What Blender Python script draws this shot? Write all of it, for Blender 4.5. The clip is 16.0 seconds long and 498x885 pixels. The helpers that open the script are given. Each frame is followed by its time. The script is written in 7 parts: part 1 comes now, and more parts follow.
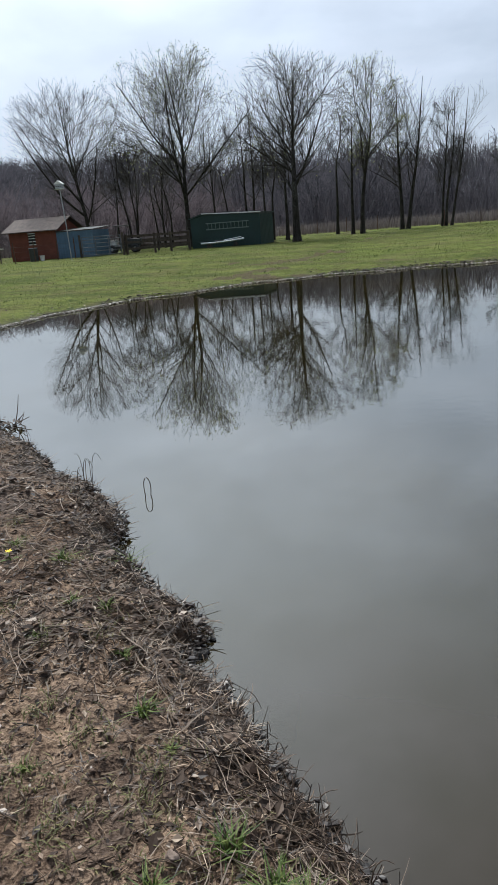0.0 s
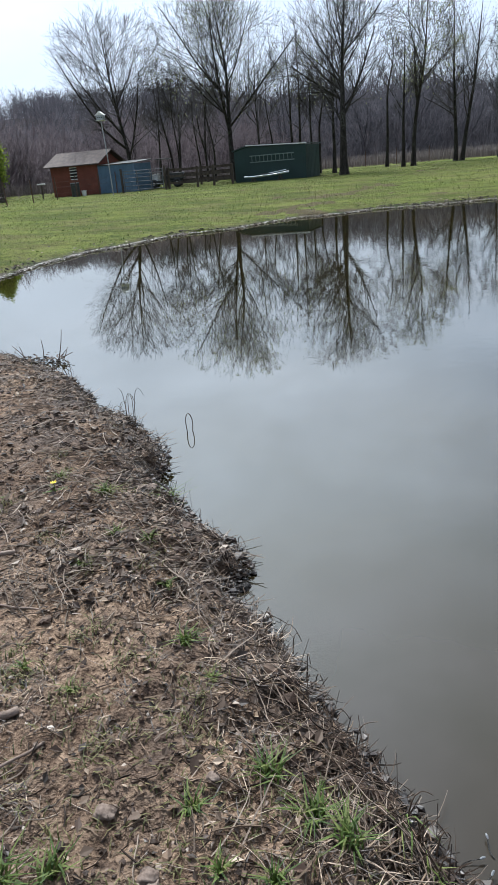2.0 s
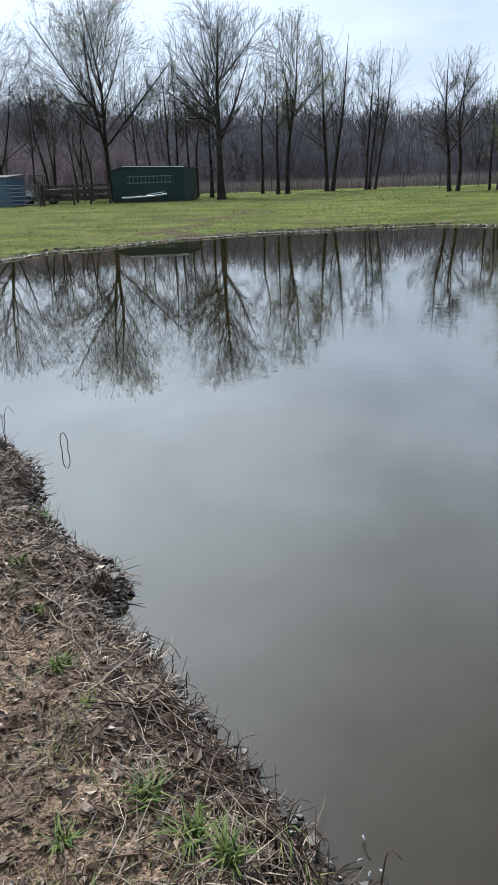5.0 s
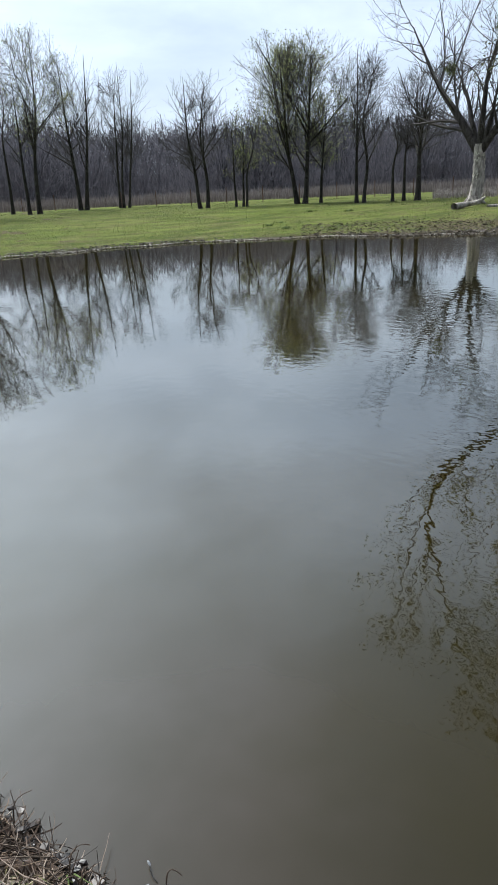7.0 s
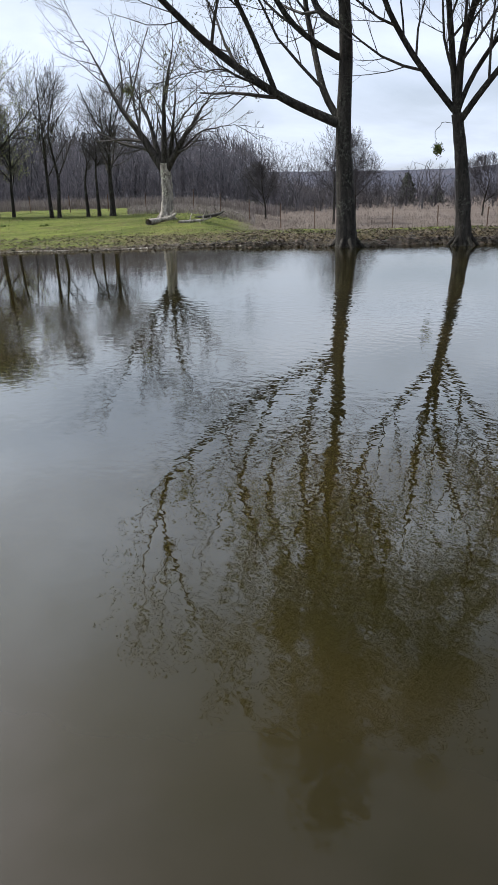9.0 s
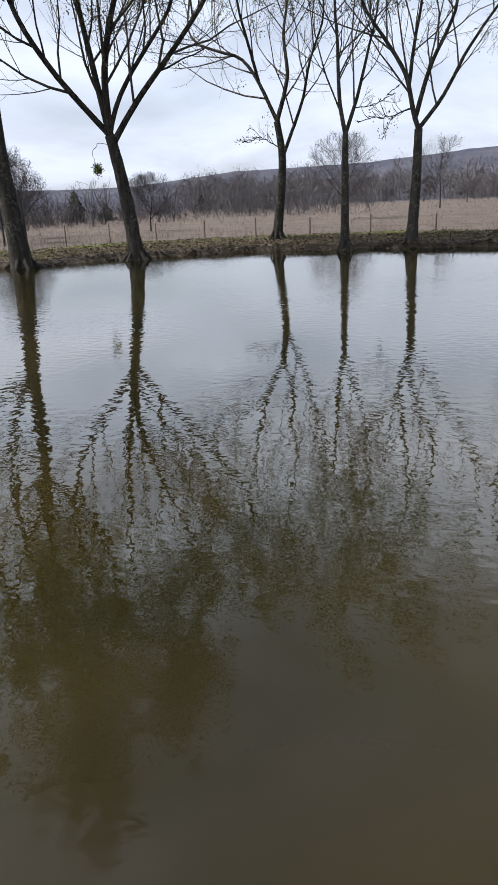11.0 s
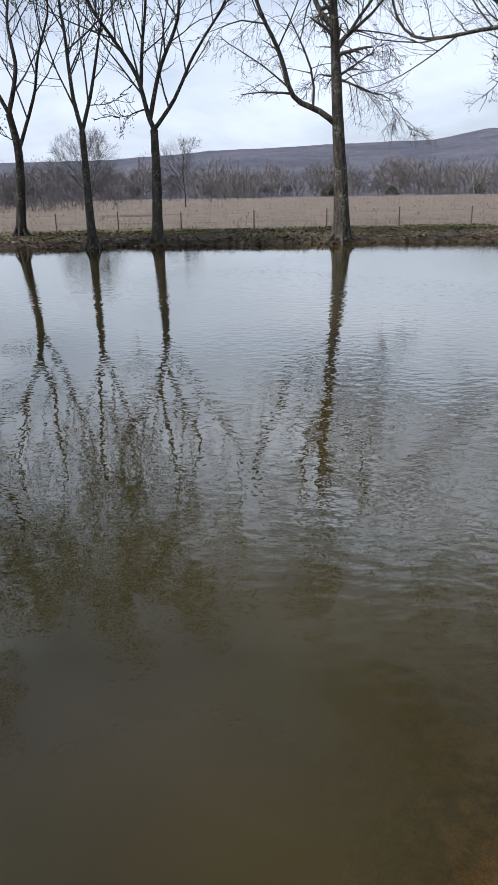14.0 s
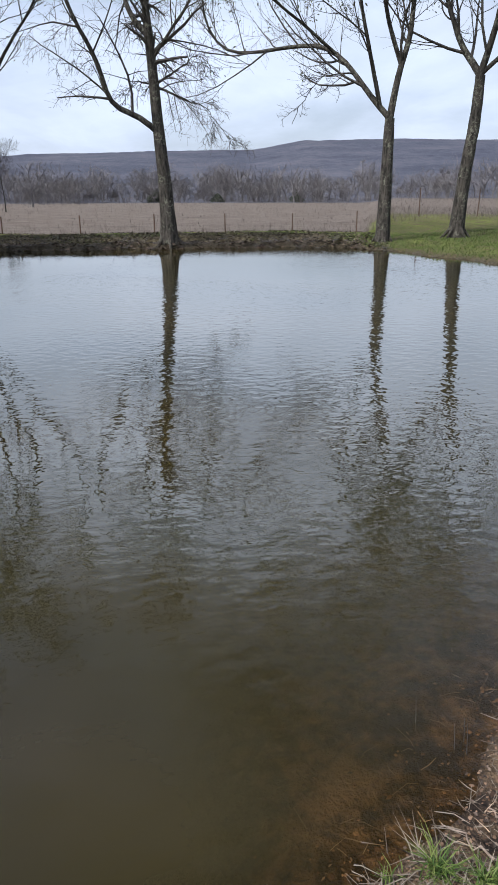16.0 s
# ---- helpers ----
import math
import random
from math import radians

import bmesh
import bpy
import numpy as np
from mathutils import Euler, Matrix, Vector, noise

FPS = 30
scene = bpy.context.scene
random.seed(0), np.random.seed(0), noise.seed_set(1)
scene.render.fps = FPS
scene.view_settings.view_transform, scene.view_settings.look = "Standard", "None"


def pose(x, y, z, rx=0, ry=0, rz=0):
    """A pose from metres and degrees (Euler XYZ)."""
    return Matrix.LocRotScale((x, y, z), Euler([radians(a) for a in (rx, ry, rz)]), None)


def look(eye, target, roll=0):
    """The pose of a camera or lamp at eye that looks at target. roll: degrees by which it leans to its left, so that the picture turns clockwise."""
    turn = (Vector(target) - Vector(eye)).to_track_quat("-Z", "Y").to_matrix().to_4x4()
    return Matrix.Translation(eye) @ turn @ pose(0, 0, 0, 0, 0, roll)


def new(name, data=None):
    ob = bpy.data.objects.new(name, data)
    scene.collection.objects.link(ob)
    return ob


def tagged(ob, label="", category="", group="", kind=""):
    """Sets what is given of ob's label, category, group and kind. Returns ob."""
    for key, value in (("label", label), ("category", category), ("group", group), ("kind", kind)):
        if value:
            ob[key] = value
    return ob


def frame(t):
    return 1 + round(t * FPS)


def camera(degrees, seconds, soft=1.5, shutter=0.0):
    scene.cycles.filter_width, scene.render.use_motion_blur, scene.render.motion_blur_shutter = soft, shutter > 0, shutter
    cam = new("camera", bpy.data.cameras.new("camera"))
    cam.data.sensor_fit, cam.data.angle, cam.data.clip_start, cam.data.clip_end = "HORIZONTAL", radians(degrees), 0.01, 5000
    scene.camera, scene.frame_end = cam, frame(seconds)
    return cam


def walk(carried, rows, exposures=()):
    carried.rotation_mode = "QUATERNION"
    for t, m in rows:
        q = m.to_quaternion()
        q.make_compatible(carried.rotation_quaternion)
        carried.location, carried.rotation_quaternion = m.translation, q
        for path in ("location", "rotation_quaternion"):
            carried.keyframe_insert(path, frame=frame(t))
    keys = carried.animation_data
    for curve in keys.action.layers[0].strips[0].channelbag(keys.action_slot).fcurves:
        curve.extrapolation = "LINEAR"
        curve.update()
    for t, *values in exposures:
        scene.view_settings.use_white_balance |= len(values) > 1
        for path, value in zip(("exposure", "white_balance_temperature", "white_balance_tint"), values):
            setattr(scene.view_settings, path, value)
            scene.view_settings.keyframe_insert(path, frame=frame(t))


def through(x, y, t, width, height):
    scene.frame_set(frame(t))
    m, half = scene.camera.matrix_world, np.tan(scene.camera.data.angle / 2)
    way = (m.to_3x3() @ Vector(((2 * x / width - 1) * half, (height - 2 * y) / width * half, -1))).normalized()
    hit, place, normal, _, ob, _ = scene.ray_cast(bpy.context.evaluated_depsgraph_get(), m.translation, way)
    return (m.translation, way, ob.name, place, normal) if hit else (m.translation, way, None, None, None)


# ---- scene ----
cam = camera(40.2, 16.0)
PATH = [
    (0, (0.059, 0.200, 1.890), (-0.100, 2.098, 1.282), -4.41),
    (0.5, (0.039, 0.225, 1.865), (-0.110, 2.088, 1.152), -3.67),
    (1, (0.055, 0.243, 1.845), (-0.020, 2.092, 1.085), -4.12),
    (1.5, (0.052, 0.232, 1.856), (-0.033, 2.074, 1.083), -4.13),
    (2, (0.038, 0.242, 1.843), (-0.246, 2.070, 1.082), -4.91),
    (2.5, (0.030, 0.239, 1.844), (-0.280, 2.055, 1.063), -4.24),
    (3, (0.025, 0.242, 1.839), (-0.366, 2.034, 1.042), -5.04),
    (3.2, (0.021, 0.245, 1.834), (-0.368, 2.040, 1.042), -4.39),
    (5.3, (0.086, 0.250, 1.810), (0.238, 2.109, 1.088), -2.02),
    (5.5, (0.099, 0.250, 1.812), (0.312, 2.099, 1.082), -1.92),
    (6, (0.135, 0.217, 1.850), (0.524, 2.047, 1.143), -1.31),
    (6.5, (0.180, 0.209, 1.855), (0.695, 2.003, 1.137), -2.31),
    (7, (0.222, 0.182, 1.874), (0.885, 1.933, 1.169), -2.70),
    (7.5, (0.236, 0.066, 1.864), (1.048, 1.760, 1.177), -3.88),
    (8, (0.218, 0.053, 1.852), (1.221, 1.647, 1.179), -2.26),
    (8.5, (0.228, 0.054, 1.837), (1.464, 1.481, 1.175), -0.52),
    (9, (0.241, 0.048, 1.861), (1.566, 1.376, 1.168), -1.39),
    (9.5, (0.247, -0.018, 1.858), (1.779, 1.079, 1.189), -0.78),
    (10, (0.210, -0.015, 1.856), (1.853, 0.915, 1.196), -1.33),
    (10.2, (0.194, -0.019, 1.855), (1.873, 0.847, 1.198), -1.85),
    (12.3, (-0.147, -0.280, 1.847), (1.693, 0.091, 1.156), -2.28),
    (12.5, (-0.151, -0.289, 1.848), (1.697, 0.052, 1.164), -2.46),
    (13, (-0.090, -0.336, 1.858), (1.769, -0.105, 1.156), -1.71),
    (13.5, (-0.159, -0.308, 1.853), (1.711, -0.240, 1.149), -0.30),
    (14, (-0.263, -0.328, 1.853), (1.611, -0.349, 1.154), -1.03),
    (14.5, (-0.304, -0.344, 1.847), (1.566, -0.457, 1.147), -0.25),
    (15, (-0.322, -0.340, 1.840), (1.537, -0.562, 1.136), -0.01),
    (15.5, (-0.345, -0.336, 1.844), (1.501, -0.630, 1.133), -0.74),
    (16, (-0.445, -0.348, 1.838), (1.373, -0.822, 1.151), -0.10),
]
walk(cam, [(t, look(eye, target, roll)) for t, eye, target, roll in PATH], [(0.0, -0.42, 6150, 8), (0.5, -0.21, 6000, 8), (1.5, -0.08, 5950, 8), (3, -0.05, 5950, 8), (5.5, -0.06, 5950, 7), (7, 0, 6050, 7), (8, -0.04, 6150, 9), (10, 0.1, 6400, 12), (12.5, 0.0, 6450, 13), (13.5, 0.06, 6350, 12), (16, -0.03, 6100, 11)])

SUN_AZ, SUN_EL = radians(-22), radians(56)
world = bpy.data.worlds.new("sky")
scene.world = world
world.use_nodes = True
wn, wl = world.node_tree.nodes, world.node_tree.links
wn.clear()
w_out, w_bg = wn.new("ShaderNodeOutputWorld"), wn.new("ShaderNodeBackground")
w_sky = wn.new("ShaderNodeTexSky")
w_sky.sky_type, w_sky.sun_disc = "NISHITA", False
w_sky.sun_elevation, w_sky.sun_rotation = SUN_EL, SUN_AZ
w_sky.dust_density = 2.0
w_co, w_sep = wn.new("ShaderNodeTexCoord"), wn.new("ShaderNodeSeparateXYZ")
wl.new(w_co.outputs["Generated"], w_sep.inputs[0])
# The cloud sheet lies at a height: its pattern closes up towards the horizon.
w_z = wn.new("ShaderNodeMath")
w_z.operation, w_z.inputs[1].default_value = "ADD", 0.22
w_zm = wn.new("ShaderNodeMath")
w_zm.operation, w_zm.inputs[1].default_value = "MAXIMUM", 0.05
wl.new(w_sep.outputs["Z"], w_z.inputs[0])
wl.new(w_z.outputs[0], w_zm.inputs[0])
w_cmb = wn.new("ShaderNodeCombineXYZ")
for axis in ("X", "Y"):
    w_div = wn.new("ShaderNodeMath")
    w_div.operation = "DIVIDE"
    wl.new(w_sep.outputs[axis], w_div.inputs[0])
    wl.new(w_zm.outputs[0], w_div.inputs[1])
    wl.new(w_div.outputs[0], w_cmb.inputs[axis])
w_n1, w_n2 = wn.new("ShaderNodeTexNoise"), wn.new("ShaderNodeTexNoise")
for n_, sc_, det_, dist_ in ((w_n1, 1.1, 6.0, 0.35), (w_n2, 2.1, 5.0, 0.2)):
    n_.inputs["Scale"].default_value, n_.inputs["Detail"].default_value, n_.inputs["Distortion"].default_value = sc_, det_, dist_
    n_.inputs["Roughness"].default_value = 0.55
    wl.new(w_cmb.outputs[0], n_.inputs["Vector"])
w_cover, w_tone = wn.new("ShaderNodeMapRange"), wn.new("ShaderNodeMapRange")
for m_, src_, lo_, hi_, a_, b_ in ((w_cover, w_n1, 0.36, 0.62, 0.58, 0.98), (w_tone, w_n2, 0.34, 0.66, -0.44, 0.4)):
    wl.new(src_.outputs["Fac"], m_.inputs["Value"])
    m_.inputs["From Min"].default_value, m_.inputs["From Max"].default_value = lo_, hi_
    m_.inputs["To Min"].default_value, m_.inputs["To Max"].default_value = a_, b_
# Overhead the sheet is broken and thinner; towards the horizon it closes.
w_high, w_thin = wn.new("ShaderNodeMapRange"), wn.new("ShaderNodeMapRange")
for m_, lo_, hi_, a_, b_ in ((w_high, 0.16, 0.55, 0.12, 1.0), (w_thin, 0.35, 0.8, 1.0, 0.72)):
    wl.new(w_sep.outputs["Z"], m_.inputs["Value"])
    m_.inputs["From Min"].default_value, m_.inputs["From Max"].default_value = lo_, hi_
    m_.inputs["To Min"].default_value, m_.inputs["To Max"].default_value = a_, b_
w_swing, w_shade, w_part = wn.new("ShaderNodeMath"), wn.new("ShaderNodeMath"), wn.new("ShaderNodeMath")
w_swing.operation, w_shade.operation, w_part.operation = "MULTIPLY", "ADD", "MULTIPLY"
wl.new(w_tone.outputs[0], w_swing.inputs[0])
wl.new(w_high.outputs[0], w_swing.inputs[1])
wl.new(w_swing.outputs[0], w_shade.inputs[0])
# High up and away from the sun the sheet is darker.
w_dot = wn.new("ShaderNodeVectorMath")
w_dot.operation = "DOT_PRODUCT"
w_dot.inputs[1].default_value = (math.sin(SUN_AZ) * math.cos(SUN_EL), math.cos(SUN_AZ) * math.cos(SUN_EL), math.sin(SUN_EL))
wl.new(w_co.outputs["Generated"], w_dot.inputs[0])
w_away, w_dim, w_base = wn.new("ShaderNodeMapRange"), wn.new("ShaderNodeMath"), wn.new("ShaderNodeMath")
w_away.inputs["From Min"].default_value, w_away.inputs["From Max"].default_value = 0.76, 0.36
w_away.inputs["To Min"].default_value, w_away.inputs["To Max"].default_value = 0.0, 0.78
wl.new(w_dot.outputs["Value"], w_away.inputs["Value"])
w_dim.operation, w_base.operation = "MULTIPLY", "SUBTRACT"
w_up = wn.new("ShaderNodeMapRange")
w_up.inputs["From Min"].default_value, w_up.inputs["From Max"].default_value = 0.42, 0.72
wl.new(w_sep.outputs["Z"], w_up.inputs["Value"])
wl.new(w_away.outputs[0], w_dim.inputs[0])
wl.new(w_up.outputs[0], w_dim.inputs[1])
w_base.inputs[0].default_value = 1.0
wl.new(w_dim.outputs[0], w_base.inputs[1])
wl.new(w_base.outputs[0], w_shade.inputs[1])
wl.new(w_cover.outputs[0], w_part.inputs[0])
wl.new(w_thin.outputs[0], w_part.inputs[1])
w_cloud = wn.new("ShaderNodeMix")
w_cloud.data_type, w_cloud.blend_type = "RGBA", "MULTIPLY"
w_cloud.inputs["Factor"].default_value = 1.0
w_cloud.inputs[6].default_value = (8.6, 9.5, 11.1, 1)
wl.new(w_shade.outputs[0], w_cloud.inputs[7])
w_mix = wn.new("ShaderNodeMix")
w_mix.data_type = "RGBA"
wl.new(w_part.outputs[0], w_mix.inputs["Factor"])
wl.new(w_sky.outputs[0], w_mix.inputs[6])
wl.new(w_cloud.outputs[2], w_mix.inputs[7])
# Thin cloud is whiter and brighter round the veiled sun.
w_pos = wn.new("ShaderNodeMapRange")
w_pos.inputs["From Min"].default_value, w_pos.inputs["From Max"].default_value = 0.25, 1.0
wl.new(w_dot.outputs["Value"], w_pos.inputs["Value"])
w_pow = wn.new("ShaderNodeMath")
w_pow.operation, w_pow.inputs[1].default_value = "POWER", 4.0
wl.new(w_pos.outputs[0], w_pow.inputs[0])
w_glow = wn.new("ShaderNodeMix")
w_glow.data_type, w_glow.blend_type = "RGBA", "ADD"
w_glow.inputs[7].default_value = (21.0, 21.8, 22.0, 1)
wl.new(w_pow.outputs[0], w_glow.inputs["Factor"])
wl.new(w_mix.outputs[2], w_glow.inputs[6])
w_pow2 = wn.new("ShaderNodeMath")
w_pow2.operation, w_pow2.inputs[1].default_value = "POWER", 12.0
wl.new(w_pos.outputs[0], w_pow2.inputs[0])
w_glow2 = wn.new("ShaderNodeMix")
w_glow2.data_type, w_glow2.blend_type = "RGBA", "ADD"
w_glow2.inputs[7].default_value = (43.0, 46.0, 48.0, 1)
wl.new(w_pow2.outputs[0], w_glow2.inputs["Factor"])
wl.new(w_glow.outputs[2], w_glow2.inputs[6])
wl.new(w_glow2.outputs[2], w_bg.inputs["Color"])
w_bg.inputs["Strength"].default_value = 0.1
wl.new(w_bg.outputs[0], w_out.inputs["Surface"])

sun = new("sun", bpy.data.lights.new("sun", "SUN"))
sun.data.energy, sun.data.angle, sun.data.color = 5.0, radians(0.8), (1.0, 0.95, 0.87)
sun.matrix_world = look((60 * math.sin(SUN_AZ) * math.cos(SUN_EL), 60 * math.cos(SUN_AZ) * math.cos(SUN_EL), 60 * math.sin(SUN_EL)), (0, 0, 0))

def nodes_of(name):
    m = bpy.data.materials.new(name)
    m.use_nodes = True
    nt = m.node_tree
    return m, nt, nt.nodes["Principled BSDF"]


def put(nt, kind, **values):
    n = nt.nodes.new(kind)
    for key, value in values.items():
        n.inputs[key.replace("_", " ")].default_value = value
    return n


def noise_of(nt, scale, detail=4.0, rough=0.55, coords="Object", stretch=None):
    co = nt.nodes.new("ShaderNodeTexCoord")
    n = put(nt, "ShaderNodeTexNoise", Scale=scale, Detail=detail, Roughness=rough)
    out = co.outputs[coords]
    if stretch:
        mp = nt.nodes.new("ShaderNodeMapping")
        mp.inputs["Scale"].default_value = stretch
        nt.links.new(out, mp.inputs["Vector"])
        out = mp.outputs[0]
    nt.links.new(out, n.inputs["Vector"])
    return n


def ramp_of(nt, source, stops):
    r = nt.nodes.new("ShaderNodeValToRGB")
    while len(r.color_ramp.elements) < len(stops):
        r.color_ramp.elements.new(0.5)
    for e, (at, col) in zip(r.color_ramp.elements, stops):
        e.position, e.color = at, (*col, 1)
    nt.links.new(source, r.inputs["Fac"])
    return r.outputs["Color"]


def mix_of(nt, fac, a, b, blend="MIX"):
    m = nt.nodes.new("ShaderNodeMix")
    m.data_type, m.blend_type = "RGBA", blend
    for sock, v in ((m.inputs["Factor"], fac), (m.inputs[6], a), (m.inputs[7], b)):
        if isinstance(v, (int, float)):
            sock.default_value = v
        elif isinstance(v, tuple):
            sock.default_value = (*v, 1)
        else:
            nt.links.new(v, sock)
    return m.outputs[2]


def math_of(nt, op, a, b=0.0):
    m = nt.nodes.new("ShaderNodeMath")
    m.operation, m.use_clamp = op, op in ("ADD", "SUBTRACT") and False
    for sock, v in zip(m.inputs, (a, b)):
        if isinstance(v, (int, float)):
            sock.default_value = v
        else:
            nt.links.new(v, sock)
    return m.outputs[0]


def range_of(nt, source, a, b, c=0.0, d=1.0):
    m = put(nt, "ShaderNodeMapRange", From_Min=a, From_Max=b, To_Min=c, To_Max=d)
    nt.links.new(source, m.inputs["Value"])
    return m.outputs[0]


def bump_of(nt, bsdf, height, strength=0.5, distance=0.02):
    b = put(nt, "ShaderNodeBump", Strength=strength, Distance=distance)
    nt.links.new(height, b.inputs["Height"])
    nt.links.new(b.outputs[0], bsdf.inputs["Normal"])


def plain(name, dark, light, scale=8.0, rough=0.7, metal=0.0, bump=0.3, distance=0.01, vary=0.0, stretch=None):
    """Two tones in a two-scale noise, with fine relief; vary: how far objects differ in brightness."""
    m, nt, p = nodes_of(name)
    big, fine = noise_of(nt, scale, 5.0, stretch=stretch), noise_of(nt, scale * 7, 3.0, stretch=stretch)
    f = math_of(nt, "ADD", math_of(nt, "MULTIPLY", big.outputs["Fac"], 0.65), math_of(nt, "MULTIPLY", fine.outputs["Fac"], 0.35))
    col = ramp_of(nt, f, [(0.36, dark), (0.64, light)])
    if vary:
        info = nt.nodes.new("ShaderNodeObjectInfo")
        col = mix_of(nt, range_of(nt, info.outputs["Random"], 0, 1, 0, vary), col, dark)
    nt.links.new(col, p.inputs["Base Color"])
    p.inputs["Roughness"].default_value, p.inputs["Metallic"].default_value = rough, metal
    if bump:
        bump_of(nt, p, fine.outputs["Fac"], bump, distance)
    return m


def leafy(name, a, b, c, rough=0.6, through=0.0, gloss=0.25):
    """Leaves or blades that differ piece by piece."""
    m, nt, p = nodes_of(name)
    geo = nt.nodes.new("ShaderNodeNewGeometry")
    col = ramp_of(nt, geo.outputs["Random Per Island"], [(0.0, a), (0.5, b), (1.0, c)])
    nt.links.new(col, p.inputs["Base Color"])
    p.inputs["Roughness"].default_value = rough
    p.inputs["Specular IOR Level"].default_value = gloss
    if through:
        tr = nt.nodes.new("ShaderNodeBsdfTranslucent")
        nt.links.new(col, tr.inputs["Color"])
        mx = put(nt, "ShaderNodeMixShader", Fac=through)
        out = nt.nodes["Material Output"]
        nt.links.new(p.outputs[0], mx.inputs[1])
        nt.links.new(tr.outputs[0], mx.inputs[2])
        nt.links.new(mx.outputs[0], out.inputs["Surface"])
    return m


def bark(name, dark, light, scale=9.0, lichen=0.6):
    m, nt, p = nodes_of(name)
    n1 = noise_of(nt, scale, 7.0, 0.7, stretch=(1, 1, 0.25))
    n2, n3 = noise_of(nt, 1.7, 4.0), noise_of(nt, 11.0, 5.0, 0.65)
    col = ramp_of(nt, n1.outputs["Fac"], [(0.38, dark), (0.62, light)])
    pale = tuple(min(1, v * 1.8 + 0.06) for v in light)
    spots = math_of(nt, "MULTIPLY", range_of(nt, n2.outputs["Fac"], 0.45, 0.6), range_of(nt, n3.outputs["Fac"], 0.5, 0.6, 0, lichen))
    col = mix_of(nt, spots, col, (pale[0] * 0.92, pale[1], pale[2] * 0.86))
    nt.links.new(col, p.inputs["Base Color"])
    p.inputs["Roughness"].default_value = 0.9
    p.inputs["Specular IOR Level"].default_value = 0.2
    bump_of(nt, p, n1.outputs["Fac"], 1.0, 0.06)
    return m


def ground_material():
    m, nt, p = nodes_of("ground")
    at = {}
    for key in ("mud", "litter", "field", "woods", "wet", "ridge", "clay"):
        a = nt.nodes.new("ShaderNodeAttribute")
        a.attribute_name = key
        at[key] = a.outputs["Fac"]
    huge, big, mid, fine, grit = (noise_of(nt, s, d, 0.6).outputs["Fac"] for s, d in ((0.09, 4), (0.7, 5), (3.2, 6), (14, 5), (60, 4)))

    def edge(mask, spread=0.55):
        """A mask whose border breaks up along the noise."""
        return range_of(nt, math_of(nt, "ADD", mask, math_of(nt, "MULTIPLY", math_of(nt, "SUBTRACT", mid, 0.5), spread * 2)), 0.38, 0.62)

    grass = ramp_of(nt, math_of(nt, "ADD", math_of(nt, "MULTIPLY", mid, 0.5), math_of(nt, "MULTIPLY", fine, 0.5)), [(0.41, (0.032, 0.047, 0.01)), (0.5, (0.1, 0.124, 0.025)), (0.59, (0.2, 0.206, 0.056))])
    grass = mix_of(nt, range_of(nt, big, 0.46, 0.6, 0, 0.65), grass, (0.115, 0.1, 0.046))
    grass = mix_of(nt, range_of(nt, mid, 0.52, 0.6, 0, 0.66), grass, (0.034, 0.044, 0.009))
    grass = mix_of(nt, range_of(nt, huge, 0.5, 0.65, 0, 0.4), grass, (0.1, 0.135, 0.02))
    # Dark streaks put the shadow lines of the tussocks into the grass colour.
    streak = noise_of(nt, 0.55, 5.0, 0.6, stretch=(0.6, 1.3, 1)).outputs["Fac"]
    grass = mix_of(nt, range_of(nt, streak, 0.5, 0.62, 0, 0.6), grass, (0.045, 0.062, 0.013))
    grass = mix_of(nt, range_of(nt, streak, 0.47, 0.36, 0, 0.4), grass, (0.185, 0.205, 0.052))
    mud = ramp_of(nt, math_of(nt, "ADD", math_of(nt, "MULTIPLY", fine, 0.55), math_of(nt, "MULTIPLY", grit, 0.45)), [(0.37, (0.022, 0.014, 0.01)), (0.45, (0.125, 0.083, 0.057)), (0.6, (0.33, 0.232, 0.16))])
    mud = mix_of(nt, range_of(nt, mid, 0.52, 0.64, 0, 0.75), mud, (0.05, 0.031, 0.022))
    mud = mix_of(nt, range_of(nt, big, 0.5, 0.6, 0, 0.55), mud, (0.075, 0.05, 0.037))
    leaf = ramp_of(nt, math_of(nt, "ADD", math_of(nt, "MULTIPLY", fine, 0.5), math_of(nt, "MULTIPLY", grit, 0.5)), [(0.36, (0.02, 0.016, 0.009)), (0.5, (0.08, 0.064, 0.036)), (0.66, (0.19, 0.16, 0.1))])
    field = ramp_of(nt, math_of(nt, "ADD", math_of(nt, "MULTIPLY", big, 0.5), math_of(nt, "MULTIPLY", fine, 0.5)), [(0.34, (0.066, 0.052, 0.043)), (0.5, (0.106, 0.086, 0.073)), (0.68, (0.152, 0.128, 0.111))])
    woods = ramp_of(nt, fine, [(0.35, (0.024, 0.02, 0.02)), (0.65, (0.055, 0.046, 0.045))])
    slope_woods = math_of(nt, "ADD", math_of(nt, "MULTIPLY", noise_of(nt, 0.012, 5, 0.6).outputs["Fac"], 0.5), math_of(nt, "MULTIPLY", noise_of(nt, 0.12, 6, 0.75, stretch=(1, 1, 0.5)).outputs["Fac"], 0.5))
    # Blue-grey tones put the distance haze over the ridge into its colour.
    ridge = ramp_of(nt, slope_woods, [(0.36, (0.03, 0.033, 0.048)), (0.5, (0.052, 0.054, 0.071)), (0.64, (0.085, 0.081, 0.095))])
    col = mix_of(nt, edge(at["field"]), grass, field)
    col = mix_of(nt, edge(at["litter"], 0.6), col, leaf)
    col = mix_of(nt, edge(at["mud"], 0.35), col, mud)
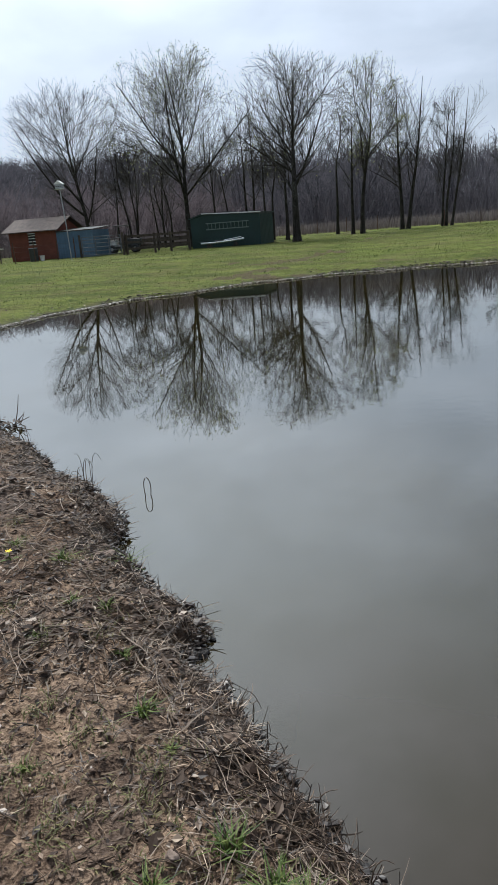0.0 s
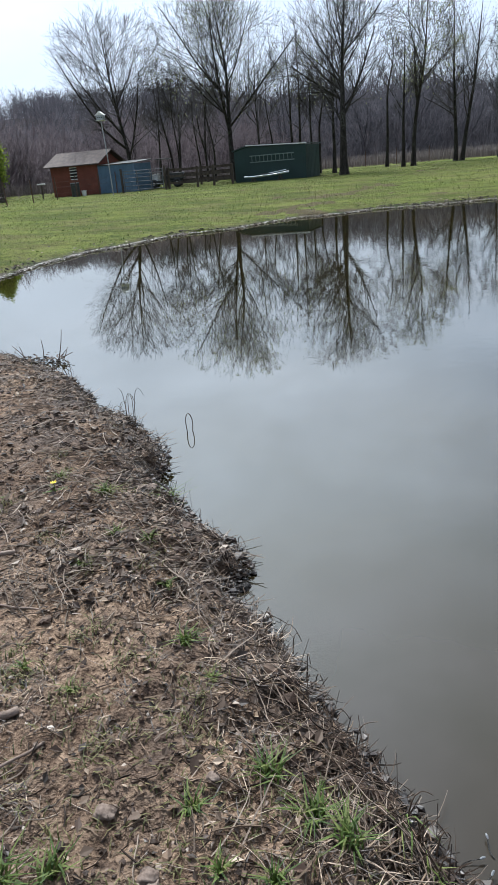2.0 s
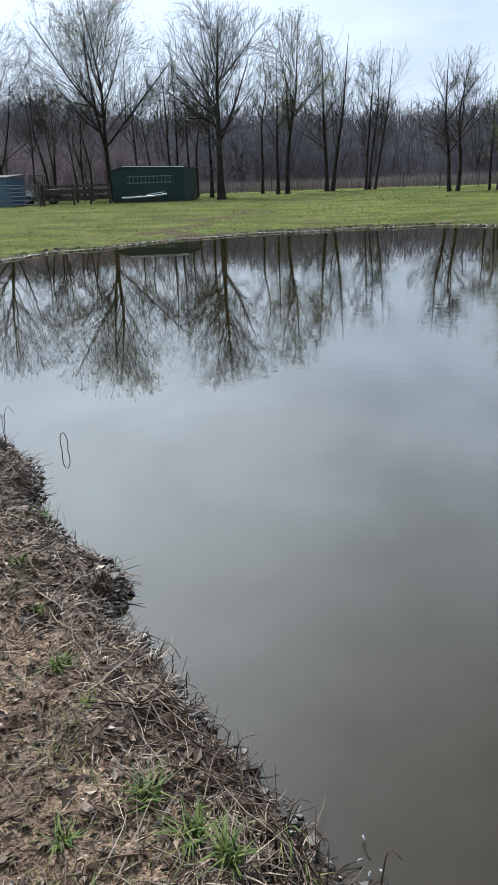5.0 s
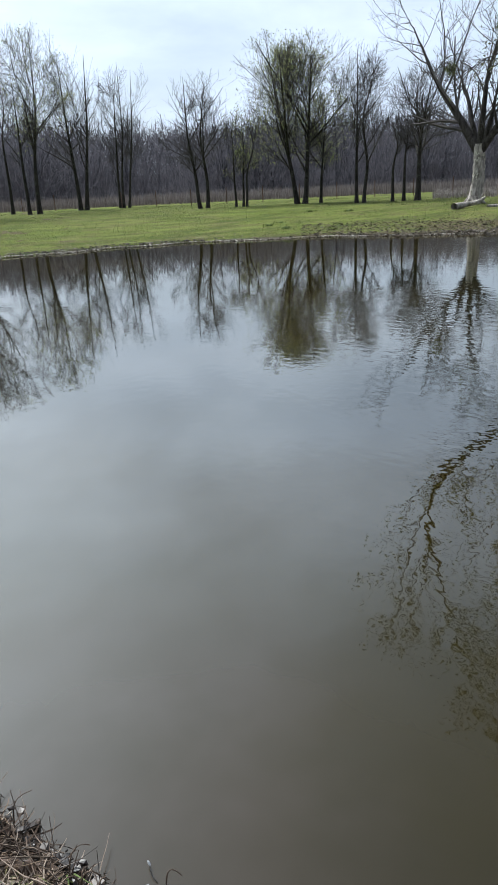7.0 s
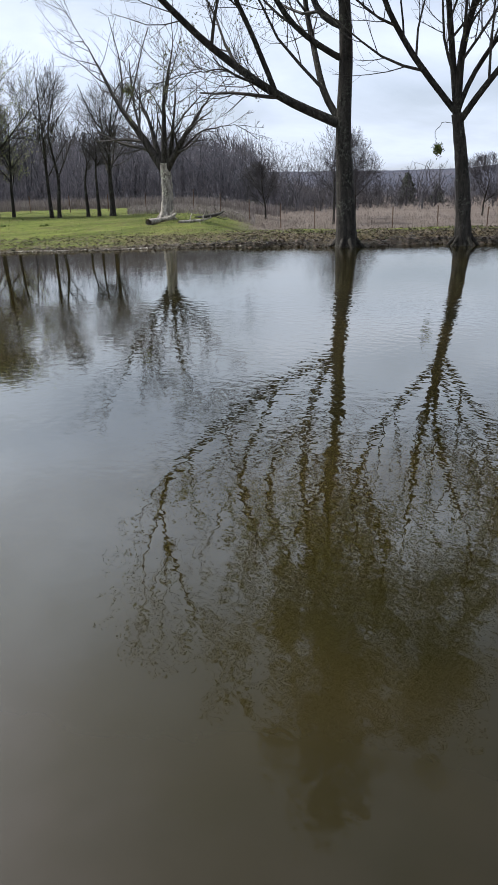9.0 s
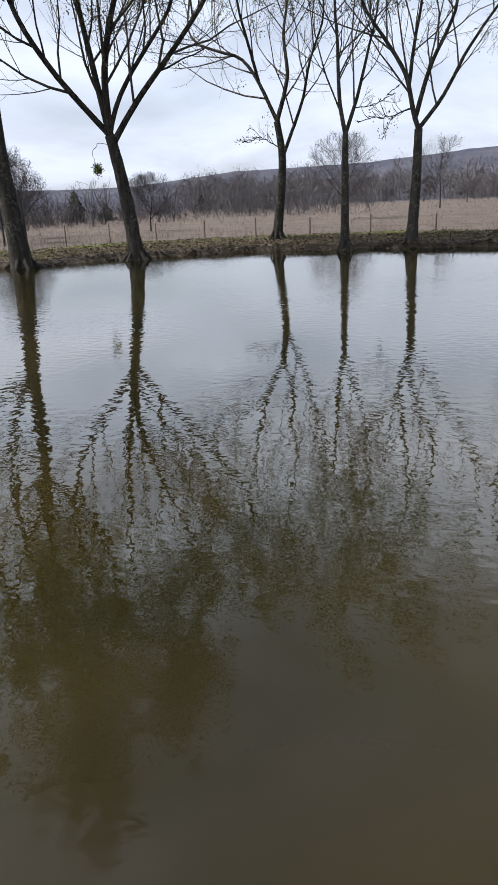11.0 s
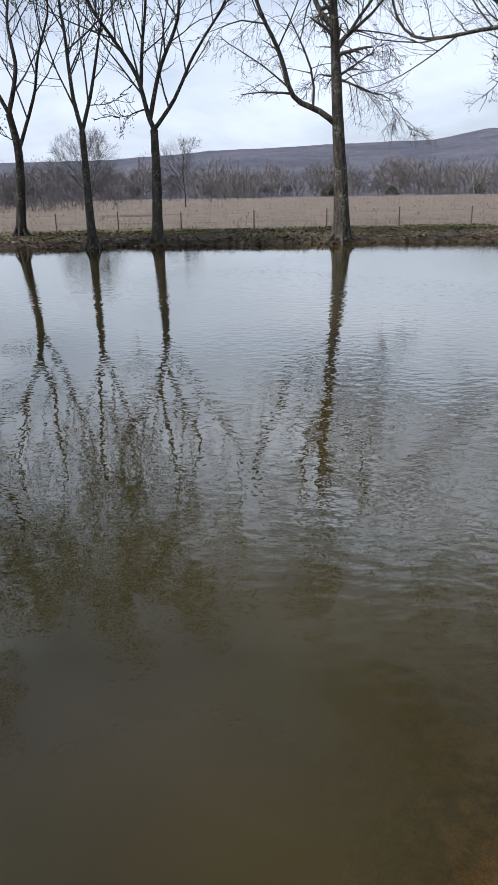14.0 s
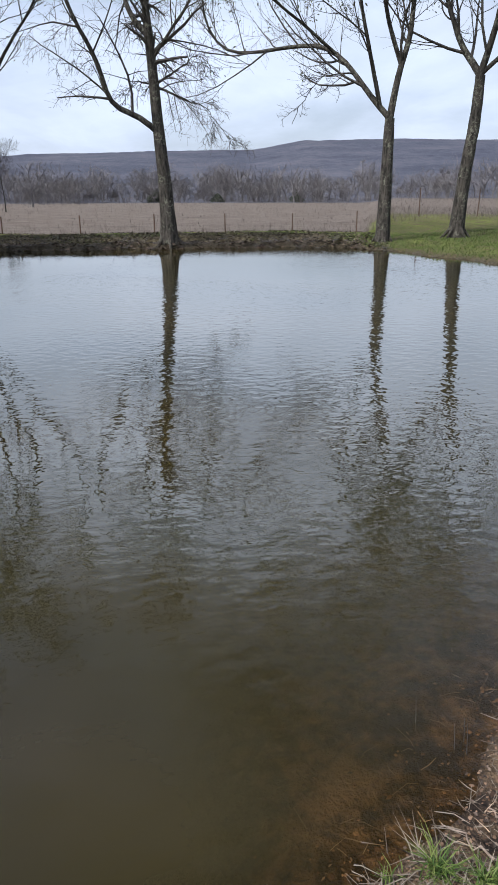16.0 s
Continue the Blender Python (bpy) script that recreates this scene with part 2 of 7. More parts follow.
    clay = ramp_of(nt, math_of(nt, "ADD", math_of(nt, "MULTIPLY", mid, 0.6), math_of(nt, "MULTIPLY", fine, 0.4)), [(0.44, (0.02, 0.013, 0.009)), (0.51, (0.075, 0.049, 0.029)), (0.6, (0.18, 0.118, 0.066))])
    col = mix_of(nt, edge(at["clay"], 0.3), col, clay)
    col = mix_of(nt, at["woods"], col, woods)
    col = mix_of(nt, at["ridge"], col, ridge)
    col = mix_of(nt, at["wet"], col, mix_of(nt, 1.0, col, (0.34, 0.3, 0.26), "MULTIPLY"))
    nt.links.new(col, p.inputs["Base Color"])
    # Damp mud has a dull sheen in patches.
    damp = math_of(nt, "MULTIPLY", at["mud"], range_of(nt, mid, 0.42, 0.6, 0.1, 1.0))
    nt.links.new(math_of(nt, "SUBTRACT", range_of(nt, at["wet"], 0, 1, 0.92, 0.5), math_of(nt, "MULTIPLY", damp, 0.3)), p.inputs["Roughness"])
    nt.links.new(math_of(nt, "ADD", range_of(nt, at["wet"], 0, 1, 0.06, 0.25), math_of(nt, "MULTIPLY", damp, 0.15)), p.inputs["Specular IOR Level"])
    relief = math_of(nt, "ADD", math_of(nt, "ADD", math_of(nt, "MULTIPLY", fine, 1.0), math_of(nt, "MULTIPLY", mid, 1.3)), math_of(nt, "MULTIPLY", grit, 0.35))
    bump_of(nt, p, relief, 1.0, 0.075)
    return m


def water_material():
    m, nt, p = nodes_of("pond_water")
    nt.nodes.remove(p)
    out = nt.nodes["Material Output"]
    a = nt.nodes.new("ShaderNodeAttribute")
    a.attribute_name = "turbid"
    swirl = noise_of(nt, 0.28, 4.0, 0.5).outputs["Fac"]
    body = ramp_of(nt, swirl, [(0.34, (0.0085, 0.0078, 0.0026)), (0.5, (0.0168, 0.0132, 0.0037)), (0.66, (0.025, 0.0186, 0.006))])
    pale_water = nt.nodes.new("ShaderNodeAttribute")
    pale_water.attribute_name = "pale_water"
    paling = math_of(nt, "MULTIPLY", pale_water.outputs["Fac"], range_of(nt, noise_of(nt, 0.9, 4.0, 0.55).outputs["Fac"], 0.36, 0.6, 0.35, 1.0))
    body = mix_of(nt, paling, body, (0.034, 0.027, 0.0215))
    under = put(nt, "ShaderNodeBsdfTransparent", Color=(0.84, 0.71, 0.5, 1))
    murk = put(nt, "ShaderNodeBsdfDiffuse", Roughness=0.0)
    nt.links.new(body, murk.inputs["Color"])
    low = nt.nodes.new("ShaderNodeMixShader")
    nt.links.new(a.outputs["Fac"], low.inputs[0])
    nt.links.new(under.outputs[0], low.inputs[1])
    nt.links.new(murk.outputs[0], low.inputs[2])
    gloss = put(nt, "ShaderNodeBsdfGlossy", Roughness=0.012, Color=(0.98, 0.98, 0.95, 1))
    face = put(nt, "ShaderNodeLayerWeight", Blend=0.5)
    lift = math_of(nt, "ADD", math_of(nt, "MULTIPLY", math_of(nt, "POWER", face.outputs["Facing"], 3.55), 1.75), 0.008)
    fres = math_of(nt, "DIVIDE", lift, math_of(nt, "ADD", math_of(nt, "MULTIPLY", lift, 0.82), 1.0))
    # Ripples: short ones in gusts, and a slow swell.
    r1 = noise_of(nt, 9.0, 2.0, 0.45, stretch=(1.0, 0.7, 1)).outputs["Fac"]
    r2 = noise_of(nt, 2.0, 2.0, 0.5, stretch=(0.8, 0.8, 1)).outputs["Fac"]
    gust = range_of(nt, noise_of(nt, 0.11, 3.0, 0.5).outputs["Fac"], 0.42, 0.62, 0.25, 1.0)
    a2 = nt.nodes.new("ShaderNodeAttribute")
    a2.attribute_name = "breeze"
    h = math_of(nt, "ADD", math_of(nt, "MULTIPLY", math_of(nt, "MULTIPLY", r1, gust), a2.outputs["Fac"]), math_of(nt, "MULTIPLY", math_of(nt, "MULTIPLY", r2, a2.outputs["Fac"]), 0.2))
    b = put(nt, "ShaderNodeBump", Strength=1.0, Distance=0.006)
    nt.links.new(h, b.inputs["Height"])
    nt.links.new(b.outputs[0], gloss.inputs["Normal"])
    nt.links.new(b.outputs[0], face.inputs["Normal"])
    top = nt.nodes.new("ShaderNodeMixShader")
    nt.links.new(fres, top.inputs[0])
    nt.links.new(low.outputs[0], top.inputs[1])
    nt.links.new(gloss.outputs[0], top.inputs[2])
    nt.links.new(top.outputs[0], out.inputs["Surface"])
    return m


GROUND, WATER = ground_material(), water_material()
BARK = bark("bark_grey_brown", (0.013, 0.0112, 0.0095), (0.042, 0.037, 0.031))
BARK_PALE = bark("bark_pale_grey", (0.013, 0.011, 0.009), (0.066, 0.057, 0.047), 12.0, 0.85)
BARK_GREY = bark("weathered_grey_bark", (0.015, 0.013, 0.011), (0.06, 0.052, 0.046), 9.0, 0.25)
BARK_DEAD = bark("bare_bleached_wood", (0.11, 0.095, 0.08), (0.42, 0.38, 0.34), 7.0)
TWIGS_DARK = plain("dark_twigs", (0.024, 0.02, 0.017), (0.068, 0.057, 0.048), 3.0, 0.9, bump=0)
TWIGS = plain("twigs_brown_grey", (0.036, 0.032, 0.031), (0.09, 0.081, 0.077), 3.0, 0.9, bump=0)
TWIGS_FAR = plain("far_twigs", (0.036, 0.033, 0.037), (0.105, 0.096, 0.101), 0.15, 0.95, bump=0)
BUDS = leafy("spring_buds", (0.2, 0.23, 0.085), (0.3, 0.33, 0.125), (0.27, 0.25, 0.14), through=0.55)
BUDS_BROWN = leafy("brown_buds", (0.085, 0.09, 0.045), (0.14, 0.148, 0.065), (0.11, 0.092, 0.06), through=0.4)
MISTLETOE = leafy("mistletoe_leaves", (0.05, 0.08, 0.02), (0.1, 0.13, 0.03), (0.16, 0.15, 0.05), through=0.3)
CEDAR = leafy("cedar_sprays", (0.012, 0.018, 0.01), (0.028, 0.036, 0.018), (0.05, 0.055, 0.03))
FRESH = leafy("fresh_green_leaves", (0.1, 0.155, 0.016), (0.18, 0.25, 0.026), (0.28, 0.35, 0.045), through=0.5)
BLADES = leafy("grass_blades", (0.032, 0.06, 0.011), (0.07, 0.112, 0.021), (0.15, 0.17, 0.05), through=0.3)
LAWN = leafy("lawn_blades", (0.07, 0.094, 0.021), (0.122, 0.15, 0.036), (0.215, 0.222, 0.075), through=0.4)
STRAW = leafy("dry_stalks", (0.0871, 0.0668, 0.0511), (0.1452, 0.1162, 0.09), (0.2149, 0.18, 0.1423), through=0.2)
PALE_STRAW = leafy("bleached_straw", (0.11, 0.083, 0.063), (0.22, 0.17, 0.132), (0.37, 0.3, 0.24), through=0.2)
STRAW_RED = leafy("russet_stalks", (0.075, 0.062, 0.058), (0.12, 0.102, 0.097), (0.18, 0.156, 0.148), through=0.35)
LITTER = leafy("dead_leaves", (0.014, 0.009, 0.006), (0.07, 0.044, 0.031), (0.33, 0.25, 0.178), rough=0.45, gloss=0.4)
BANK_LITTER = leafy("bank_leaves", (0.02, 0.014, 0.009), (0.062, 0.048, 0.03), (0.14, 0.114, 0.08), rough=0.8)
# Paler, cooler twigs: the haze over the farther woods is put into their colour.
TWIGS_NORTH = leafy("hazed_grey_twigs", (0.046, 0.045, 0.052), (0.098, 0.095, 0.108), (0.175, 0.168, 0.188), rough=0.95, through=0.4, gloss=0.1)
TWIGS_MAUVE = leafy("hazed_mauve_twigs", (0.06, 0.05, 0.054), (0.125, 0.105, 0.112), (0.21, 0.178, 0.19), rough=0.95, through=0.45, gloss=0.1)
# Lighter copy of the far twigs, with the side sunlight put into its colour.
TWIGS_EAST = plain("sunlit_far_twigs", (0.07, 0.061, 0.06), (0.16, 0.142, 0.138), 0.12, 0.95, bump=0)
LITTER_DARK = leafy("wet_dead_leaves", (0.012, 0.008, 0.006), (0.042, 0.027, 0.019), (0.13, 0.093, 0.068), rough=0.55, gloss=0.25)
STONE = leafy("pebbles", (0.12, 0.09, 0.07), (0.26, 0.2, 0.16), (0.42, 0.37, 0.32), rough=0.8)
GREEN_TIN = plain("dark_green_painted_metal", (0.0045, 0.024, 0.02), (0.007, 0.033, 0.028), 1.2, 0.6, bump=0.05)
WHITE_TRIM = plain("weathered_white_paint", (0.5, 0.5, 0.48), (0.8, 0.8, 0.78), 3.0, 0.5, bump=0.1)
RED_SIDING = plain("faded_red_siding", (0.12, 0.034, 0.02), (0.2, 0.06, 0.036), 2.0, 0.8, bump=0.2)
RUST_ROOF = plain("brown_shingle_roof", (0.042, 0.029, 0.025), (0.095, 0.068, 0.057), 4.0, 0.85, bump=0.4)
BLUE_TIN = plain("grey_blue_sheet_metal", (0.06, 0.112, 0.172), (0.1, 0.172, 0.25), 1.5, 0.5, 0.2, bump=0.1)
DARK_WOOD = plain("dark_weathered_wood", (0.03, 0.022, 0.016), (0.085, 0.066, 0.05), 6.0, 0.85, stretch=(1, 1, 0.2))
LOG_WOOD = plain("brown_log_wall", (0.028, 0.018, 0.013), (0.1, 0.068, 0.048), 5.0, 0.8)
STEEL = plain("galvanised_steel", (0.25, 0.26, 0.27), (0.42, 0.43, 0.44), 5.0, 0.45, 0.7, bump=0.05)
DARK_STEEL = plain("dark_painted_steel", (0.02, 0.025, 0.025), (0.06, 0.06, 0.055), 8.0, 0.5, 0.4, bump=0.1)
RUST_POST = plain("rusty_fence_post", (0.05, 0.03, 0.022), (0.13, 0.075, 0.05), 12.0, 0.8, 0.3)
BLACK = plain("black_rubber_and_plastic", (0.01, 0.01, 0.01), (0.03, 0.03, 0.03), 5.0, 0.5, bump=0.05)
GLASS_DARK = plain("dark_window_glass", (0.015, 0.018, 0.02), (0.03, 0.034, 0.036), 2.0, 0.08, bump=0)
ALU = plain("aluminium_ladder", (0.1, 0.14, 0.125), (0.19, 0.23, 0.21), 6.0, 0.45, 0.6, bump=0.05)
HULL = plain("white_hull", (0.62, 0.66, 0.7), (0.8, 0.83, 0.86), 1.0, 0.3, bump=0.03)
STICK = plain("dead_stick_bark", (0.09, 0.06, 0.045), (0.26, 0.2, 0.16), 12.0, 0.85, stretch=(1, 1, 1))
REED = leafy("dead_reed", (0.014, 0.009, 0.006), (0.055, 0.036, 0.025), (0.2, 0.145, 0.1), rough=0.6, gloss=0.2)
OLIVE = leafy("withered_green_grass", (0.04, 0.045, 0.014), (0.1, 0.1, 0.034), (0.19, 0.165, 0.075), through=0.2)
HAY = leafy("matted_dead_grass", (0.01, 0.006, 0.004), (0.04, 0.025, 0.018), (0.34, 0.247, 0.168), rough=0.5, gloss=0.35)
FIELD_STRAW = leafy("field_stubble", (0.062, 0.049, 0.042), (0.1, 0.082, 0.071), (0.15, 0.126, 0.11), through=0.15)
ROCK = plain("dark_wet_rock", (0.01, 0.009, 0.008), (0.04, 0.034, 0.03), 22.0, 0.4, bump=0.8, distance=0.02)
YELLOW = plain("dandelion_yellow", (0.7, 0.5, 0.02), (0.85, 0.65, 0.04), 30.0, 0.6, bump=0)
GATE_STEEL = plain("dull_gate_steel", (0.07, 0.078, 0.085), (0.14, 0.15, 0.16), 5.0, 0.8, 0.0, bump=0.05)
WIRE = plain("old_fence_wire", (0.05, 0.045, 0.04), (0.1, 0.09, 0.085), 20.0, 0.6, 0.5, bump=0)
FOAM = leafy("pale_drift", (0.25, 0.22, 0.18), (0.42, 0.39, 0.34), (0.62, 0.6, 0.55))
CLODS_NORTH = leafy("shore_clods", (0.013, 0.01, 0.007), (0.05, 0.042, 0.028), (0.16, 0.14, 0.11), rough=0.75)
CLAY_SOIL = leafy("red_brown_soil", (0.035, 0.02, 0.013), (0.1, 0.062, 0.04), (0.19, 0.125, 0.085), rough=0.8, gloss=0.15)
SOIL = leafy("soil_clods", (0.02, 0.0125, 0.009), (0.07, 0.044, 0.031), (0.165, 0.112, 0.074), rough=0.7)
WET_SOIL = leafy("wet_soil_clods", (0.008, 0.005, 0.004), (0.02, 0.013, 0.01), (0.05, 0.035, 0.026), rough=0.4, gloss=0.4)



def mesh_object(name, verts, faces, material, parent=None, smooth=False):
    me = bpy.data.meshes.new(name)
    me.from_pydata(np.asarray(verts, float).tolist(), [], [list(f) for f in faces] if not isinstance(faces, np.ndarray) else faces.tolist())
    if material is not None:
        me.materials.append(material)
    if smooth:
        me.polygons.foreach_set("use_smooth", np.ones(len(me.polygons), bool))
    me.update()
    ob = new(name, me)
    if parent is not None:
        ob.parent = parent
    return ob


def part(name, bm, material, parent, label=""):
    """Links a bmesh as one mesh object under a thing or under a part."""
    me = bpy.data.meshes.new(name)
    bm.normal_update()
    bm.to_mesh(me)
    bm.free()
    me.materials.append(material)
    ob = new(name, me)
    ob.parent = parent
    return tagged(ob, label)


def attribute(ob, key, values):
    ob.data.attributes.new(key, "FLOAT", "POINT").data.foreach_set("value", np.asarray(values, np.float32))


def smooth01(x, a, b):
    u = np.clip((np.asarray(x, float) - a) / (b - a), 0, 1)
    return u * u * (3 - 2 * u)


def wave_noise(x, y, scale, seed, octaves=4):
    """Smooth noise in about -1 to 1, from rotated lattices of values."""
    x, y = np.asarray(x, float), np.asarray(y, float)
    total, amp = np.zeros_like(x), 1.0
    r = np.random.default_rng(seed)
    for k in range(octaves):
        table = r.uniform(-1, 1, (64, 64))
        a = r.uniform(0, 6.28)
        u, v = (x * np.cos(a) - y * np.sin(a)) * scale + r.uniform(0, 64), (x * np.sin(a) + y * np.cos(a)) * scale + r.uniform(0, 64)
        iu, iv = np.floor(u).astype(int), np.floor(v).astype(int)
        fu, fv = u - iu, v - iv
        fu, fv = fu * fu * (3 - 2 * fu), fv * fv * (3 - 2 * fv)
        g = lambda p, q: table[(iu + p) % 64, (iv + q) % 64]
        total += amp * ((g(0, 0) * (1 - fu) + g(1, 0) * fu) * (1 - fv) + (g(0, 1) * (1 - fu) + g(1, 1) * fu) * fv)
        scale, amp = scale * 2.1, amp * 0.5
    return total / 1.6


# The pond's outline, clockwise: the bank that the camera stands on, then the far shore.
NEAR_SHORE = [(0.75, -0.3), (0.72, 0.3), (0.6, 0.9), (0.43, 1.3), (0.31, 1.47), (0.25, 1.56), (0.2, 1.67), (0.11, 1.8), (0.06, 1.9), (-0.04, 2.0), (-0.11, 2.14), (-0.22, 2.36), (-0.38, 2.6),
              (-0.53, 2.78), (-0.51, 2.96), (-0.56, 3.18), (-0.66, 3.27), (-0.78, 3.32), (-0.88, 3.52), (-1.14, 3.86), (-1.2, 4.2), (-1.32, 4.53), (-1.61, 5.0), (-1.96, 5.33), (-2.4, 5.88),
              (-2.9, 6.5), (-3.45, 7.02), (-4.3, 7.3), (-6.2, 8.1), (-8.6, 8.7), (-10.0, 9.8), (-9.2, 11.3)]
FAR_SHORE = [(-7.3, 12.6), (-6.9, 14.2), (-6.8, 16.3), (-5.7, 18.8), (-3.8, 21.1), (-1.1, 23.7), (1.5, 24.7), (4.5, 25.2), (7.1, 25.3), (10.0, 24.5), (12.5, 23.0), (14.6, 21.0),
             (16.9, 18.8), (18.7, 16.4), (20.2, 14.3), (21.9, 12.5), (23.5, 10.7), (24.6, 8.6), (25.0, 5.0), (24.9, 1.8), (24.6, -1.0), (24.3, -4.5), (24.0, -8.0), (23.3, -10.0),
             (21.7, -10.9), (19.3, -11.3), (16.1, -11.7), (11.0, -12.0), (6.0, -10.5), (3.0, -7.0), (2.05, -3.4), (1.56, -2.3), (1.27, -1.78), (1.08, -1.55), (0.92, -1.36), (0.82, -1.1), (0.78, -0.8)]


def rounded(points, per):
    """A closed smooth line through the points, with a ragged edge."""
    p = np.array(points)
    out = []
    for i in range(len(p)):
        a, b, c, d = p[i - 1], p[i], p[(i + 1) % len(p)], p[(i + 2) % len(p)]
        for u in np.arange(per) / per:
            out.append(0.5 * (2 * b + (c - a) * u + (2 * a - 5 * b + 4 * c - d) * u**2 + (3 * b - a - 3 * c + d) * u**3))
    out = np.array(out)
    near = np.hypot(out[:, 0], out[:, 1])
    amp = np.where(near < 9, near * 0.006, np.clip(near * 0.012, 0.02, 0.22))
    f = 1 / np.clip(near * 0.06, 0.16, 1.6)
    out[:, 0] += amp * np.sin(out[:, 1] * f * 3.1 + 1.3 * np.sin(out[:, 0] * f * 2.3))
    out[:, 1] += amp * np.sin(out[:, 0] * f * 2.7 + 1.1 * np.sin(out[:, 1] * f * 3.7))
    # Clumps break out of the near bank's edge.
    q = np.where(near < 9, np.clip(near * 0.009, 0.012, 0.045), 0)
    out[:, 0] += q * np.sin(out[:, 1] * 23 + 2 * np.sin(out[:, 1] * 7))
    return out


SHORE = rounded(NEAR_SHORE + FAR_SHORE, 8)


def shore_distance(x, y):
    """Metres from the water's edge: positive on land, negative on the pond."""
    x, y = np.ravel(x).astype(float), np.ravel(y).astype(float)
    a, b = SHORE, np.roll(SHORE, -1, 0)
    d2, inside = np.full(len(x), 1e18), np.zeros(len(x), bool)
    for (ax, ay), (bx, by) in zip(a, b):
        ex, ey = bx - ax, by - ay
        u = np.clip(((x - ax) * ex + (y - ay) * ey) / (ex * ex + ey * ey), 0, 1)
        d2 = np.minimum(d2, (x - ax - u * ex) ** 2 + (y - ay - u * ey) ** 2)
        inside ^= ((ay > y) != (by > y)) & (x < ex * (y - ay) / (ey + 1e-12) + ax)
    return np.sqrt(d2) * np.where(inside, -1, 1)


RIDGE = ((30, 1.0), (54, 1.25), (62, 1.25), (66, 1.6), (70, 2.0), (80, 2.15), (88, 2.7), (98, 3.0), (105, 3.1), (109, 3.7), (116, 3.7), (124, 3.5), (150, 3.0))


def zones(x, y, s=None):
    x, y = np.asarray(x, float), np.asarray(y, float)
    s = shore_distance(x, y) if s is None else s
    r, az = np.hypot(x, y), np.degrees(np.arctan2(x, y))
    z = {"s": s, "r": r, "az": az}
    # The bank under the camera: all land on this side of the pond.
    z["near"] = smooth01(s, 40, 20) * np.where((y < 9.4 + 0.25 * np.minimum(x, 0)) & (x < 1.8) & (y > -20), 1.0, 0.0) * smooth01(r, 16, 11)
    z["east"] = smooth01(az, 40, 50) * smooth01(az, 116.5, 113.5) * (x > 3)
    z["beach"] = smooth01(y, -0.2, -1.0) * smooth01(r, 9, 5)
    return z


def height(x, y, s=None):
    x, y = np.asarray(x, float), np.asarray(y, float)
    z = zones(x, y, s)
    s, r, az = z["s"], z["r"], z["az"]
    land = np.maximum(s, 0)
    lawn = 0.09 * smooth01(land, 0, 0.35) + 0.12 * smooth01(land, 0.2, 3) + 0.4 * smooth01(land, 1, 15) + 0.03 * wave_noise(x, y, 0.25, 3) * smooth01(land, 0.5, 4)
    berm = 0.17 * smooth01(land, 0, 0.22) + 0.15 * smooth01(land, 0.2, 1.8) - 0.95 * smooth01(land, 4.5, 11) + 0.05 * wave_noise(x, y, 0.7, 5) * smooth01(land, 0.1, 0.7)
    bank = 0.14 * smooth01(land, 0, 0.07) + 0.09 * smooth01(land, 0.05, 0.5) + 0.03 * smooth01(land, 0.5, 3)
    bank = bank + smooth01(land, 0, 0.12) * (0.026 * wave_noise(x, y, 2.2, 11) + 0.028 * wave_noise(x, y, 9, 12))
    bank = bank + smooth01(land, 0.02, 0.1) * smooth01(land, 0.8, 0.25) * (0.045 * wave_noise(x, y, 7, 14, 3)) + smooth01(land, 0.02, 0.2) * 0.024 * wave_noise(x, y, 17, 16, 2)
    strand = 0.16 * land * smooth01(land, 1.4, 0.4) + 0.2 * smooth01(land, 0.4, 1.8) + 0.012 * wave_noise(x, y, 6, 13) * smooth01(land, 0, 0.2)
    bank = bank * (1 - z["beach"]) + strand * z["beach"]
    h = lawn * (1 - z["east"]) + berm * z["east"]
    h = h * (1 - z["near"]) + bank * z["near"]
    deep = np.maximum(-s, 0)
    pond = -0.3 * smooth01(deep, 0, 0.16) - 0.7 * smooth01(deep, 0.1, 3.5)
    shelf = -0.14 * deep - 0.8 * smooth01(deep, 1.0, 4) + 0.02 * wave_noise(x, y, 5, 15) * smooth01(deep, 0, 0.3)
    pond = pond * (1 - z["beach"]) + shelf * z["beach"]
    h = np.where(s > 0, h, pond)
    # Low ground east of the fence, a wooded slope in the north-west, and the long ridge far off.
    north = smooth01(az, 58, 44) * (az > -120)
    h = h + north * smooth01(r, 118, 215) * (5.0 + 11.0 * smooth01(az, 0, -14)) * (1 + 0.25 * wave_noise(x, y, 0.06, 23, 3))
    el = np.interp(az, *zip(*RIDGE)) * smooth01(az, -30, 40) + 0.7 * smooth01(az, 40, -30)
    h = h + smooth01(r, 330, 1500) * 1500 * np.tan(np.radians(el)) * (1 + 0.01 * wave_noise(x, y, 0.01, 21))
    h = h + smooth01(r, 300, 600) * 1.6 * wave_noise(x, y, 0.03, 22, 3)
    return h


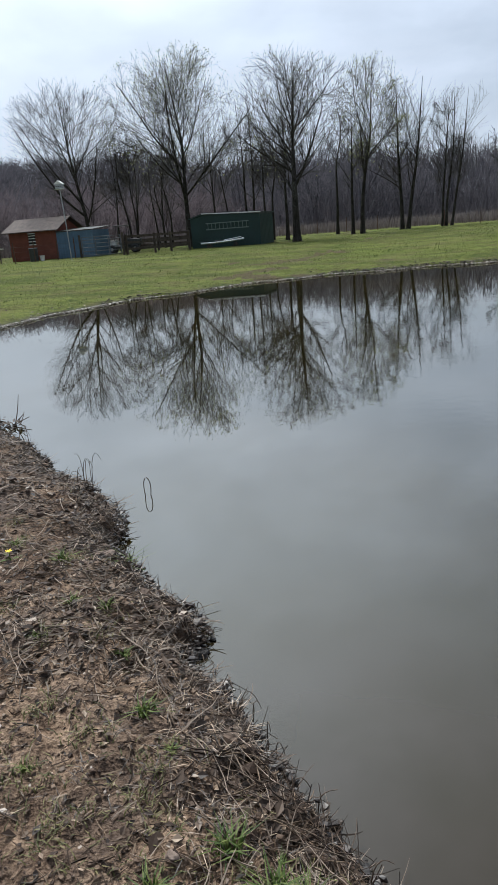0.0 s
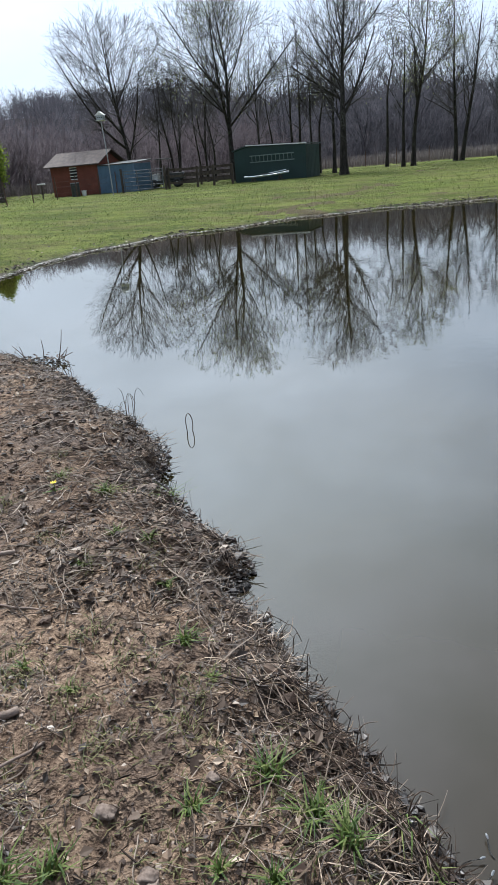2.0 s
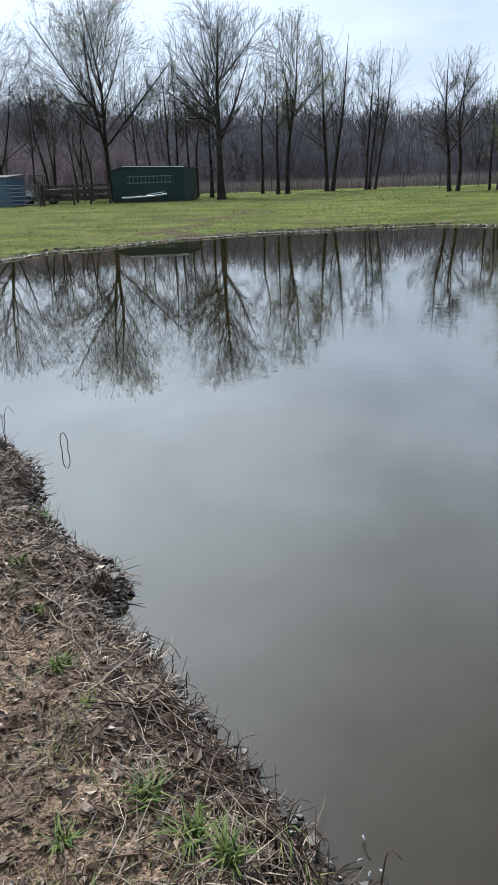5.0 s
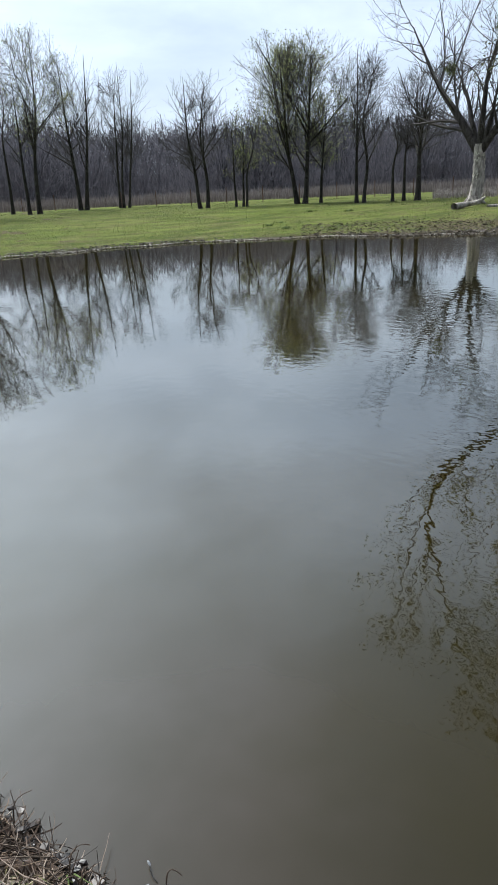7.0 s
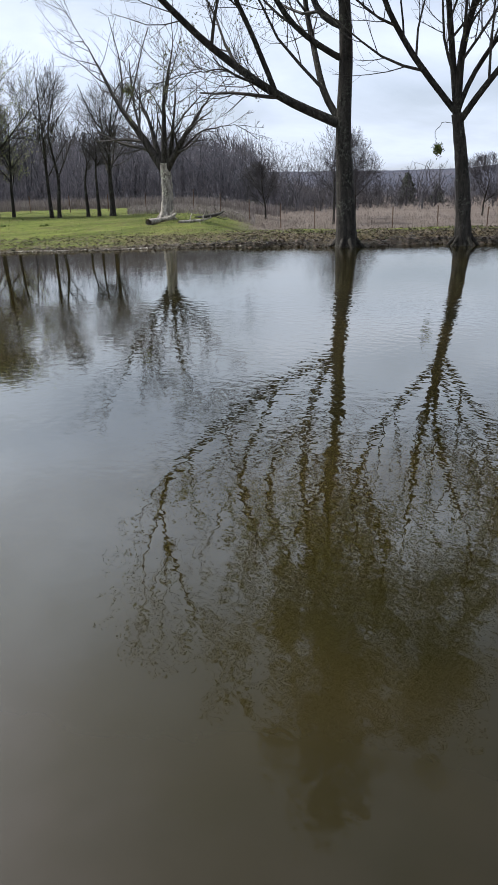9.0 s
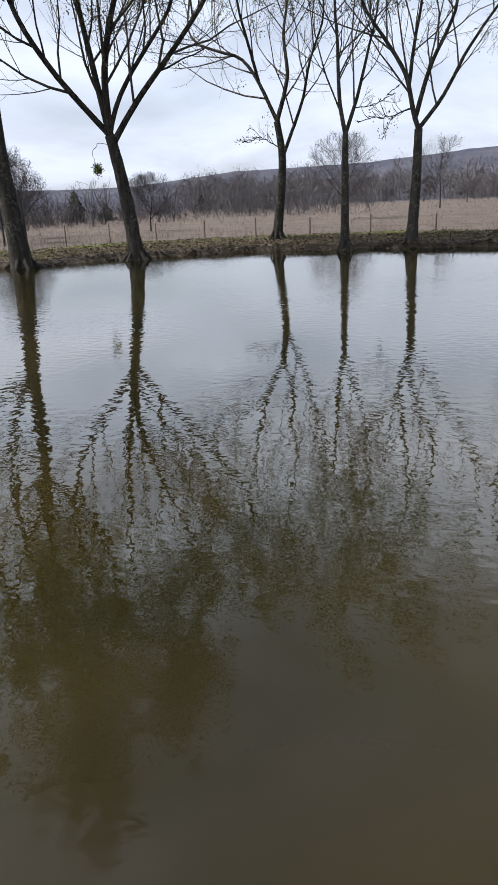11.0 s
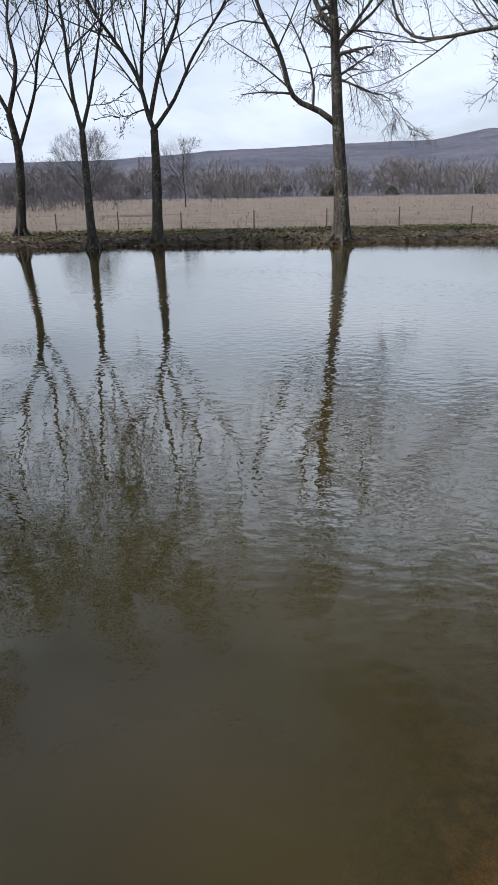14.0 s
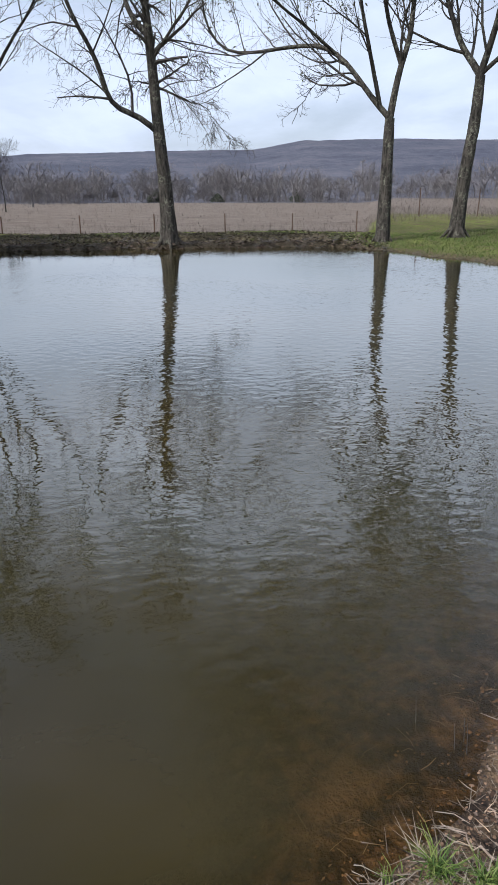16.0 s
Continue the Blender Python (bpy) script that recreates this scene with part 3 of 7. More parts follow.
def build_ground():
    az = np.concatenate([np.arange(-38, 136, 0.5), np.arange(136, 322, 3.0)])
    rr = np.concatenate([[0.0, 0.25, 0.5, 0.65, 0.75], 0.8 * 1.0125 ** np.arange(0, 170)])
    rr = np.concatenate([rr, rr[-1] * 1.022 ** np.arange(1, 300)])
    rr = rr[rr < 3200]
    A, R = np.meshgrid(np.radians(az), rr)
    x, y = (R * np.sin(A)).ravel(), (R * np.cos(A)).ravel()
    s = shore_distance(x, y)
    z = zones(x, y, s)
    h = height(x, y, s)
    n, m = len(az), len(rr)
    i, j = np.meshgrid(np.arange(m - 1), np.arange(n), indexing="ij")
    k = (j + 1) % n
    faces = np.stack([i * n + j, i * n + k, (i + 1) * n + k, (i + 1) * n + j], -1).reshape(-1, 4)
    ob = mesh_object("ground", np.stack([x, y, h], -1), faces, GROUND, smooth=True)
    r, a = z["r"], z["az"]
    east, near = z["east"], z["near"]
    lip = 0.22 + 0.25 * wave_noise(x, y, 0.4, 31) + 0.7 * smooth01(a, 5, 30)
    litter = (1 - east) * smooth01(s, lip, 0.1) * 0.85 + east * (0.95 * smooth01(s, 2.6, 0.6) + 0.5 * smooth01(s, 5.5, 2.5))
    litter = np.maximum(litter, smooth01(a, 25, 40) * smooth01(a, 60, 45) * smooth01(s, 9, 2) * 0.62)
    field = np.maximum(east * smooth01(s, 5.0, 8.5), smooth01(r, 70, 76) * smooth01(a, -60, -20) + smooth01(a, 110, 118) * smooth01(r, 44, 50))
    litter = np.maximum(litter, 0.34 * smooth01(a, 12, 30) * smooth01(a, 62, 50) * (r < 70))
    litter = np.maximum(litter, 0.5 * smooth01(a, 112, 117) * smooth01(r, 60, 45))
    attribute(ob, "mud", np.clip(np.where(s > -0.5, near, 0) + np.where(s <= 0, 1, 0), 0, 1))
    attribute(ob, "litter", np.clip(litter, 0, 1) * (1 - near) + near * smooth01(s, 0.55, 0.1) * smooth01(s, -0.1, 0.02))
    attribute(ob, "field", np.clip(field, 0, 1))
    attribute(ob, "woods", smooth01(r, 118, 132) * smooth01(a, 58, 46) * (a > -120))
    attribute(ob, "wet", np.clip(smooth01(s, 0.34, 0.02) * (1 - 0.55 * z["beach"]) + east * smooth01(s, 0.7, 0.2), 0, 1))
    attribute(ob, "clay", z["beach"] * smooth01(s, 0.7, 0.1))
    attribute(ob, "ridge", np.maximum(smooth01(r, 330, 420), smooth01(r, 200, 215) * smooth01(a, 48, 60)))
    return tagged(ob, "muddy pond bank, spring lawn and dry fields with a wooded ridge", "ground", kind="structure")


def build_water():
    xs, ys = np.meshgrid(np.arange(-10.6, 25.6, 0.2), np.arange(-12.8, 26.4, 0.2))
    s = shore_distance(xs.ravel(), ys.ravel()).reshape(xs.shape)
    keep = s < 0.45
    ix = -np.ones(xs.shape, int)
    ix[keep] = np.arange(keep.sum())
    quads = np.stack([ix[:-1, :-1], ix[:-1, 1:], ix[1:, 1:], ix[1:, :-1]], -1).reshape(-1, 4)
    quads = quads[(quads >= 0).all(1)]
    x, y, sv = xs[keep], ys[keep], s[keep]
    ob = mesh_object("water", np.stack([x, y, np.zeros_like(x)], -1), quads, WATER, smooth=True)
    depth = np.maximum(-height(x, y, sv), 0)
    shallow = zones(x, y, sv)["beach"]
    attribute(ob, "turbid", 1 - (0.1 + 0.85 * shallow) * np.exp(-depth / 0.07))
    # Mud stirred up along the trodden bank clouds the water; a fainter patch pales it farther out.
    attribute(ob, "pale_water", np.maximum(smooth01(np.hypot(x - 0.2, y - 1.9), 1.7, 0.4), 0.3 * smooth01(np.hypot(x - 1.45, y - 0.45), 1.5, 0.3)))
    attribute(ob, "breeze", 0.13 + 0.13 * smooth01(np.degrees(np.arctan2(x, y)), -5, 22) + 0.68 * smooth01(np.degrees(np.arctan2(x, y)), 20, 50))
    return tagged(ob, "murky olive-brown pond water with small ripples", "water", kind="structure")


build_ground()
build_water()

def tubes(P, R, sides):
    """Tubes along the polylines P (n, k, 3) with radii R (n, k): vertices and quads."""
    P, R = np.asarray(P, float), np.asarray(R, float)
    n, k, _ = P.shape
    d = np.gradient(P, axis=1)
    d /= np.linalg.norm(d, axis=2, keepdims=True) + 1e-9
    ref = np.where(np.abs(d[:, :1, 2:3]) > 0.8, np.array([1.0, 0, 0]), np.array([0, 0, 1.0])) * np.ones((n, k, 1))
    u = np.cross(d, ref)
    u /= np.linalg.norm(u, axis=2, keepdims=True) + 1e-9
    v = np.cross(d, u)
    a = np.arange(sides) * 2 * np.pi / sides
    ring = u[:, :, None] * np.cos(a)[:, None] + v[:, :, None] * np.sin(a)[:, None]
    V = (P[:, :, None] + ring * R[:, :, None, None]).reshape(-1, 3)
    i, j, q = np.meshgrid(np.arange(n), np.arange(k - 1), np.arange(sides), indexing="ij")
    b = (i * k + j) * sides
    f = np.stack([b + q, b + (q + 1) % sides, b + sides + (q + 1) % sides, b + sides + q], -1).reshape(-1, 4)
    return V, f


def joined(pieces):
    V, F, off = [], [], 0
    for v, f in pieces:
        V.append(v)
        F.append(f + off)
        off += len(v)
    return np.concatenate(V), (np.concatenate(F) if len({f.shape[1] for f in F}) == 1 else [tuple(r) for f in F for r in f])


def resample(points, k):
    p = np.asarray(points, float)
    d = np.r_[0, np.cumsum(np.linalg.norm(np.diff(p, axis=0), axis=1))]
    u = np.linspace(0, d[-1], k)
    # Cubic smoothing of the bends
    q = np.stack([np.interp(u, d, p[:, c]) for c in range(3)], -1)
    for _ in range(2):
        q[1:-1] = 0.25 * q[:-2] + 0.5 * q[1:-1] + 0.25 * q[2:]
    return q


def grow(r, P, R, n, u0, angle, ratio, up, k, thin, rmin, wild=0.12, shrink=0.5, longest=9.0, full=0.0, within=None):
    """n children on every polyline, from the share u0 of its length on."""
    N, kk, _ = P.shape
    u = np.clip(u0 + (1 - u0) * (np.arange(n) + r.uniform(0, 1, (N, n))) / n, 0, 0.999) * (kk - 1)
    i = np.minimum(u.astype(int), kk - 2)
    f = (u - i)[..., None]
    rows = np.arange(N)[:, None]
    start = P[rows, i] * (1 - f) + P[rows, i + 1] * f
    rad = R[rows, i] * (1 - f[..., 0]) + R[rows, i + 1] * f[..., 0]
    t = P[rows, i + 1] - P[rows, i]
    t /= np.linalg.norm(t, axis=2, keepdims=True) + 1e-9
    length = np.linalg.norm(np.diff(P, axis=1), axis=2).sum(1)[:, None]
    side = r.normal(size=(N, n, 3))
    side -= (side * t).sum(2, keepdims=True) * t
    side /= np.linalg.norm(side, axis=2, keepdims=True) + 1e-9
    a = np.radians(angle) * r.uniform(0.65, 1.35, (N, n, 1))
    d = t * np.cos(a) + side * np.sin(a)
    L = np.minimum(length * ratio, longest) * (1 - shrink * (u / (kk - 1))) * r.uniform(0.6, 1.25, (N, n))
    pts = [start]
    for _ in range(k - 1):
        d = d + np.array([0, 0, up]) / (k - 1) + r.normal(size=d.shape) * wild
        d /= np.linalg.norm(d, axis=2, keepdims=True)
        pts.append(pts[-1] + d * (L / (k - 1))[..., None])
    Q = np.stack(pts, 2).reshape(-1, k, 3)
    r0 = np.maximum(np.minimum(rad * thin, rad * 0.85), rmin).reshape(-1, 1)
    RQ = np.maximum(r0 * np.linspace(1, 0.35, k), rmin * 0.6)
    keep = np.ones(len(Q), bool)
    if full:
        # Lines shorter than this bear fewer children.
        keep &= (r.uniform(size=(N, n)) < length / full).ravel()
    if within is not None:
        keep &= within(Q[:, -1])
    keep[: 1 if not keep.any() else 0] = True
    return Q[keep], RQ[keep]


def slivers(P, width):
    """The finest twigs of distant trees: a narrow four-cornered piece each, from P (n, 2, 3)."""
    a, b = P[:, 0], P[:, 1]
    d = b - a
    side = np.cross(d, np.array([0.3, 0.5, 0.8]))
    side /= np.linalg.norm(side, axis=1, keepdims=True) + 1e-9
    m = a * 0.6 + b * 0.4
    V = np.stack([a, m + side * width, b, m - side * width], 1).reshape(-1, 3)
    return V, np.arange(len(P) * 4).reshape(-1, 4)


def leaflets(r, tips, count, size, spread):
    """Small diamond leaves scattered about the ends of twigs."""
    c = tips[r.integers(0, len(tips), count)] + r.normal(size=(count, 3)) * spread
    a, b = r.normal(size=(count, 3)), r.normal(size=(count, 3))
    a /= np.linalg.norm(a, axis=1, keepdims=True)
    b -= (a * b).sum(1, keepdims=True) * a
    b /= np.linalg.norm(b, axis=1, keepdims=True)
    s = size * r.uniform(0.6, 1.4, (count, 1))
    V = np.stack([c - a * s, c + b * s * 0.45, c + a * s, c - b * s * 0.45], 1).reshape(-1, 3)
    return V, np.arange(count * 4).reshape(-1, 4)


def tree_thing(name, base, wood, twigs, leaf, bark_mat, label, leaf_mat=None, group="", twig_mat=None, limbs=None, limb_mat=None):
    e = new(name)
    e.location = base
    mesh_object("trunk", *wood, bark_mat, e, smooth=True)
    for limb in limbs or ():
        mesh_object("limb", *limb, limb_mat or bark_mat, e, smooth=True)
    mesh_object("crown", *twigs, twig_mat or TWIGS, e)
    if leaf is not None:
        mesh_object("leaves", *leaf, leaf_mat, e)
    return tagged(e, label, "tree", group)


def crown_of(r, limbs, radii, counts, up, rmin, angle=42, wild=0.1, ratios=(0.5, 0.58, 0.6), u0=0.06, full=6.5, within=None, longest=(4.4, 2.3, 1.3)):
    """Three orders of branches on the limbs."""
    pieces, P, R = [], limbs, radii
    for level, n in enumerate(counts):
        P, R = grow(r, P, R, n, u0 if level == 0 else 0.12, angle, ratios[level], up, (6, 5, 2)[level] if full == 0 else (6, 5, 3)[level], 0.5, rmin * (1.5, 1.0, 0.7)[level], wild, (0.5, 0.45, 0.4)[level], longest=longest[level], full=(full, full * 0.28, 0)[level] if full else 0.0, within=within)
        pieces.append(tubes(P, R, (4, 3, 3)[level]))
    return joined(pieces), P[:, -1]


def gnarled(points, radii, sides, seed, amount=0.09):
    """A trunk with ridged, uneven bark."""
    P = resample(points, 44)
    R = np.interp(np.linspace(0, 1, 44), np.linspace(0, 1, len(radii)), radii)
    V, F = tubes(P[None], R[None], sides)
    W = V.reshape(44, sides, 3)
    off = W - P[:, None]
    a, k = np.arange(sides) * 2 * np.pi / sides, np.arange(44)[:, None]
    bumps = 0.5 * np.sin(5 * a + 0.35 * np.sin(k * 0.3 + seed)) + 0.5 * wave_noise(a * 2.2 + 0 * k, k * 0.3 + 0 * a + seed, 1.0, 55) + 0.25 * np.sin(k * 0.9 + 2 * a)
    return (P[:, None] + off * (1 + amount * bumps[..., None])).reshape(-1, 3), F


def skeleton_tree(name, base, trunk, radius, limbs, height_to, label, seed, counts=(9, 6, 4), up=0.5, rmin=0.0075, buds=0, bud_mat=None, bud_size=0.06, bark_mat=None, droop=0.0, angle=42, group="", flare=1.3, twig_mat=None, grown=1.0, limb_mat=None, taper=0.62, ridges=0.09, longest=(4.4, 2.3, 1.3), full=5.5):
    """A tree from its trunk and main limbs, each a line of (metres aside, metres up) as seen across the pond; every limb also leans
    towards or away from the pond and grows on to the tree's height, and bears three orders of branches."""
    r = np.random.default_rng(seed)
    f = np.array(base[:2]) / np.hypot(*base[:2])
    right = np.array([f[1], -f[0]])
    flat = lambda w: np.column_stack([w[:, :2] @ right, w[:, 2]])

    def lift(line, depth):
        w = np.array([[*(right * a), b - base[2]] for a, b in line])
        w[:, :2] += np.outer(np.linspace(0, 1, len(line)) ** 1.3 * depth, f)
        return w

    T = resample(lift(trunk, 0.0), 14)
    T[0, 2] -= 0.25
    tr = radius * np.linspace(1, taper if trunk[-1][1] < 6 else 0.3, 14)
    tr[:3] *= np.array([flare, 1 + (flare - 1) * 0.4, 1.05])
    pieces = [gnarled(T, tr, 18, seed, ridges)]
    # Root flare: short buttresses running out into the soil.
    for k in range(6):
        a = k * 1.047 + r.uniform(-0.3, 0.3)
        d = np.array([math.cos(a), math.sin(a), 0])
        root = np.stack([T[0] + (0, 0, 0.8), T[0] + d * radius * 0.9 + (0, 0, 0.42), T[0] + d * radius * 1.5 + (0, 0, 0.24), T[0] + d * radius * 2.4])
        pieces.append(tubes(resample(root, 6)[None], (radius * np.array([0.3, 0.34, 0.3, 0.24, 0.18, 0.1]))[None], 6))
    LP, LR, grown_lines = [], [], [T]
    top_h = height_to - base[2]
    for n, (share, line) in enumerate(limbs):
        depth = r.choice([-1, 1]) * r.uniform(0.3, 0.9) * (line[-1][1] - line[0][1] + abs(line[-1][0] - line[0][0])) * 0.4
        w = lift(line, depth)
        # Each limb springs from the nearest wood there is.
        every = np.concatenate(grown_lines)
        root = every[np.argmin(np.linalg.norm(flat(every) - flat(w[:1]), axis=1))]
        w[:, :2] += np.outer(np.linspace(1, 0.6, len(w)), f * (root[:2] @ f))
        w[0] = root
        d = w[-1] - w[-2]
        d /= np.linalg.norm(d) + 1e-9
        while w[-1, 2] < top_h * r.uniform(0.85, 1.0) and line[-1][1] > 6.3 and grown > 0:
            d = d + np.array([*(-0.42 * w[-1, :2] / (np.linalg.norm(w[-1, :2]) + 1)), 0.55]) + r.normal(size=3) * 0.22
            d /= np.linalg.norm(d)
            w = np.vstack([w, w[-1] + d * 1.2])
        L = resample(w, 40)
        L[2:] += np.cumsum(r.normal(size=(38, 3)) * 0.025, 0) * np.linspace(0.2, 1, 38)[:, None]
        grown_lines.append(L)
        LP.append(L)
        LR.append(np.maximum(radius * share * 0.8 * np.linspace(1, 0.04, 40) ** 1.6, rmin * 1.8))
    fine = [i for i, (share, _) in enumerate(limbs) if share < 0.1]
    LPa, LRa = np.array(LP), np.array(LR)
    thin_pieces = [tubes(LPa[i:i + 1], LRa[i:i + 1] * 0.6, 5) for i in fine]
    main = [i for i in range(len(LP)) if i not in fine]
    LPa, LRa = LPa[main], LRa[main]
    # Secondary limbs on the main ones
    S, SR = grow(r, LPa, LRa, 6, 0.1, 40, 0.34, up, 8, 0.42, rmin * 2.0, 0.12, longest=3.2)
    limb_pieces = [joined([tubes(LPa[i:i + 1], LRa[i:i + 1], 8), tubes(S[i * 6:i * 6 + 6], SR[i * 6:i * 6 + 6], 5)]) for i in range(len(LPa))] + thin_pieces
    tw1, tips1 = crown_of(r, LPa, LRa, counts, up - droop, rmin, angle, longest=longest, full=full)
    tw2, tips2 = crown_of(r, S, SR, (max(4, counts[0] // 2), counts[1] - 1, counts[2] - 1), up - droop, rmin, angle, longest=longest, full=full)
    tall = trunk[-1][1] > 6
    tw3, tips3 = crown_of(r, T[None, 7:] if tall else LPa[:1], tr[None, 7:] if tall else LRa[:1], counts, up - droop, rmin, angle, longest=longest, full=full)
    twigs = joined([tw1, tw2, tw3])
    tips = np.concatenate([tips1, tips2, tips3])
    # Buds open first in the upper crown.
    tips = tips[r.uniform(size=len(tips)) < 0.05 + 0.95 * smooth01(tips[:, 2], 6.5, 11.0)]
    leaf = leaflets(r, tips, buds, bud_size, 0.14) if buds else None
    return tree_thing(name, base, joined(pieces), twigs, leaf, bark_mat or BARK, label, bud_mat or BUDS, group, twig_mat or TWIGS_DARK, limb_pieces, limb_mat)


def branching(r, points, trunk, bias=0.58, sink=0.9):
    """Wood through the points: each joins the growing tree where reach and length of path are least. Gives chains with their radii."""
    nodes, parent, path = [np.array(p) for p in trunk], list(range(-1, len(trunk) - 1)), [0.0]
    for p, q in zip(trunk, trunk[1:]):
        path.append(path[-1] + float(np.linalg.norm(np.array(q) - p)))
    best, link = np.full(len(points), 1e9), np.zeros(len(points), int)

    def offer(k):
        d = points - nodes[k]
        reach = np.linalg.norm(d, axis=1)
        cost = reach + bias * path[k] + sink * np.maximum(0.15 * reach - d[:, 2], 0)
        better = cost < best
        best[better], link[better] = cost[better], k

    for k in range(max(1, len(trunk) - 3), len(trunk)):
        offer(k)
    left = np.ones(len(points), bool)
    for _ in range(len(points)):
        i = int(np.argmin(np.where(left, best, 1e12)))
        left[i] = False
        k = link[i]
        nodes.append(points[i])
        parent.append(int(k))
        path.append(path[k] + float(np.linalg.norm(points[i] - nodes[k])))
        best[~left] = -1e9
        offer(len(nodes) - 1)
    n = len(nodes)
    weight, kids, fixed = np.ones(n), [[] for _ in range(n)], len(trunk)
    for k in range(n - 1, 0, -1):
        weight[parent[k]] += weight[k]
        kids[parent[k]].append(k)
    nodes = np.array(nodes)
    heavy = np.array([max(c, key=lambda i: weight[i]) if c else -1 for c in kids])
    bent = [k for k in range(fixed, n) if heavy[k] >= 0]
    up_, down_ = np.array([parent[k] for k in bent], int), heavy[bent]
    for _ in range(4):
        nodes[bent] = 0.5 * nodes[bent] + 0.25 * nodes[up_] + 0.25 * nodes[down_]
    chains, todo = [], [(0, [0])]
    while todo:
        k, line = todo.pop()
        while kids[k]:
            main = max(kids[k], key=lambda c: weight[c])
            for c in kids[k]:
                if c != main:
                    todo.append((c, [k, c]))
            line.append(main)
            k = main
        chains.append(line)
    return nodes, weight, chains


def bare_wood(r, trunk, aim, half, count, radius, rmin, tip_share=0.5, flat_top=0.0):
    """A bare tree that fills a rounded crown: trunk and limbs, boughs, and the points that bear twigs."""
    d = r.normal(size=(count, 3))
    d /= np.linalg.norm(d, axis=1, keepdims=True)
    pts = aim + d * half * (r.uniform(0.12, 1, (count, 1)) ** 0.52) * (1 + 0.16 * np.sin(d[:, :1] * 5 + d[:, 1:2] * 4 + r.uniform(0, 6)))
    pts = pts[pts[:, 2] > trunk[-1][2] * 0.75]
    nodes, weight, chains = branching(r, pts, trunk)
    total = weight[0]
    rad = np.maximum(radius * (weight / total) ** tip_share, rmin)
    thick, thin = [], []
    for line in chains:
        P, R = nodes[line], rad[line].copy()
        if len(line) > 1 and line[0] != 0:
            R[0] = min(R[0], R[1] * 1.25)
        k = 12 if len(line) > 6 else 5
        Q = resample(P, k)
        u = np.r_[0, np.cumsum(np.linalg.norm(np.diff(P, axis=0), axis=1))]
        RQ = np.interp(np.linspace(0, u[-1], k), u, R)
        Q[1:] += r.normal(size=(k - 1, 3)) * 0.02 * u[-1] / k ** 0.5
        (thick if k == 12 else thin).append((Q, RQ))
    pack = lambda group: (np.array([q for q, _ in group]), np.array([x for _, x in group]))
    return pack(thick), pack(thin)


def reach_of(start, d, aim, half):
    """How far a line from start along d runs inside the ellipsoid."""
    p, q = (start - aim) / half, d / half
    a, b, c = (q * q).sum(-1), (p * q).sum(-1), (p * p).sum(-1) - 1
    return np.maximum((-b + np.sqrt(np.maximum(b * b - a * c, 0))) / a, 0.0)


def boughs(r, P, R, n, u0, angle, ratio, up, k, thin, rmin, aim, half, wild=0.05, fan=0.0):
    """n children on every line, that bend upwards and end at the rounded edge of the crown."""
    N, kk, _ = P.shape
    u = np.clip(u0 + (1 - u0) * (np.arange(n) + r.uniform(0, 1, (N, n))) / n, 0, 0.985) * (kk - 1)
    i = np.minimum(u.astype(int), kk - 2)
    f = (u - i)[..., None]
    rows = np.arange(N)[:, None]
    start = P[rows, i] * (1 - f) + P[rows, i + 1] * f
    rad = R[rows, i] * (1 - f[..., 0]) + R[rows, i + 1] * f[..., 0]
    t = P[rows, i + 1] - P[rows, i]
    t /= np.linalg.norm(t, axis=2, keepdims=True) + 1e-9
    length = np.linalg.norm(np.diff(P, axis=1), axis=2).sum(1)[:, None] * np.ones((1, n))
    side = r.normal(size=(N, n, 3)) + fan * (start - aim) / half
    side -= (side * t).sum(2, keepdims=True) * t
    side /= np.linalg.norm(side, axis=2, keepdims=True) + 1e-9
    a = np.radians(angle) * r.uniform(0.7, 1.3, (N, n, 1))
    d = t * np.cos(a) + side * np.sin(a)
    toward = d + np.array([0, 0, up * 0.5])
    toward /= np.linalg.norm(toward, axis=2, keepdims=True)
    ragged = 1 + 0.16 * np.sin(toward[..., 0] * 7 + toward[..., 1] * 5 + aim[2]) + 0.1 * np.sin(toward[..., 1] * 13 - toward[..., 0] * 9)
    room = reach_of(start, toward, aim, half) * ragged
    L = np.minimum(length * ratio * r.uniform(0.65, 1.2, (N, n)), room * r.uniform(0.62, 1.16, (N, n)))
    pts = [start]
    for _ in range(k - 1):
        d = d + np.array([0, 0, up]) / (k - 1) + r.normal(size=d.shape) * wild
        d /= np.linalg.norm(d, axis=2, keepdims=True)
        pts.append(pts[-1] + d * (L / (k - 1))[..., None])
    Q = np.stack(pts, 2).reshape(-1, k, 3)
    r0 = np.maximum(rad * thin * np.clip(L / (length * ratio + 1e-9), 0.45, 1.0), rmin).reshape(-1, 1)
    RQ = np.maximum(r0 * np.linspace(1, 0.3, k), rmin * 0.6)
    keep = (L > 0.1) & (r.uniform(size=L.shape) < np.clip(1.5 * L / (length * ratio), 0.08, 1))
    keep = keep.ravel()
    return Q[keep], RQ[keep]


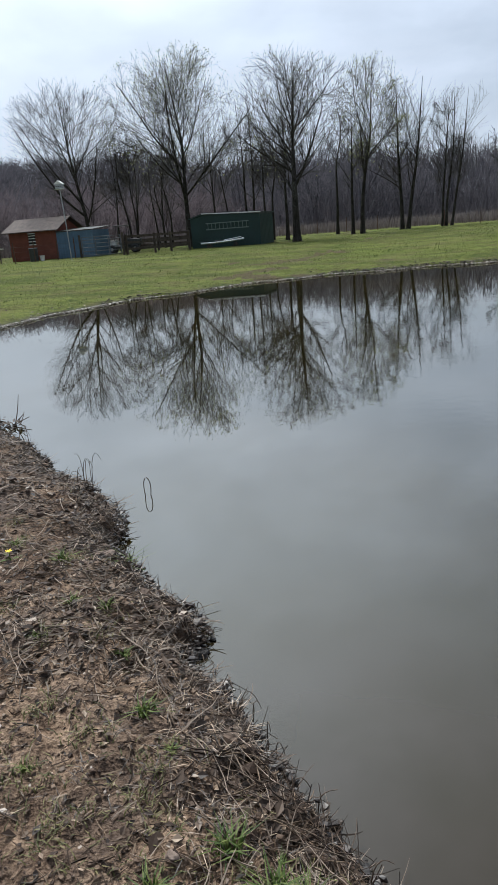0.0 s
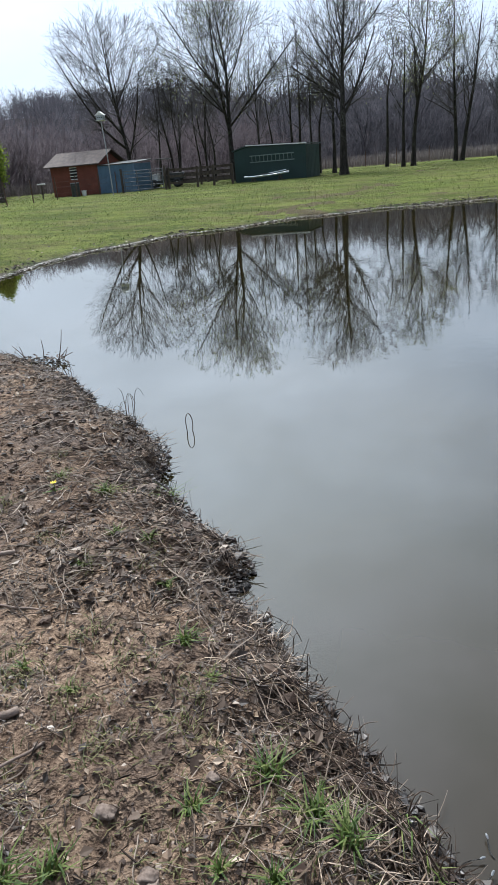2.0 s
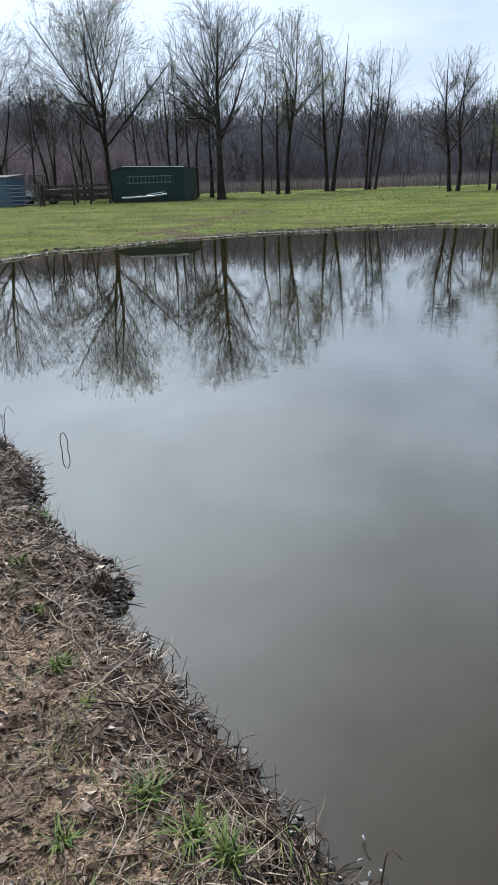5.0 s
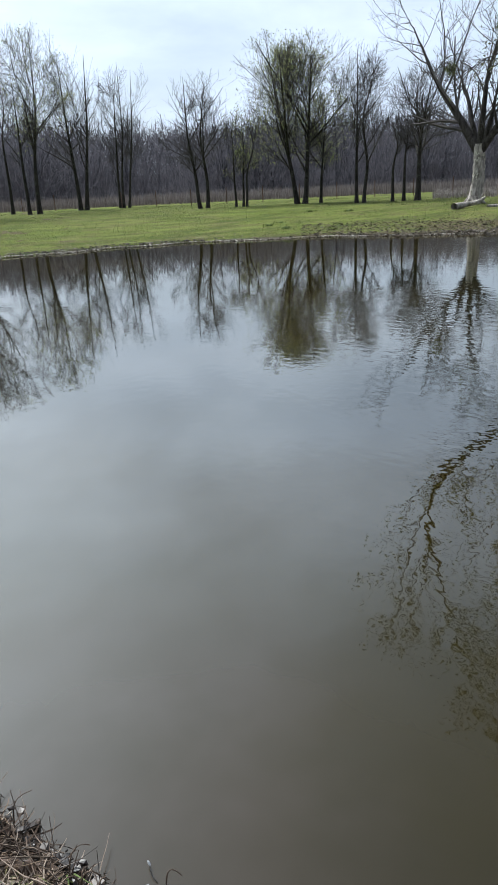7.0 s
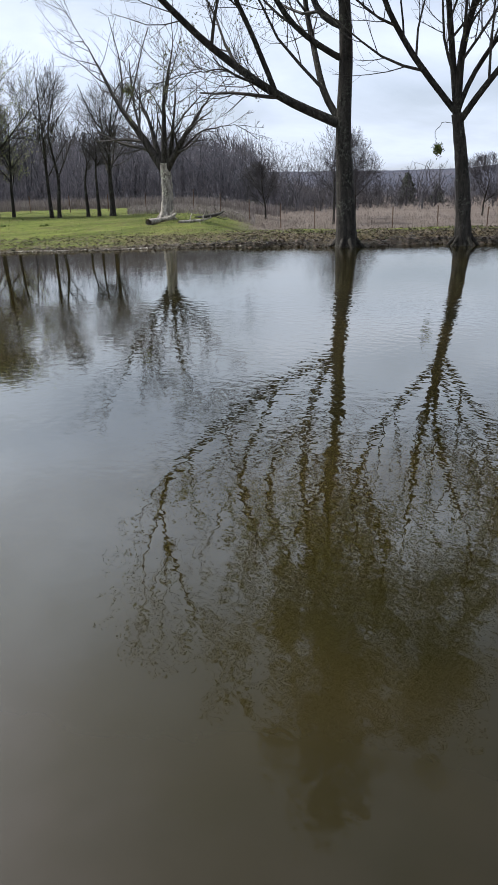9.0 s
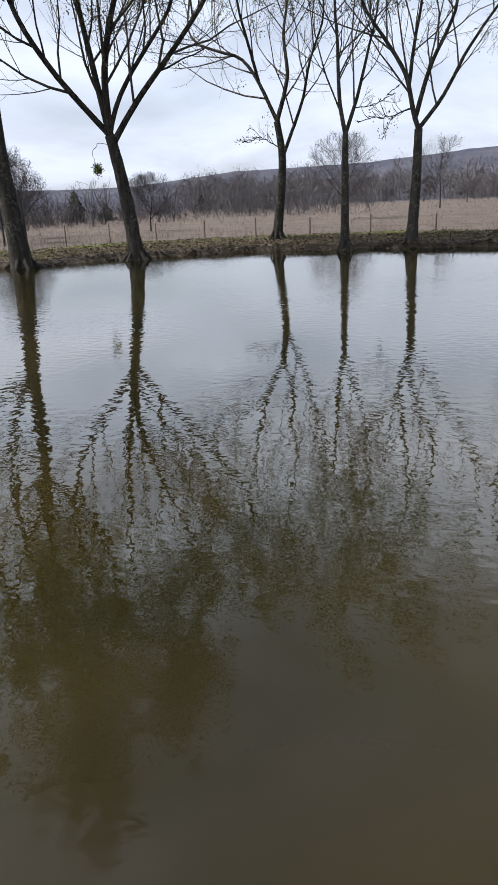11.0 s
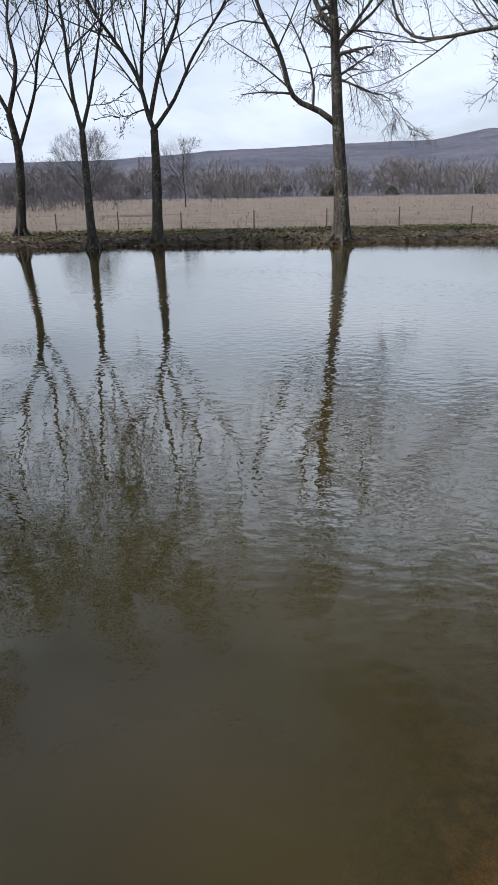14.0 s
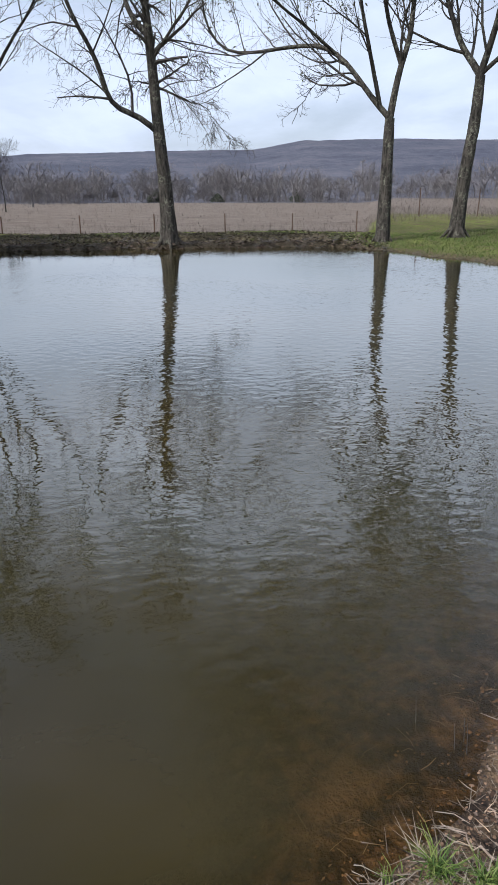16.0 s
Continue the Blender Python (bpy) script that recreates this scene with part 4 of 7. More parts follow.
def wild_tree(name, x, y, tall, wide, lean, label, seed, stems=5, fork=0.28, radius=0.16, buds=0, bud_mat=None, rmin=0.008, trunks=1, group="", bud_size=0.034, twig_mat=None, twiggy=1.0):
    """A bare tree: stems fan out from a low fork, and four orders of ever finer branches fill a rounded crown."""
    r = np.random.default_rng(seed)
    g = float(height(np.array([x]), np.array([y]))[0])
    f = np.array([x, y]) / math.hypot(x, y)
    right = np.array([f[1], -f[0]])
    wood, fine, tips = [], [], []
    for t in range(trunks):
        off = (t - (trunks - 1) / 2)
        foot = np.array([*(right * off * 0.45 + f * r.uniform(-0.25, 0.25)), -0.2])
        aside = off * wide * 0.3 + lean * 0.5
        fh = tall * fork * r.uniform(0.85, 1.1)
        top = np.array([*(right * (aside + r.normal() * 0.04 * wide) + f * r.normal() * 0.05 * wide), tall * r.uniform(0.93, 1.0)])
        w = wide * (0.6 if trunks == 1 else 0.46)
        low = fh * 0.8
        aim = np.array([*(right * aside + f * r.uniform(-0.1, 0.1) * wide), low + (tall - low) * 0.56])
        half = np.array([w, w, (tall - low) * 0.46])
        # The leader runs through to the top; the stems leave it from the fork on.
        knee = foot + np.array([*(right * (aside * 0.2)), fh + 0.2])
        T = resample([foot, foot * 0.6 + knee * 0.4 + r.normal(size=3) * 0.04, knee, knee * 0.55 + top * 0.45 + r.normal(size=3) * (0.3, 0.3, 0), top], 22)
        TR = radius * (1 - np.linspace(0, 1, 22) ** 0.8 * 0.93)
        TR[:2] *= (1.4, 1.12)
        cut = max(3, int(22 * fh / tall))
        wood.append(tubes(T[None], TR[None], 8))
        S, SR = boughs(r, T[None, cut:-5], TR[None, cut:-5], stems + 4, 0.0, 44, 1.2, 0.34, 16, 0.7, rmin * 2, aim, half, 0.04, 1.0)
        wood.append(tubes(S, SR, 6))
        S2, S2R = np.concatenate([S, T[None, np.linspace(cut, 21, 16).astype(int)]]), np.concatenate([SR, TR[None, np.linspace(cut, 21, 16).astype(int)]])
        B, BR = boughs(r, S2, S2R, int(10 * twiggy), 0.1, 40, 0.55, 0.22, 8, 0.5, rmin * 1.5, aim, half * 1.04, 0.06, 0.5)
        wood.append(tubes(B, BR, 4))
        C, CR = boughs(r, np.concatenate([B, S2[:, 3:11]]), np.concatenate([BR, S2R[:, 3:11]]), int(8 * twiggy), 0.08, 42, 0.62, 0.18, 4, 0.55, rmin * 1.05, aim, half * 1.08, 0.08, 0.3)
        fine.append(tubes(C, CR, 3))
        E, ER = boughs(r, C, CR, int(5 * twiggy), 0.12, 40, 0.66, 0.12, 2, 0.6, rmin, aim, half * 1.12, 0.05, 0.3)
        fine.append(slivers(E, rmin * 0.8))
        tips.append(E[:, -1])
    leaf = leaflets(r, np.concatenate(tips), buds, bud_size, 0.05) if buds else None
    return tree_thing(name, (x, y, g), joined(wood), joined(fine), leaf, BARK, label, bud_mat or BUDS, group, twig_mat)


# Trees on the eastern bank
K_TRUNK = [(0.0, 0.1), (-0.1, 2.2), (-0.2, 3.4), (-0.3, 3.9), (-0.1, 5.4), (-0.1, 6.2), (-0.3, 7.4), (-0.5, 9.5), (-0.3, 12.0)]
K_LIMBS = [(0.62, [(-0.3, 3.7), (-1.5, 4.3), (-2.4, 4.7), (-3.6, 5.5), (-4.7, 6.3), (-5.5, 7.1), (-6.3, 7.7)]), (0.5, [(-0.3, 3.9), (-0.9, 4.7), (-1.0, 5.3), (-1.3, 6.4), (-1.5, 7.4)]),
           (0.4, [(-0.2, 5.5), (-1.2, 6.1), (-2.0, 6.7), (-2.5, 7.4)]), (0.45, [(-0.2, 6.2), (-0.9, 6.8), (-1.3, 7.4)]), (0.34, [(-2.2, 4.6), (-2.8, 5.9), (-3.2, 6.8), (-3.6, 7.5)]),
           (0.2, [(-2.3, 4.6), (-4.2, 5.5), (-5.9, 5.5), (-7.4, 5.1)]), (0.4, [(-0.3, 7.2), (0.8, 8.4), (1.6, 10.0)]), (0.45, [(-0.4, 9.0), (-0.3, 11.0), (-0.6, 13.0)]), (0.4, [(-0.4, 8.6), (-1.6, 10.4), (-2.4, 12.6)]), (0.36, [(-0.3, 10.0), (0.9, 11.8), (1.3, 14.0)])]
L_TRUNK = [(0.0, 0.1), (-0.1, 1.5), (-0.3, 3.0), (-0.5, 4.0)]
L_LIMBS = [(0.07, [(-0.5, 3.8), (-0.85, 3.75), (-1.0, 3.4), (-1.03, 3.0)]), (0.5, [(-0.5, 3.9), (-1.3, 4.9), (-1.8, 5.4), (-2.6, 6.6), (-3.0, 7.7)]), (0.55, [(-0.5, 3.9), (-0.7, 5.2), (-0.9, 6.5), (-1.1, 7.6)]), (0.6, [(-0.5, 3.9), (-0.5, 5.7), (-0.2, 7.0), (0.2, 7.9)]),
           (0.5, [(-0.4, 3.8), (0.1, 4.5), (1.0, 5.5), (1.9, 6.4), (2.8, 7.5)]), (0.4, [(-0.4, 4.0), (-0.2, 5.0), (0.5, 6.0), (1.8, 7.5)])]
M_TRUNK = [(0.0, 0.4), (0.2, 2.1), (0.3, 3.3), (0.1, 4.5)]
M_LIMBS = [(0.5, [(0.1, 4.4), (-0.5, 5.8), (-1.1, 6.7), (-2.1, 7.0), (-2.9, 7.3)]), (0.42, [(-0.5, 5.8), (-0.9, 7.2), (-1.2, 8.4)]), (0.6, [(0.1, 4.4), (0.6, 6.1), (0.4, 7.4), (0.6, 8.4)]),
           (0.48, [(0.3, 3.4), (1.1, 5.2), (1.3, 6.3), (1.9, 7.5)]), (0.16, [(0.2, 3.6), (-0.5, 3.9), (-1.2, 3.6)])]
N_TRUNK = [(0.0, 0.2), (0.0, 2.2), (0.0, 3.7)]
N_LIMBS = [(0.6, [(0.0, 3.6), (-0.2, 4.6), (-0.3, 6.7), (-0.4, 7.7)]), (0.55, [(0.0, 3.6), (0.4, 4.9), (0.7, 6.2), (1.1, 7.6)]), (0.25, [(-0.2, 4.3), (-0.6, 5.4), (-0.9, 6.4)]), (0.16, [(0.3, 4.5), (1.0, 4.6), (1.7, 5.0)])]
O_TRUNK = [(0.0, 0.1), (0.1, 2.5), (0.1, 3.8)]
O_LIMBS = [(0.52, [(0.1, 3.7), (-0.1, 4.2), (-0.3, 5.4), (-0.9, 6.3), (-1.8, 7.5)]), (0.4, [(-0.2, 5.2), (-0.1, 6.3), (0.1, 7.5)]), (0.45, [(0.1, 3.7), (0.8, 4.6), (1.4, 5.8), (2.1, 6.8), (2.6, 7.4)]),
           (0.5, [(0.0, 4.1), (0.4, 5.6), (1.1, 6.9), (1.2, 7.6)]), (0.2, [(-0.2, 4.3), (-1.1, 4.2), (-1.9, 4.2)])]
P_TRUNK = [(0.0, 0.2), (0.0, 1.4), (-0.2, 3.5), (-0.3, 5.2), (-0.4, 6.7), (-0.5, 7.7), (-0.6, 9.5)]
P_LIMBS = [(0.48, [(-0.3, 3.9), (-0.9, 4.35), (-1.75, 4.45), (-1.95, 5.3), (-2.2, 6.1), (-2.6, 6.6), (-3.0, 7.6)]), (0.45, [(-0.4, 6.3), (-0.8, 7.0), (-1.1, 7.6)]), (0.24, [(-0.3, 5.0), (0.3, 5.6), (0.8, 6.0), (1.2, 6.2), (1.7, 5.7)]),
           (0.22, [(-0.3, 5.0), (0.7, 4.8), (1.5, 4.6), (1.9, 4.1), (2.3, 3.5)]), (0.2, [(-0.3, 5.3), (-1.0, 5.4), (-1.5, 4.9)]), (0.26, [(-0.4, 6.2), (0.4, 6.9), (1.0, 7.5)]), (0.4, [(-0.5, 7.6), (-0.3, 9.0), (-0.5, 10.5)])]
Q_TRUNK = [(0.0, 0.1), (0.0, 2.2), (0.0, 3.4), (0.0, 4.3)]
Q_LIMBS = [(0.5, [(-0.1, 4.3), (-0.7, 5.0), (-1.2, 5.7), (-2.0, 6.6), (-3.0, 7.0), (-4.6, 6.9), (-6.5, 6.9)]), (0.4, [(-0.5, 4.8), (-0.8, 6.5), (-1.2, 8.0)]), (0.3, [(-1.9, 6.5), (-3.2, 7.4), (-4.3, 8.1)]),
           (0.62, [(0.0, 4.2), (0.2, 5.8), (0.5, 6.9), (0.5, 7.9)]), (0.4, [(0.1, 5.9), (-0.2, 7.1), (-0.4, 7.9)]), (0.16, [(-1.2, 5.9), (-2.5, 5.8), (-3.7, 4.7)])]
R_TRUNK = [(0.0, 0.4), (0.1, 2.5), (0.3, 4.4), (0.3, 5.7)]
R_LIMBS = [(0.6, [(0.3, 5.6), (-0.5, 6.8), (-1.0, 8.1)]), (0.6, [(0.3, 5.6), (0.6, 7.0), (0.8, 7.9)]), (0.4, [(0.3, 5.5), (1.3, 6.6), (2.0, 7.8)])]
D_TRUNK = [(0.0, 0.6), (0.15, 1.8), (0.1, 2.8), (0.1, 3.3)]
D_LIMBS = [(0.95, [(0.05, 2.9), (-1.2, 4.9), (-1.9, 5.8), (-2.5, 6.9), (-3.4, 9.0), (-4.5, 10.8)]), (0.66, [(0.0, 3.2), (-0.6, 5.3), (-1.1, 6.4), (-2.0, 8.5)]), (0.7, [(0.1, 3.3), (0.2, 6.3), (0.8, 8.3), (1.0, 9.9)]),
           (0.85, [(0.1, 2.8), (1.3, 4.7), (2.2, 5.9), (3.2, 7.1)]), (0.34, [(0.3, 3.5), (1.9, 4.7), (3.6, 5.0), (4.7, 4.3)]), (0.6, [(0.2, 3.2), (0.8, 5.8), (1.1, 7.0)])]

EAST = "trees along the eastern bank"
skeleton_tree("tree", (19.64, 14.57, 0.1), K_TRUNK, 0.31, K_LIMBS, 24, "tall dark-barked tree with heavy low limbs at the water's edge", 1, counts=(17, 7, 5), buds=85000, bud_mat=BUDS_BROWN, bud_size=0.05, group=EAST)
skeleton_tree("tree", (22.01, 11.55, 0.1), L_TRUNK, 0.27, L_LIMBS, 19, "budding tree forking above a pale-patched trunk at the water", 2, counts=(15, 7, 5), buds=46000, bud_mat=BUDS_BROWN, bud_size=0.05, group=EAST)
skeleton_tree("tree", (26.64, 7.8, 0.42), M_TRUNK, 0.19, M_LIMBS, 16, "bare tree with a crooked fork behind the bank", 3, buds=13000, bud_mat=BUDS_BROWN, bud_size=0.045, counts=(12, 5, 4), group=EAST, flare=1.2)
skeleton_tree("tree", (24.25, 4.67, 0.2), N_TRUNK, 0.155, N_LIMBS, 15, "slender bare tree forking into two stems", 4, buds=13000, bud_mat=BUDS_BROWN, bud_size=0.045, counts=(11, 5, 4), group=EAST, flare=1.25)
skeleton_tree("tree", (25.35, 2.54, 0.15), O_TRUNK, 0.205, O_LIMBS, 16, "bare tree with upswept limbs and lichened bark", 5, buds=13000, bud_mat=BUDS_BROWN, bud_size=0.045, counts=(12, 5, 4), group=EAST)
skeleton_tree("tree", (24.75, -3.99, 0.23), P_TRUNK, 0.27, P_LIMBS, 17, "leaning bare tree with one sharply bent limb and drooping twigs", 6, counts=(17, 7, 5), buds=2500, bud_mat=BUDS_BROWN, bud_size=0.04, droop=0.95, angle=55, rmin=0.006, longest=(2.6, 2.0, 1.2), full=3.0, group=EAST, bark_mat=BARK_PALE)
skeleton_tree("tree", (23.7, -11.75, 0.17), Q_TRUNK, 0.27, Q_LIMBS, 18, "rough-barked tree with long limbs reaching over the pond", 7, counts=(12, 7, 5), buds=13000, bud_mat=BUDS_BROWN, bud_size=0.05, group=EAST, bark_mat=BARK_PALE)
skeleton_tree("tree", (23.44, -14.62, 0.44), R_TRUNK, 0.27, R_LIMBS, 16, "leaning rough-barked tree on the grass", 8, buds=9000, bud_mat=BUDS_BROWN, bud_size=0.05, counts=(13, 6, 5), group=EAST, bark_mat=BARK_PALE, flare=1.2)
skeleton_tree("dead_tree", (23.93, 29.54, 0.62), D_TRUNK, 0.32, D_LIMBS, 11, "half-dead old tree with a bleached barkless trunk", 9, counts=(8, 5, 4), up=0.25, rmin=0.009, group="", bark_mat=BARK_DEAD, limb_mat=BARK_GREY, flare=1.5, grown=0, twig_mat=TWIGS, taper=0.8, ridges=0.2)

# Trees on the northern lawn and behind the sheds
NORTH = "trees along the northern lawn"
NORTH_TREES = [(-15.9, 56.0, 12.2, 8.4, -1.8, 6, 0.2, 0.2, 1, 0), (-13.0, 58.8, 9.6, 4.0, -0.2, 4, 0.2, 0.11, 2, 0), (-11.2, 61.2, 8.6, 3.0, -0.3, 4, 0.2, 0.1, 2, 0), (-7.5, 52.7, 12.6, 9.2, -1.0, 7, 0.3, 0.22, 1, 1),
               (-6.3, 59.9, 10.0, 3.7, 0.0, 4, 0.25, 0.12, 1, 0), (-3.1, 56.1, 10.6, 3.4, -0.3, 4, 0.3, 0.13, 2, 0), (-14.3, 58.5, 8.8, 3.0, 0.2, 3, 0.22, 0.11, 1, 0), (-12.1, 55.6, 8.2, 2.6, 0.5, 3, 0.25, 0.1, 1, 0), (-10.3, 57.6, 9.2, 2.8, -0.6, 3, 0.25, 0.11, 1, 0),
               (-9.3, 55.4, 8.0, 2.4, 0.4, 3, 0.3, 0.1, 1, 0), (-8.8, 60.0, 9.4, 2.8, 0.3, 3, 0.25, 0.11, 1, 0), (-5.0, 57.8, 8.6, 2.6, -0.3, 3, 0.3, 0.1, 1, 0), (-1.6, 54.2, 8.2, 2.7, -0.4, 3, 0.4, 0.12, 2, 0)]
MID_TREES = [(-0.3, 52.2, 9.8, 3.0, -0.2, 3, 0.35, 0.15, 1, 0), (0.35, 46.3, 10.8, 7.2, -0.2, 8, 0.3, 0.27, 1, 2), (3.7, 58.1, 11.0, 2.6, 0.1, 3, 0.45, 0.14, 1, 0), (4.6, 54.0, 9.6, 2.8, -0.3, 3, 0.35, 0.15, 1, 0),
             (5.3, 53.9, 11.4, 5.2, 1.0, 5, 0.3, 0.18, 1, 1), (9.3, 59.5, 11.2, 4.6, 0.8, 5, 0.18, 0.19, 2, 0), (12.6, 60.9, 10.4, 2.8, 0.4, 3, 0.25, 0.13, 1, 0), (13.1, 60.8, 11.0, 3.8, 1.5, 4, 0.2, 0.13, 2, 0)]
EAST_TREES = [(15.1, 45.8, 8.1, 4.2, -0.2, 6, 0.2, 0.15, 2, 0), (17.0, 44.1, 5.6, 2.2, 0.0, 3, 0.3, 0.1, 2, 1), (17.4, 43.9, 6.0, 2.2, 0.5, 3, 0.3, 0.1, 1, 1), (21.1, 43.4, 9.6, 7.8, -0.8, 8, 0.2, 0.19, 2, 3),
              (22.7, 43.7, 6.6, 3.4, 0.6, 4, 0.25, 0.13, 1, 3), (23.0, 39.0, 8.4, 4.2, 0.9, 4, 0.25, 0.13, 2, 0), (24.6, 37.9, 4.6, 1.2, -0.3, 2, 0.5, 0.13, 1, 0), (25.2, 37.6, 5.0, 1.4, 0.0, 2, 0.5, 0.13, 1, 0), (25.9, 37.2, 7.2, 5.6, 0.1, 6, 0.28, 0.2, 1, 0)]
LOOKS = ["bare tree with fine grey twigs", "tree with pale green spring buds", "broad dark tree with a dense bare crown", "tree fanning out in fresh yellow-green buds"]
for n_, (tx, ty, tall_, wide_, lean_, stems_, fork_, rad_, trunks_, look_) in enumerate(NORTH_TREES + MID_TREES + EAST_TREES):
    wild_tree("tree", tx, ty, tall_, wide_, lean_, LOOKS[look_] + (" and several stems" if trunks_ > 1 else ""), 40 + n_, stems_, fork_, rad_,
              bud_size=0.05, buds=int((0, 70, 22, 170)[look_] * wide_ * tall_ * (1 - fork_)), trunks=trunks_, group=NORTH, rmin=0.009, twiggy=0.75 + 0.04 * wide_)
# Young trees in the dry field and by the far fence
for n_, (tx, ty, tall_, wide_) in enumerate([(43.6, 33.8, 6.8, 4.6), (43.9, 41.2, 4.4, 4.0), (73.3, 14.7, 8.2, 6.2), (109.4, 7.4, 9.6, 7.6), (60.0, 30.0, 5.0, 4.5), (52.0, 38.0, 5.5, 4.0)]):
    wild_tree("tree", tx, ty, tall_, wide_, 0.2, "small bare tree standing in dry grass", 90 + n_, 5, 0.2, 0.09 + 0.001 * tall_, group="trees in the field", rmin=0.01, twig_mat=TWIGS_FAR)


def far_woods(name, label, seed, spots, talls, rmin, counts=(45, 7), brush=0, brush_size=(2.0, 3.5), reach=5.0, mat=None, thicket=0, thicket_size=(1.2, 0.03), rise=0.0, puffs=0, puff_size=(1.0, 0.03), squat=1.0):
    """Distant trees beyond counting, as one object."""
    r = np.random.default_rng(seed)
    kinds = []
    for k in range(12):
        fh = r.uniform(0.8, 3.0)
        T = resample([(0, 0, 0), (r.normal() * 0.1, r.normal() * 0.1, fh * 0.5), (r.normal() * 0.2, r.normal() * 0.2, fh)], 5)
        w = r.uniform(1.7, 3.2)
        (A, RA), (B, RB) = bare_wood(r, T, np.array([r.normal() * 0.3, r.normal() * 0.3, fh + (10 - fh) * 0.52]), np.array([w, w, (10 - fh) * 0.5]), counts[0], 0.13, rmin * 0.9)
        pieces = [tubes(A[:, ::2], RA[:, ::2], 4), tubes(B[:, ::2], RB[:, ::2], 3)]
        Q, RQ = grow(r, np.concatenate([B, A[:, ::2][:, 1:]]), np.concatenate([RB, RA[:, ::2][:, 1:]]), counts[1], 0.1, 42, 1.0, 0.3, 2, 0.6, rmin, 0.2, longest=1.7)
        pieces.append(slivers(Q, rmin * 0.7))
        kinds.append(joined(pieces))
    out = []
    g = height(spots[:, 0], spots[:, 1])
    for (x, y), tall, z in zip(spots, talls, g):
        v, f = kinds[r.integers(0, 12)]
        a, sc = r.uniform(0, 6.28), tall / 10
        c, s = math.cos(a), math.sin(a)
        sx, sy = sc * squat * r.uniform(1.1, 1.7, 2)
        w = v @ np.array([[c, s, 0], [-s, c, 0], [0, 0, 1]]) * (sx, sy, sc)
        out.append((w + (x, y, z - 0.1), f))
        if puffs:
            # The haze of fine twigs that rounds off each crown
            d = r.normal(size=(puffs, 3))
            d[:, 2] = np.abs(d[:, 2]) - 0.35 * r.uniform(size=puffs)
            d /= np.linalg.norm(d, axis=1, keepdims=True)
            lobes = 1 + 0.22 * np.sin(3 * np.arctan2(d[:, 1], d[:, 0]) + a) + 0.12 * np.sin(7 * d[:, 2] + 3 * a)
            at = (x, y, z + tall * 0.45) + d * (lobes * r.uniform(0.45, 1.0, puffs) ** 0.6)[:, None] * (2.4 * sx, 2.4 * sy, tall * 0.53)
            e = (d + r.normal(size=(puffs, 3)) * 0.55) * puff_size[0] * r.uniform(0.4, 1.1, (puffs, 1))
            out.append(slivers(np.stack([at - e * 0.6, at + e * 0.4], 1), puff_size[1]))
    if brush:
        c = spots[r.integers(0, len(spots), brush)] + r.normal(size=(brush, 2)) * reach
        g = height(c[:, 0], c[:, 1])
        foot = np.column_stack([c, g - 0.1])
        tip = foot + np.column_stack([r.normal(size=(brush, 2)) * 0.7, r.uniform(*brush_size, brush)])
        P = np.stack([foot, foot * 0.5 + tip * 0.5 + r.normal(size=(brush, 3)) * 0.15, tip], 1)
        R = np.ones((brush, 3)) * np.array([1.3, 1.0, 0.6]) * rmin
        out.append(tubes(P, R, 3))
        Q, RQ = grow(r, P, R, 16, 0.08, 62, 0.55, 0.3, 2, 0.8, rmin * 0.8, 0.25)
        out.append(slivers(Q, rmin * 0.8))
    if thicket:
        # The tangle of undergrowth between the stems
        pick = r.integers(0, len(spots), thicket)
        c = spots[pick] + r.normal(size=(thicket, 2)) * reach
        top = talls[pick] * rise if rise else brush_size[1] * 1.15
        foot = np.column_stack([c, height(c[:, 0], c[:, 1]) + top * r.uniform(0, 1, thicket) ** (1.15 if rise else 1.5)])
        d = r.normal(size=(thicket, 3)) * (0.7, 0.7, 1.0) * thicket_size[0] * 0.6
        out.append(slivers(np.stack([foot - d / 2, foot + d / 2], 1), thicket_size[1]))
    return tagged(mesh_object(name, *joined(out), mat or TWIGS_FAR), label, "woods", kind="stuff")


def spread(r, n, a0, a1, r0, r1):
    a, d = np.radians(r.uniform(a0, a1, n)), np.sqrt(r.uniform(r0 * r0, r1 * r1, n))
    return np.stack([d * np.sin(a), d * np.cos(a)], -1)


wr = np.random.default_rng(5)
SPOTS = spread(wr, 90, -38, -6, 72, 92)
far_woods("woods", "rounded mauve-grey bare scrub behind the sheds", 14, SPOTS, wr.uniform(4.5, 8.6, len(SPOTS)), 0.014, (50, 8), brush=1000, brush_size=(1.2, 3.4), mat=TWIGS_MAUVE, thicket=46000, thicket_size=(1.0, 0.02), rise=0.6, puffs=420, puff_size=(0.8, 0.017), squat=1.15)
SPOTS = spread(wr, 130, -8, 46, 83, 104)
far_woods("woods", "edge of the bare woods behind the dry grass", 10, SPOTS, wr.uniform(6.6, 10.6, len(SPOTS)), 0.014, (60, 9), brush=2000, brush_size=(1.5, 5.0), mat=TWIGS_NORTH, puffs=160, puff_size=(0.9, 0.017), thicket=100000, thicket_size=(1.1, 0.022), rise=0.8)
SPOTS = np.concatenate([spread(wr, 75, -4, 44, 122, 138), spread(wr, 65, -4, 46, 138, 185), spread(wr, 30, -4, 46, 185, 235), spread(wr, 70, -37, -4, 120, 150), spread(wr, 50, -37, -4, 150, 190), spread(wr, 150, -37, 0, 195, 245)])
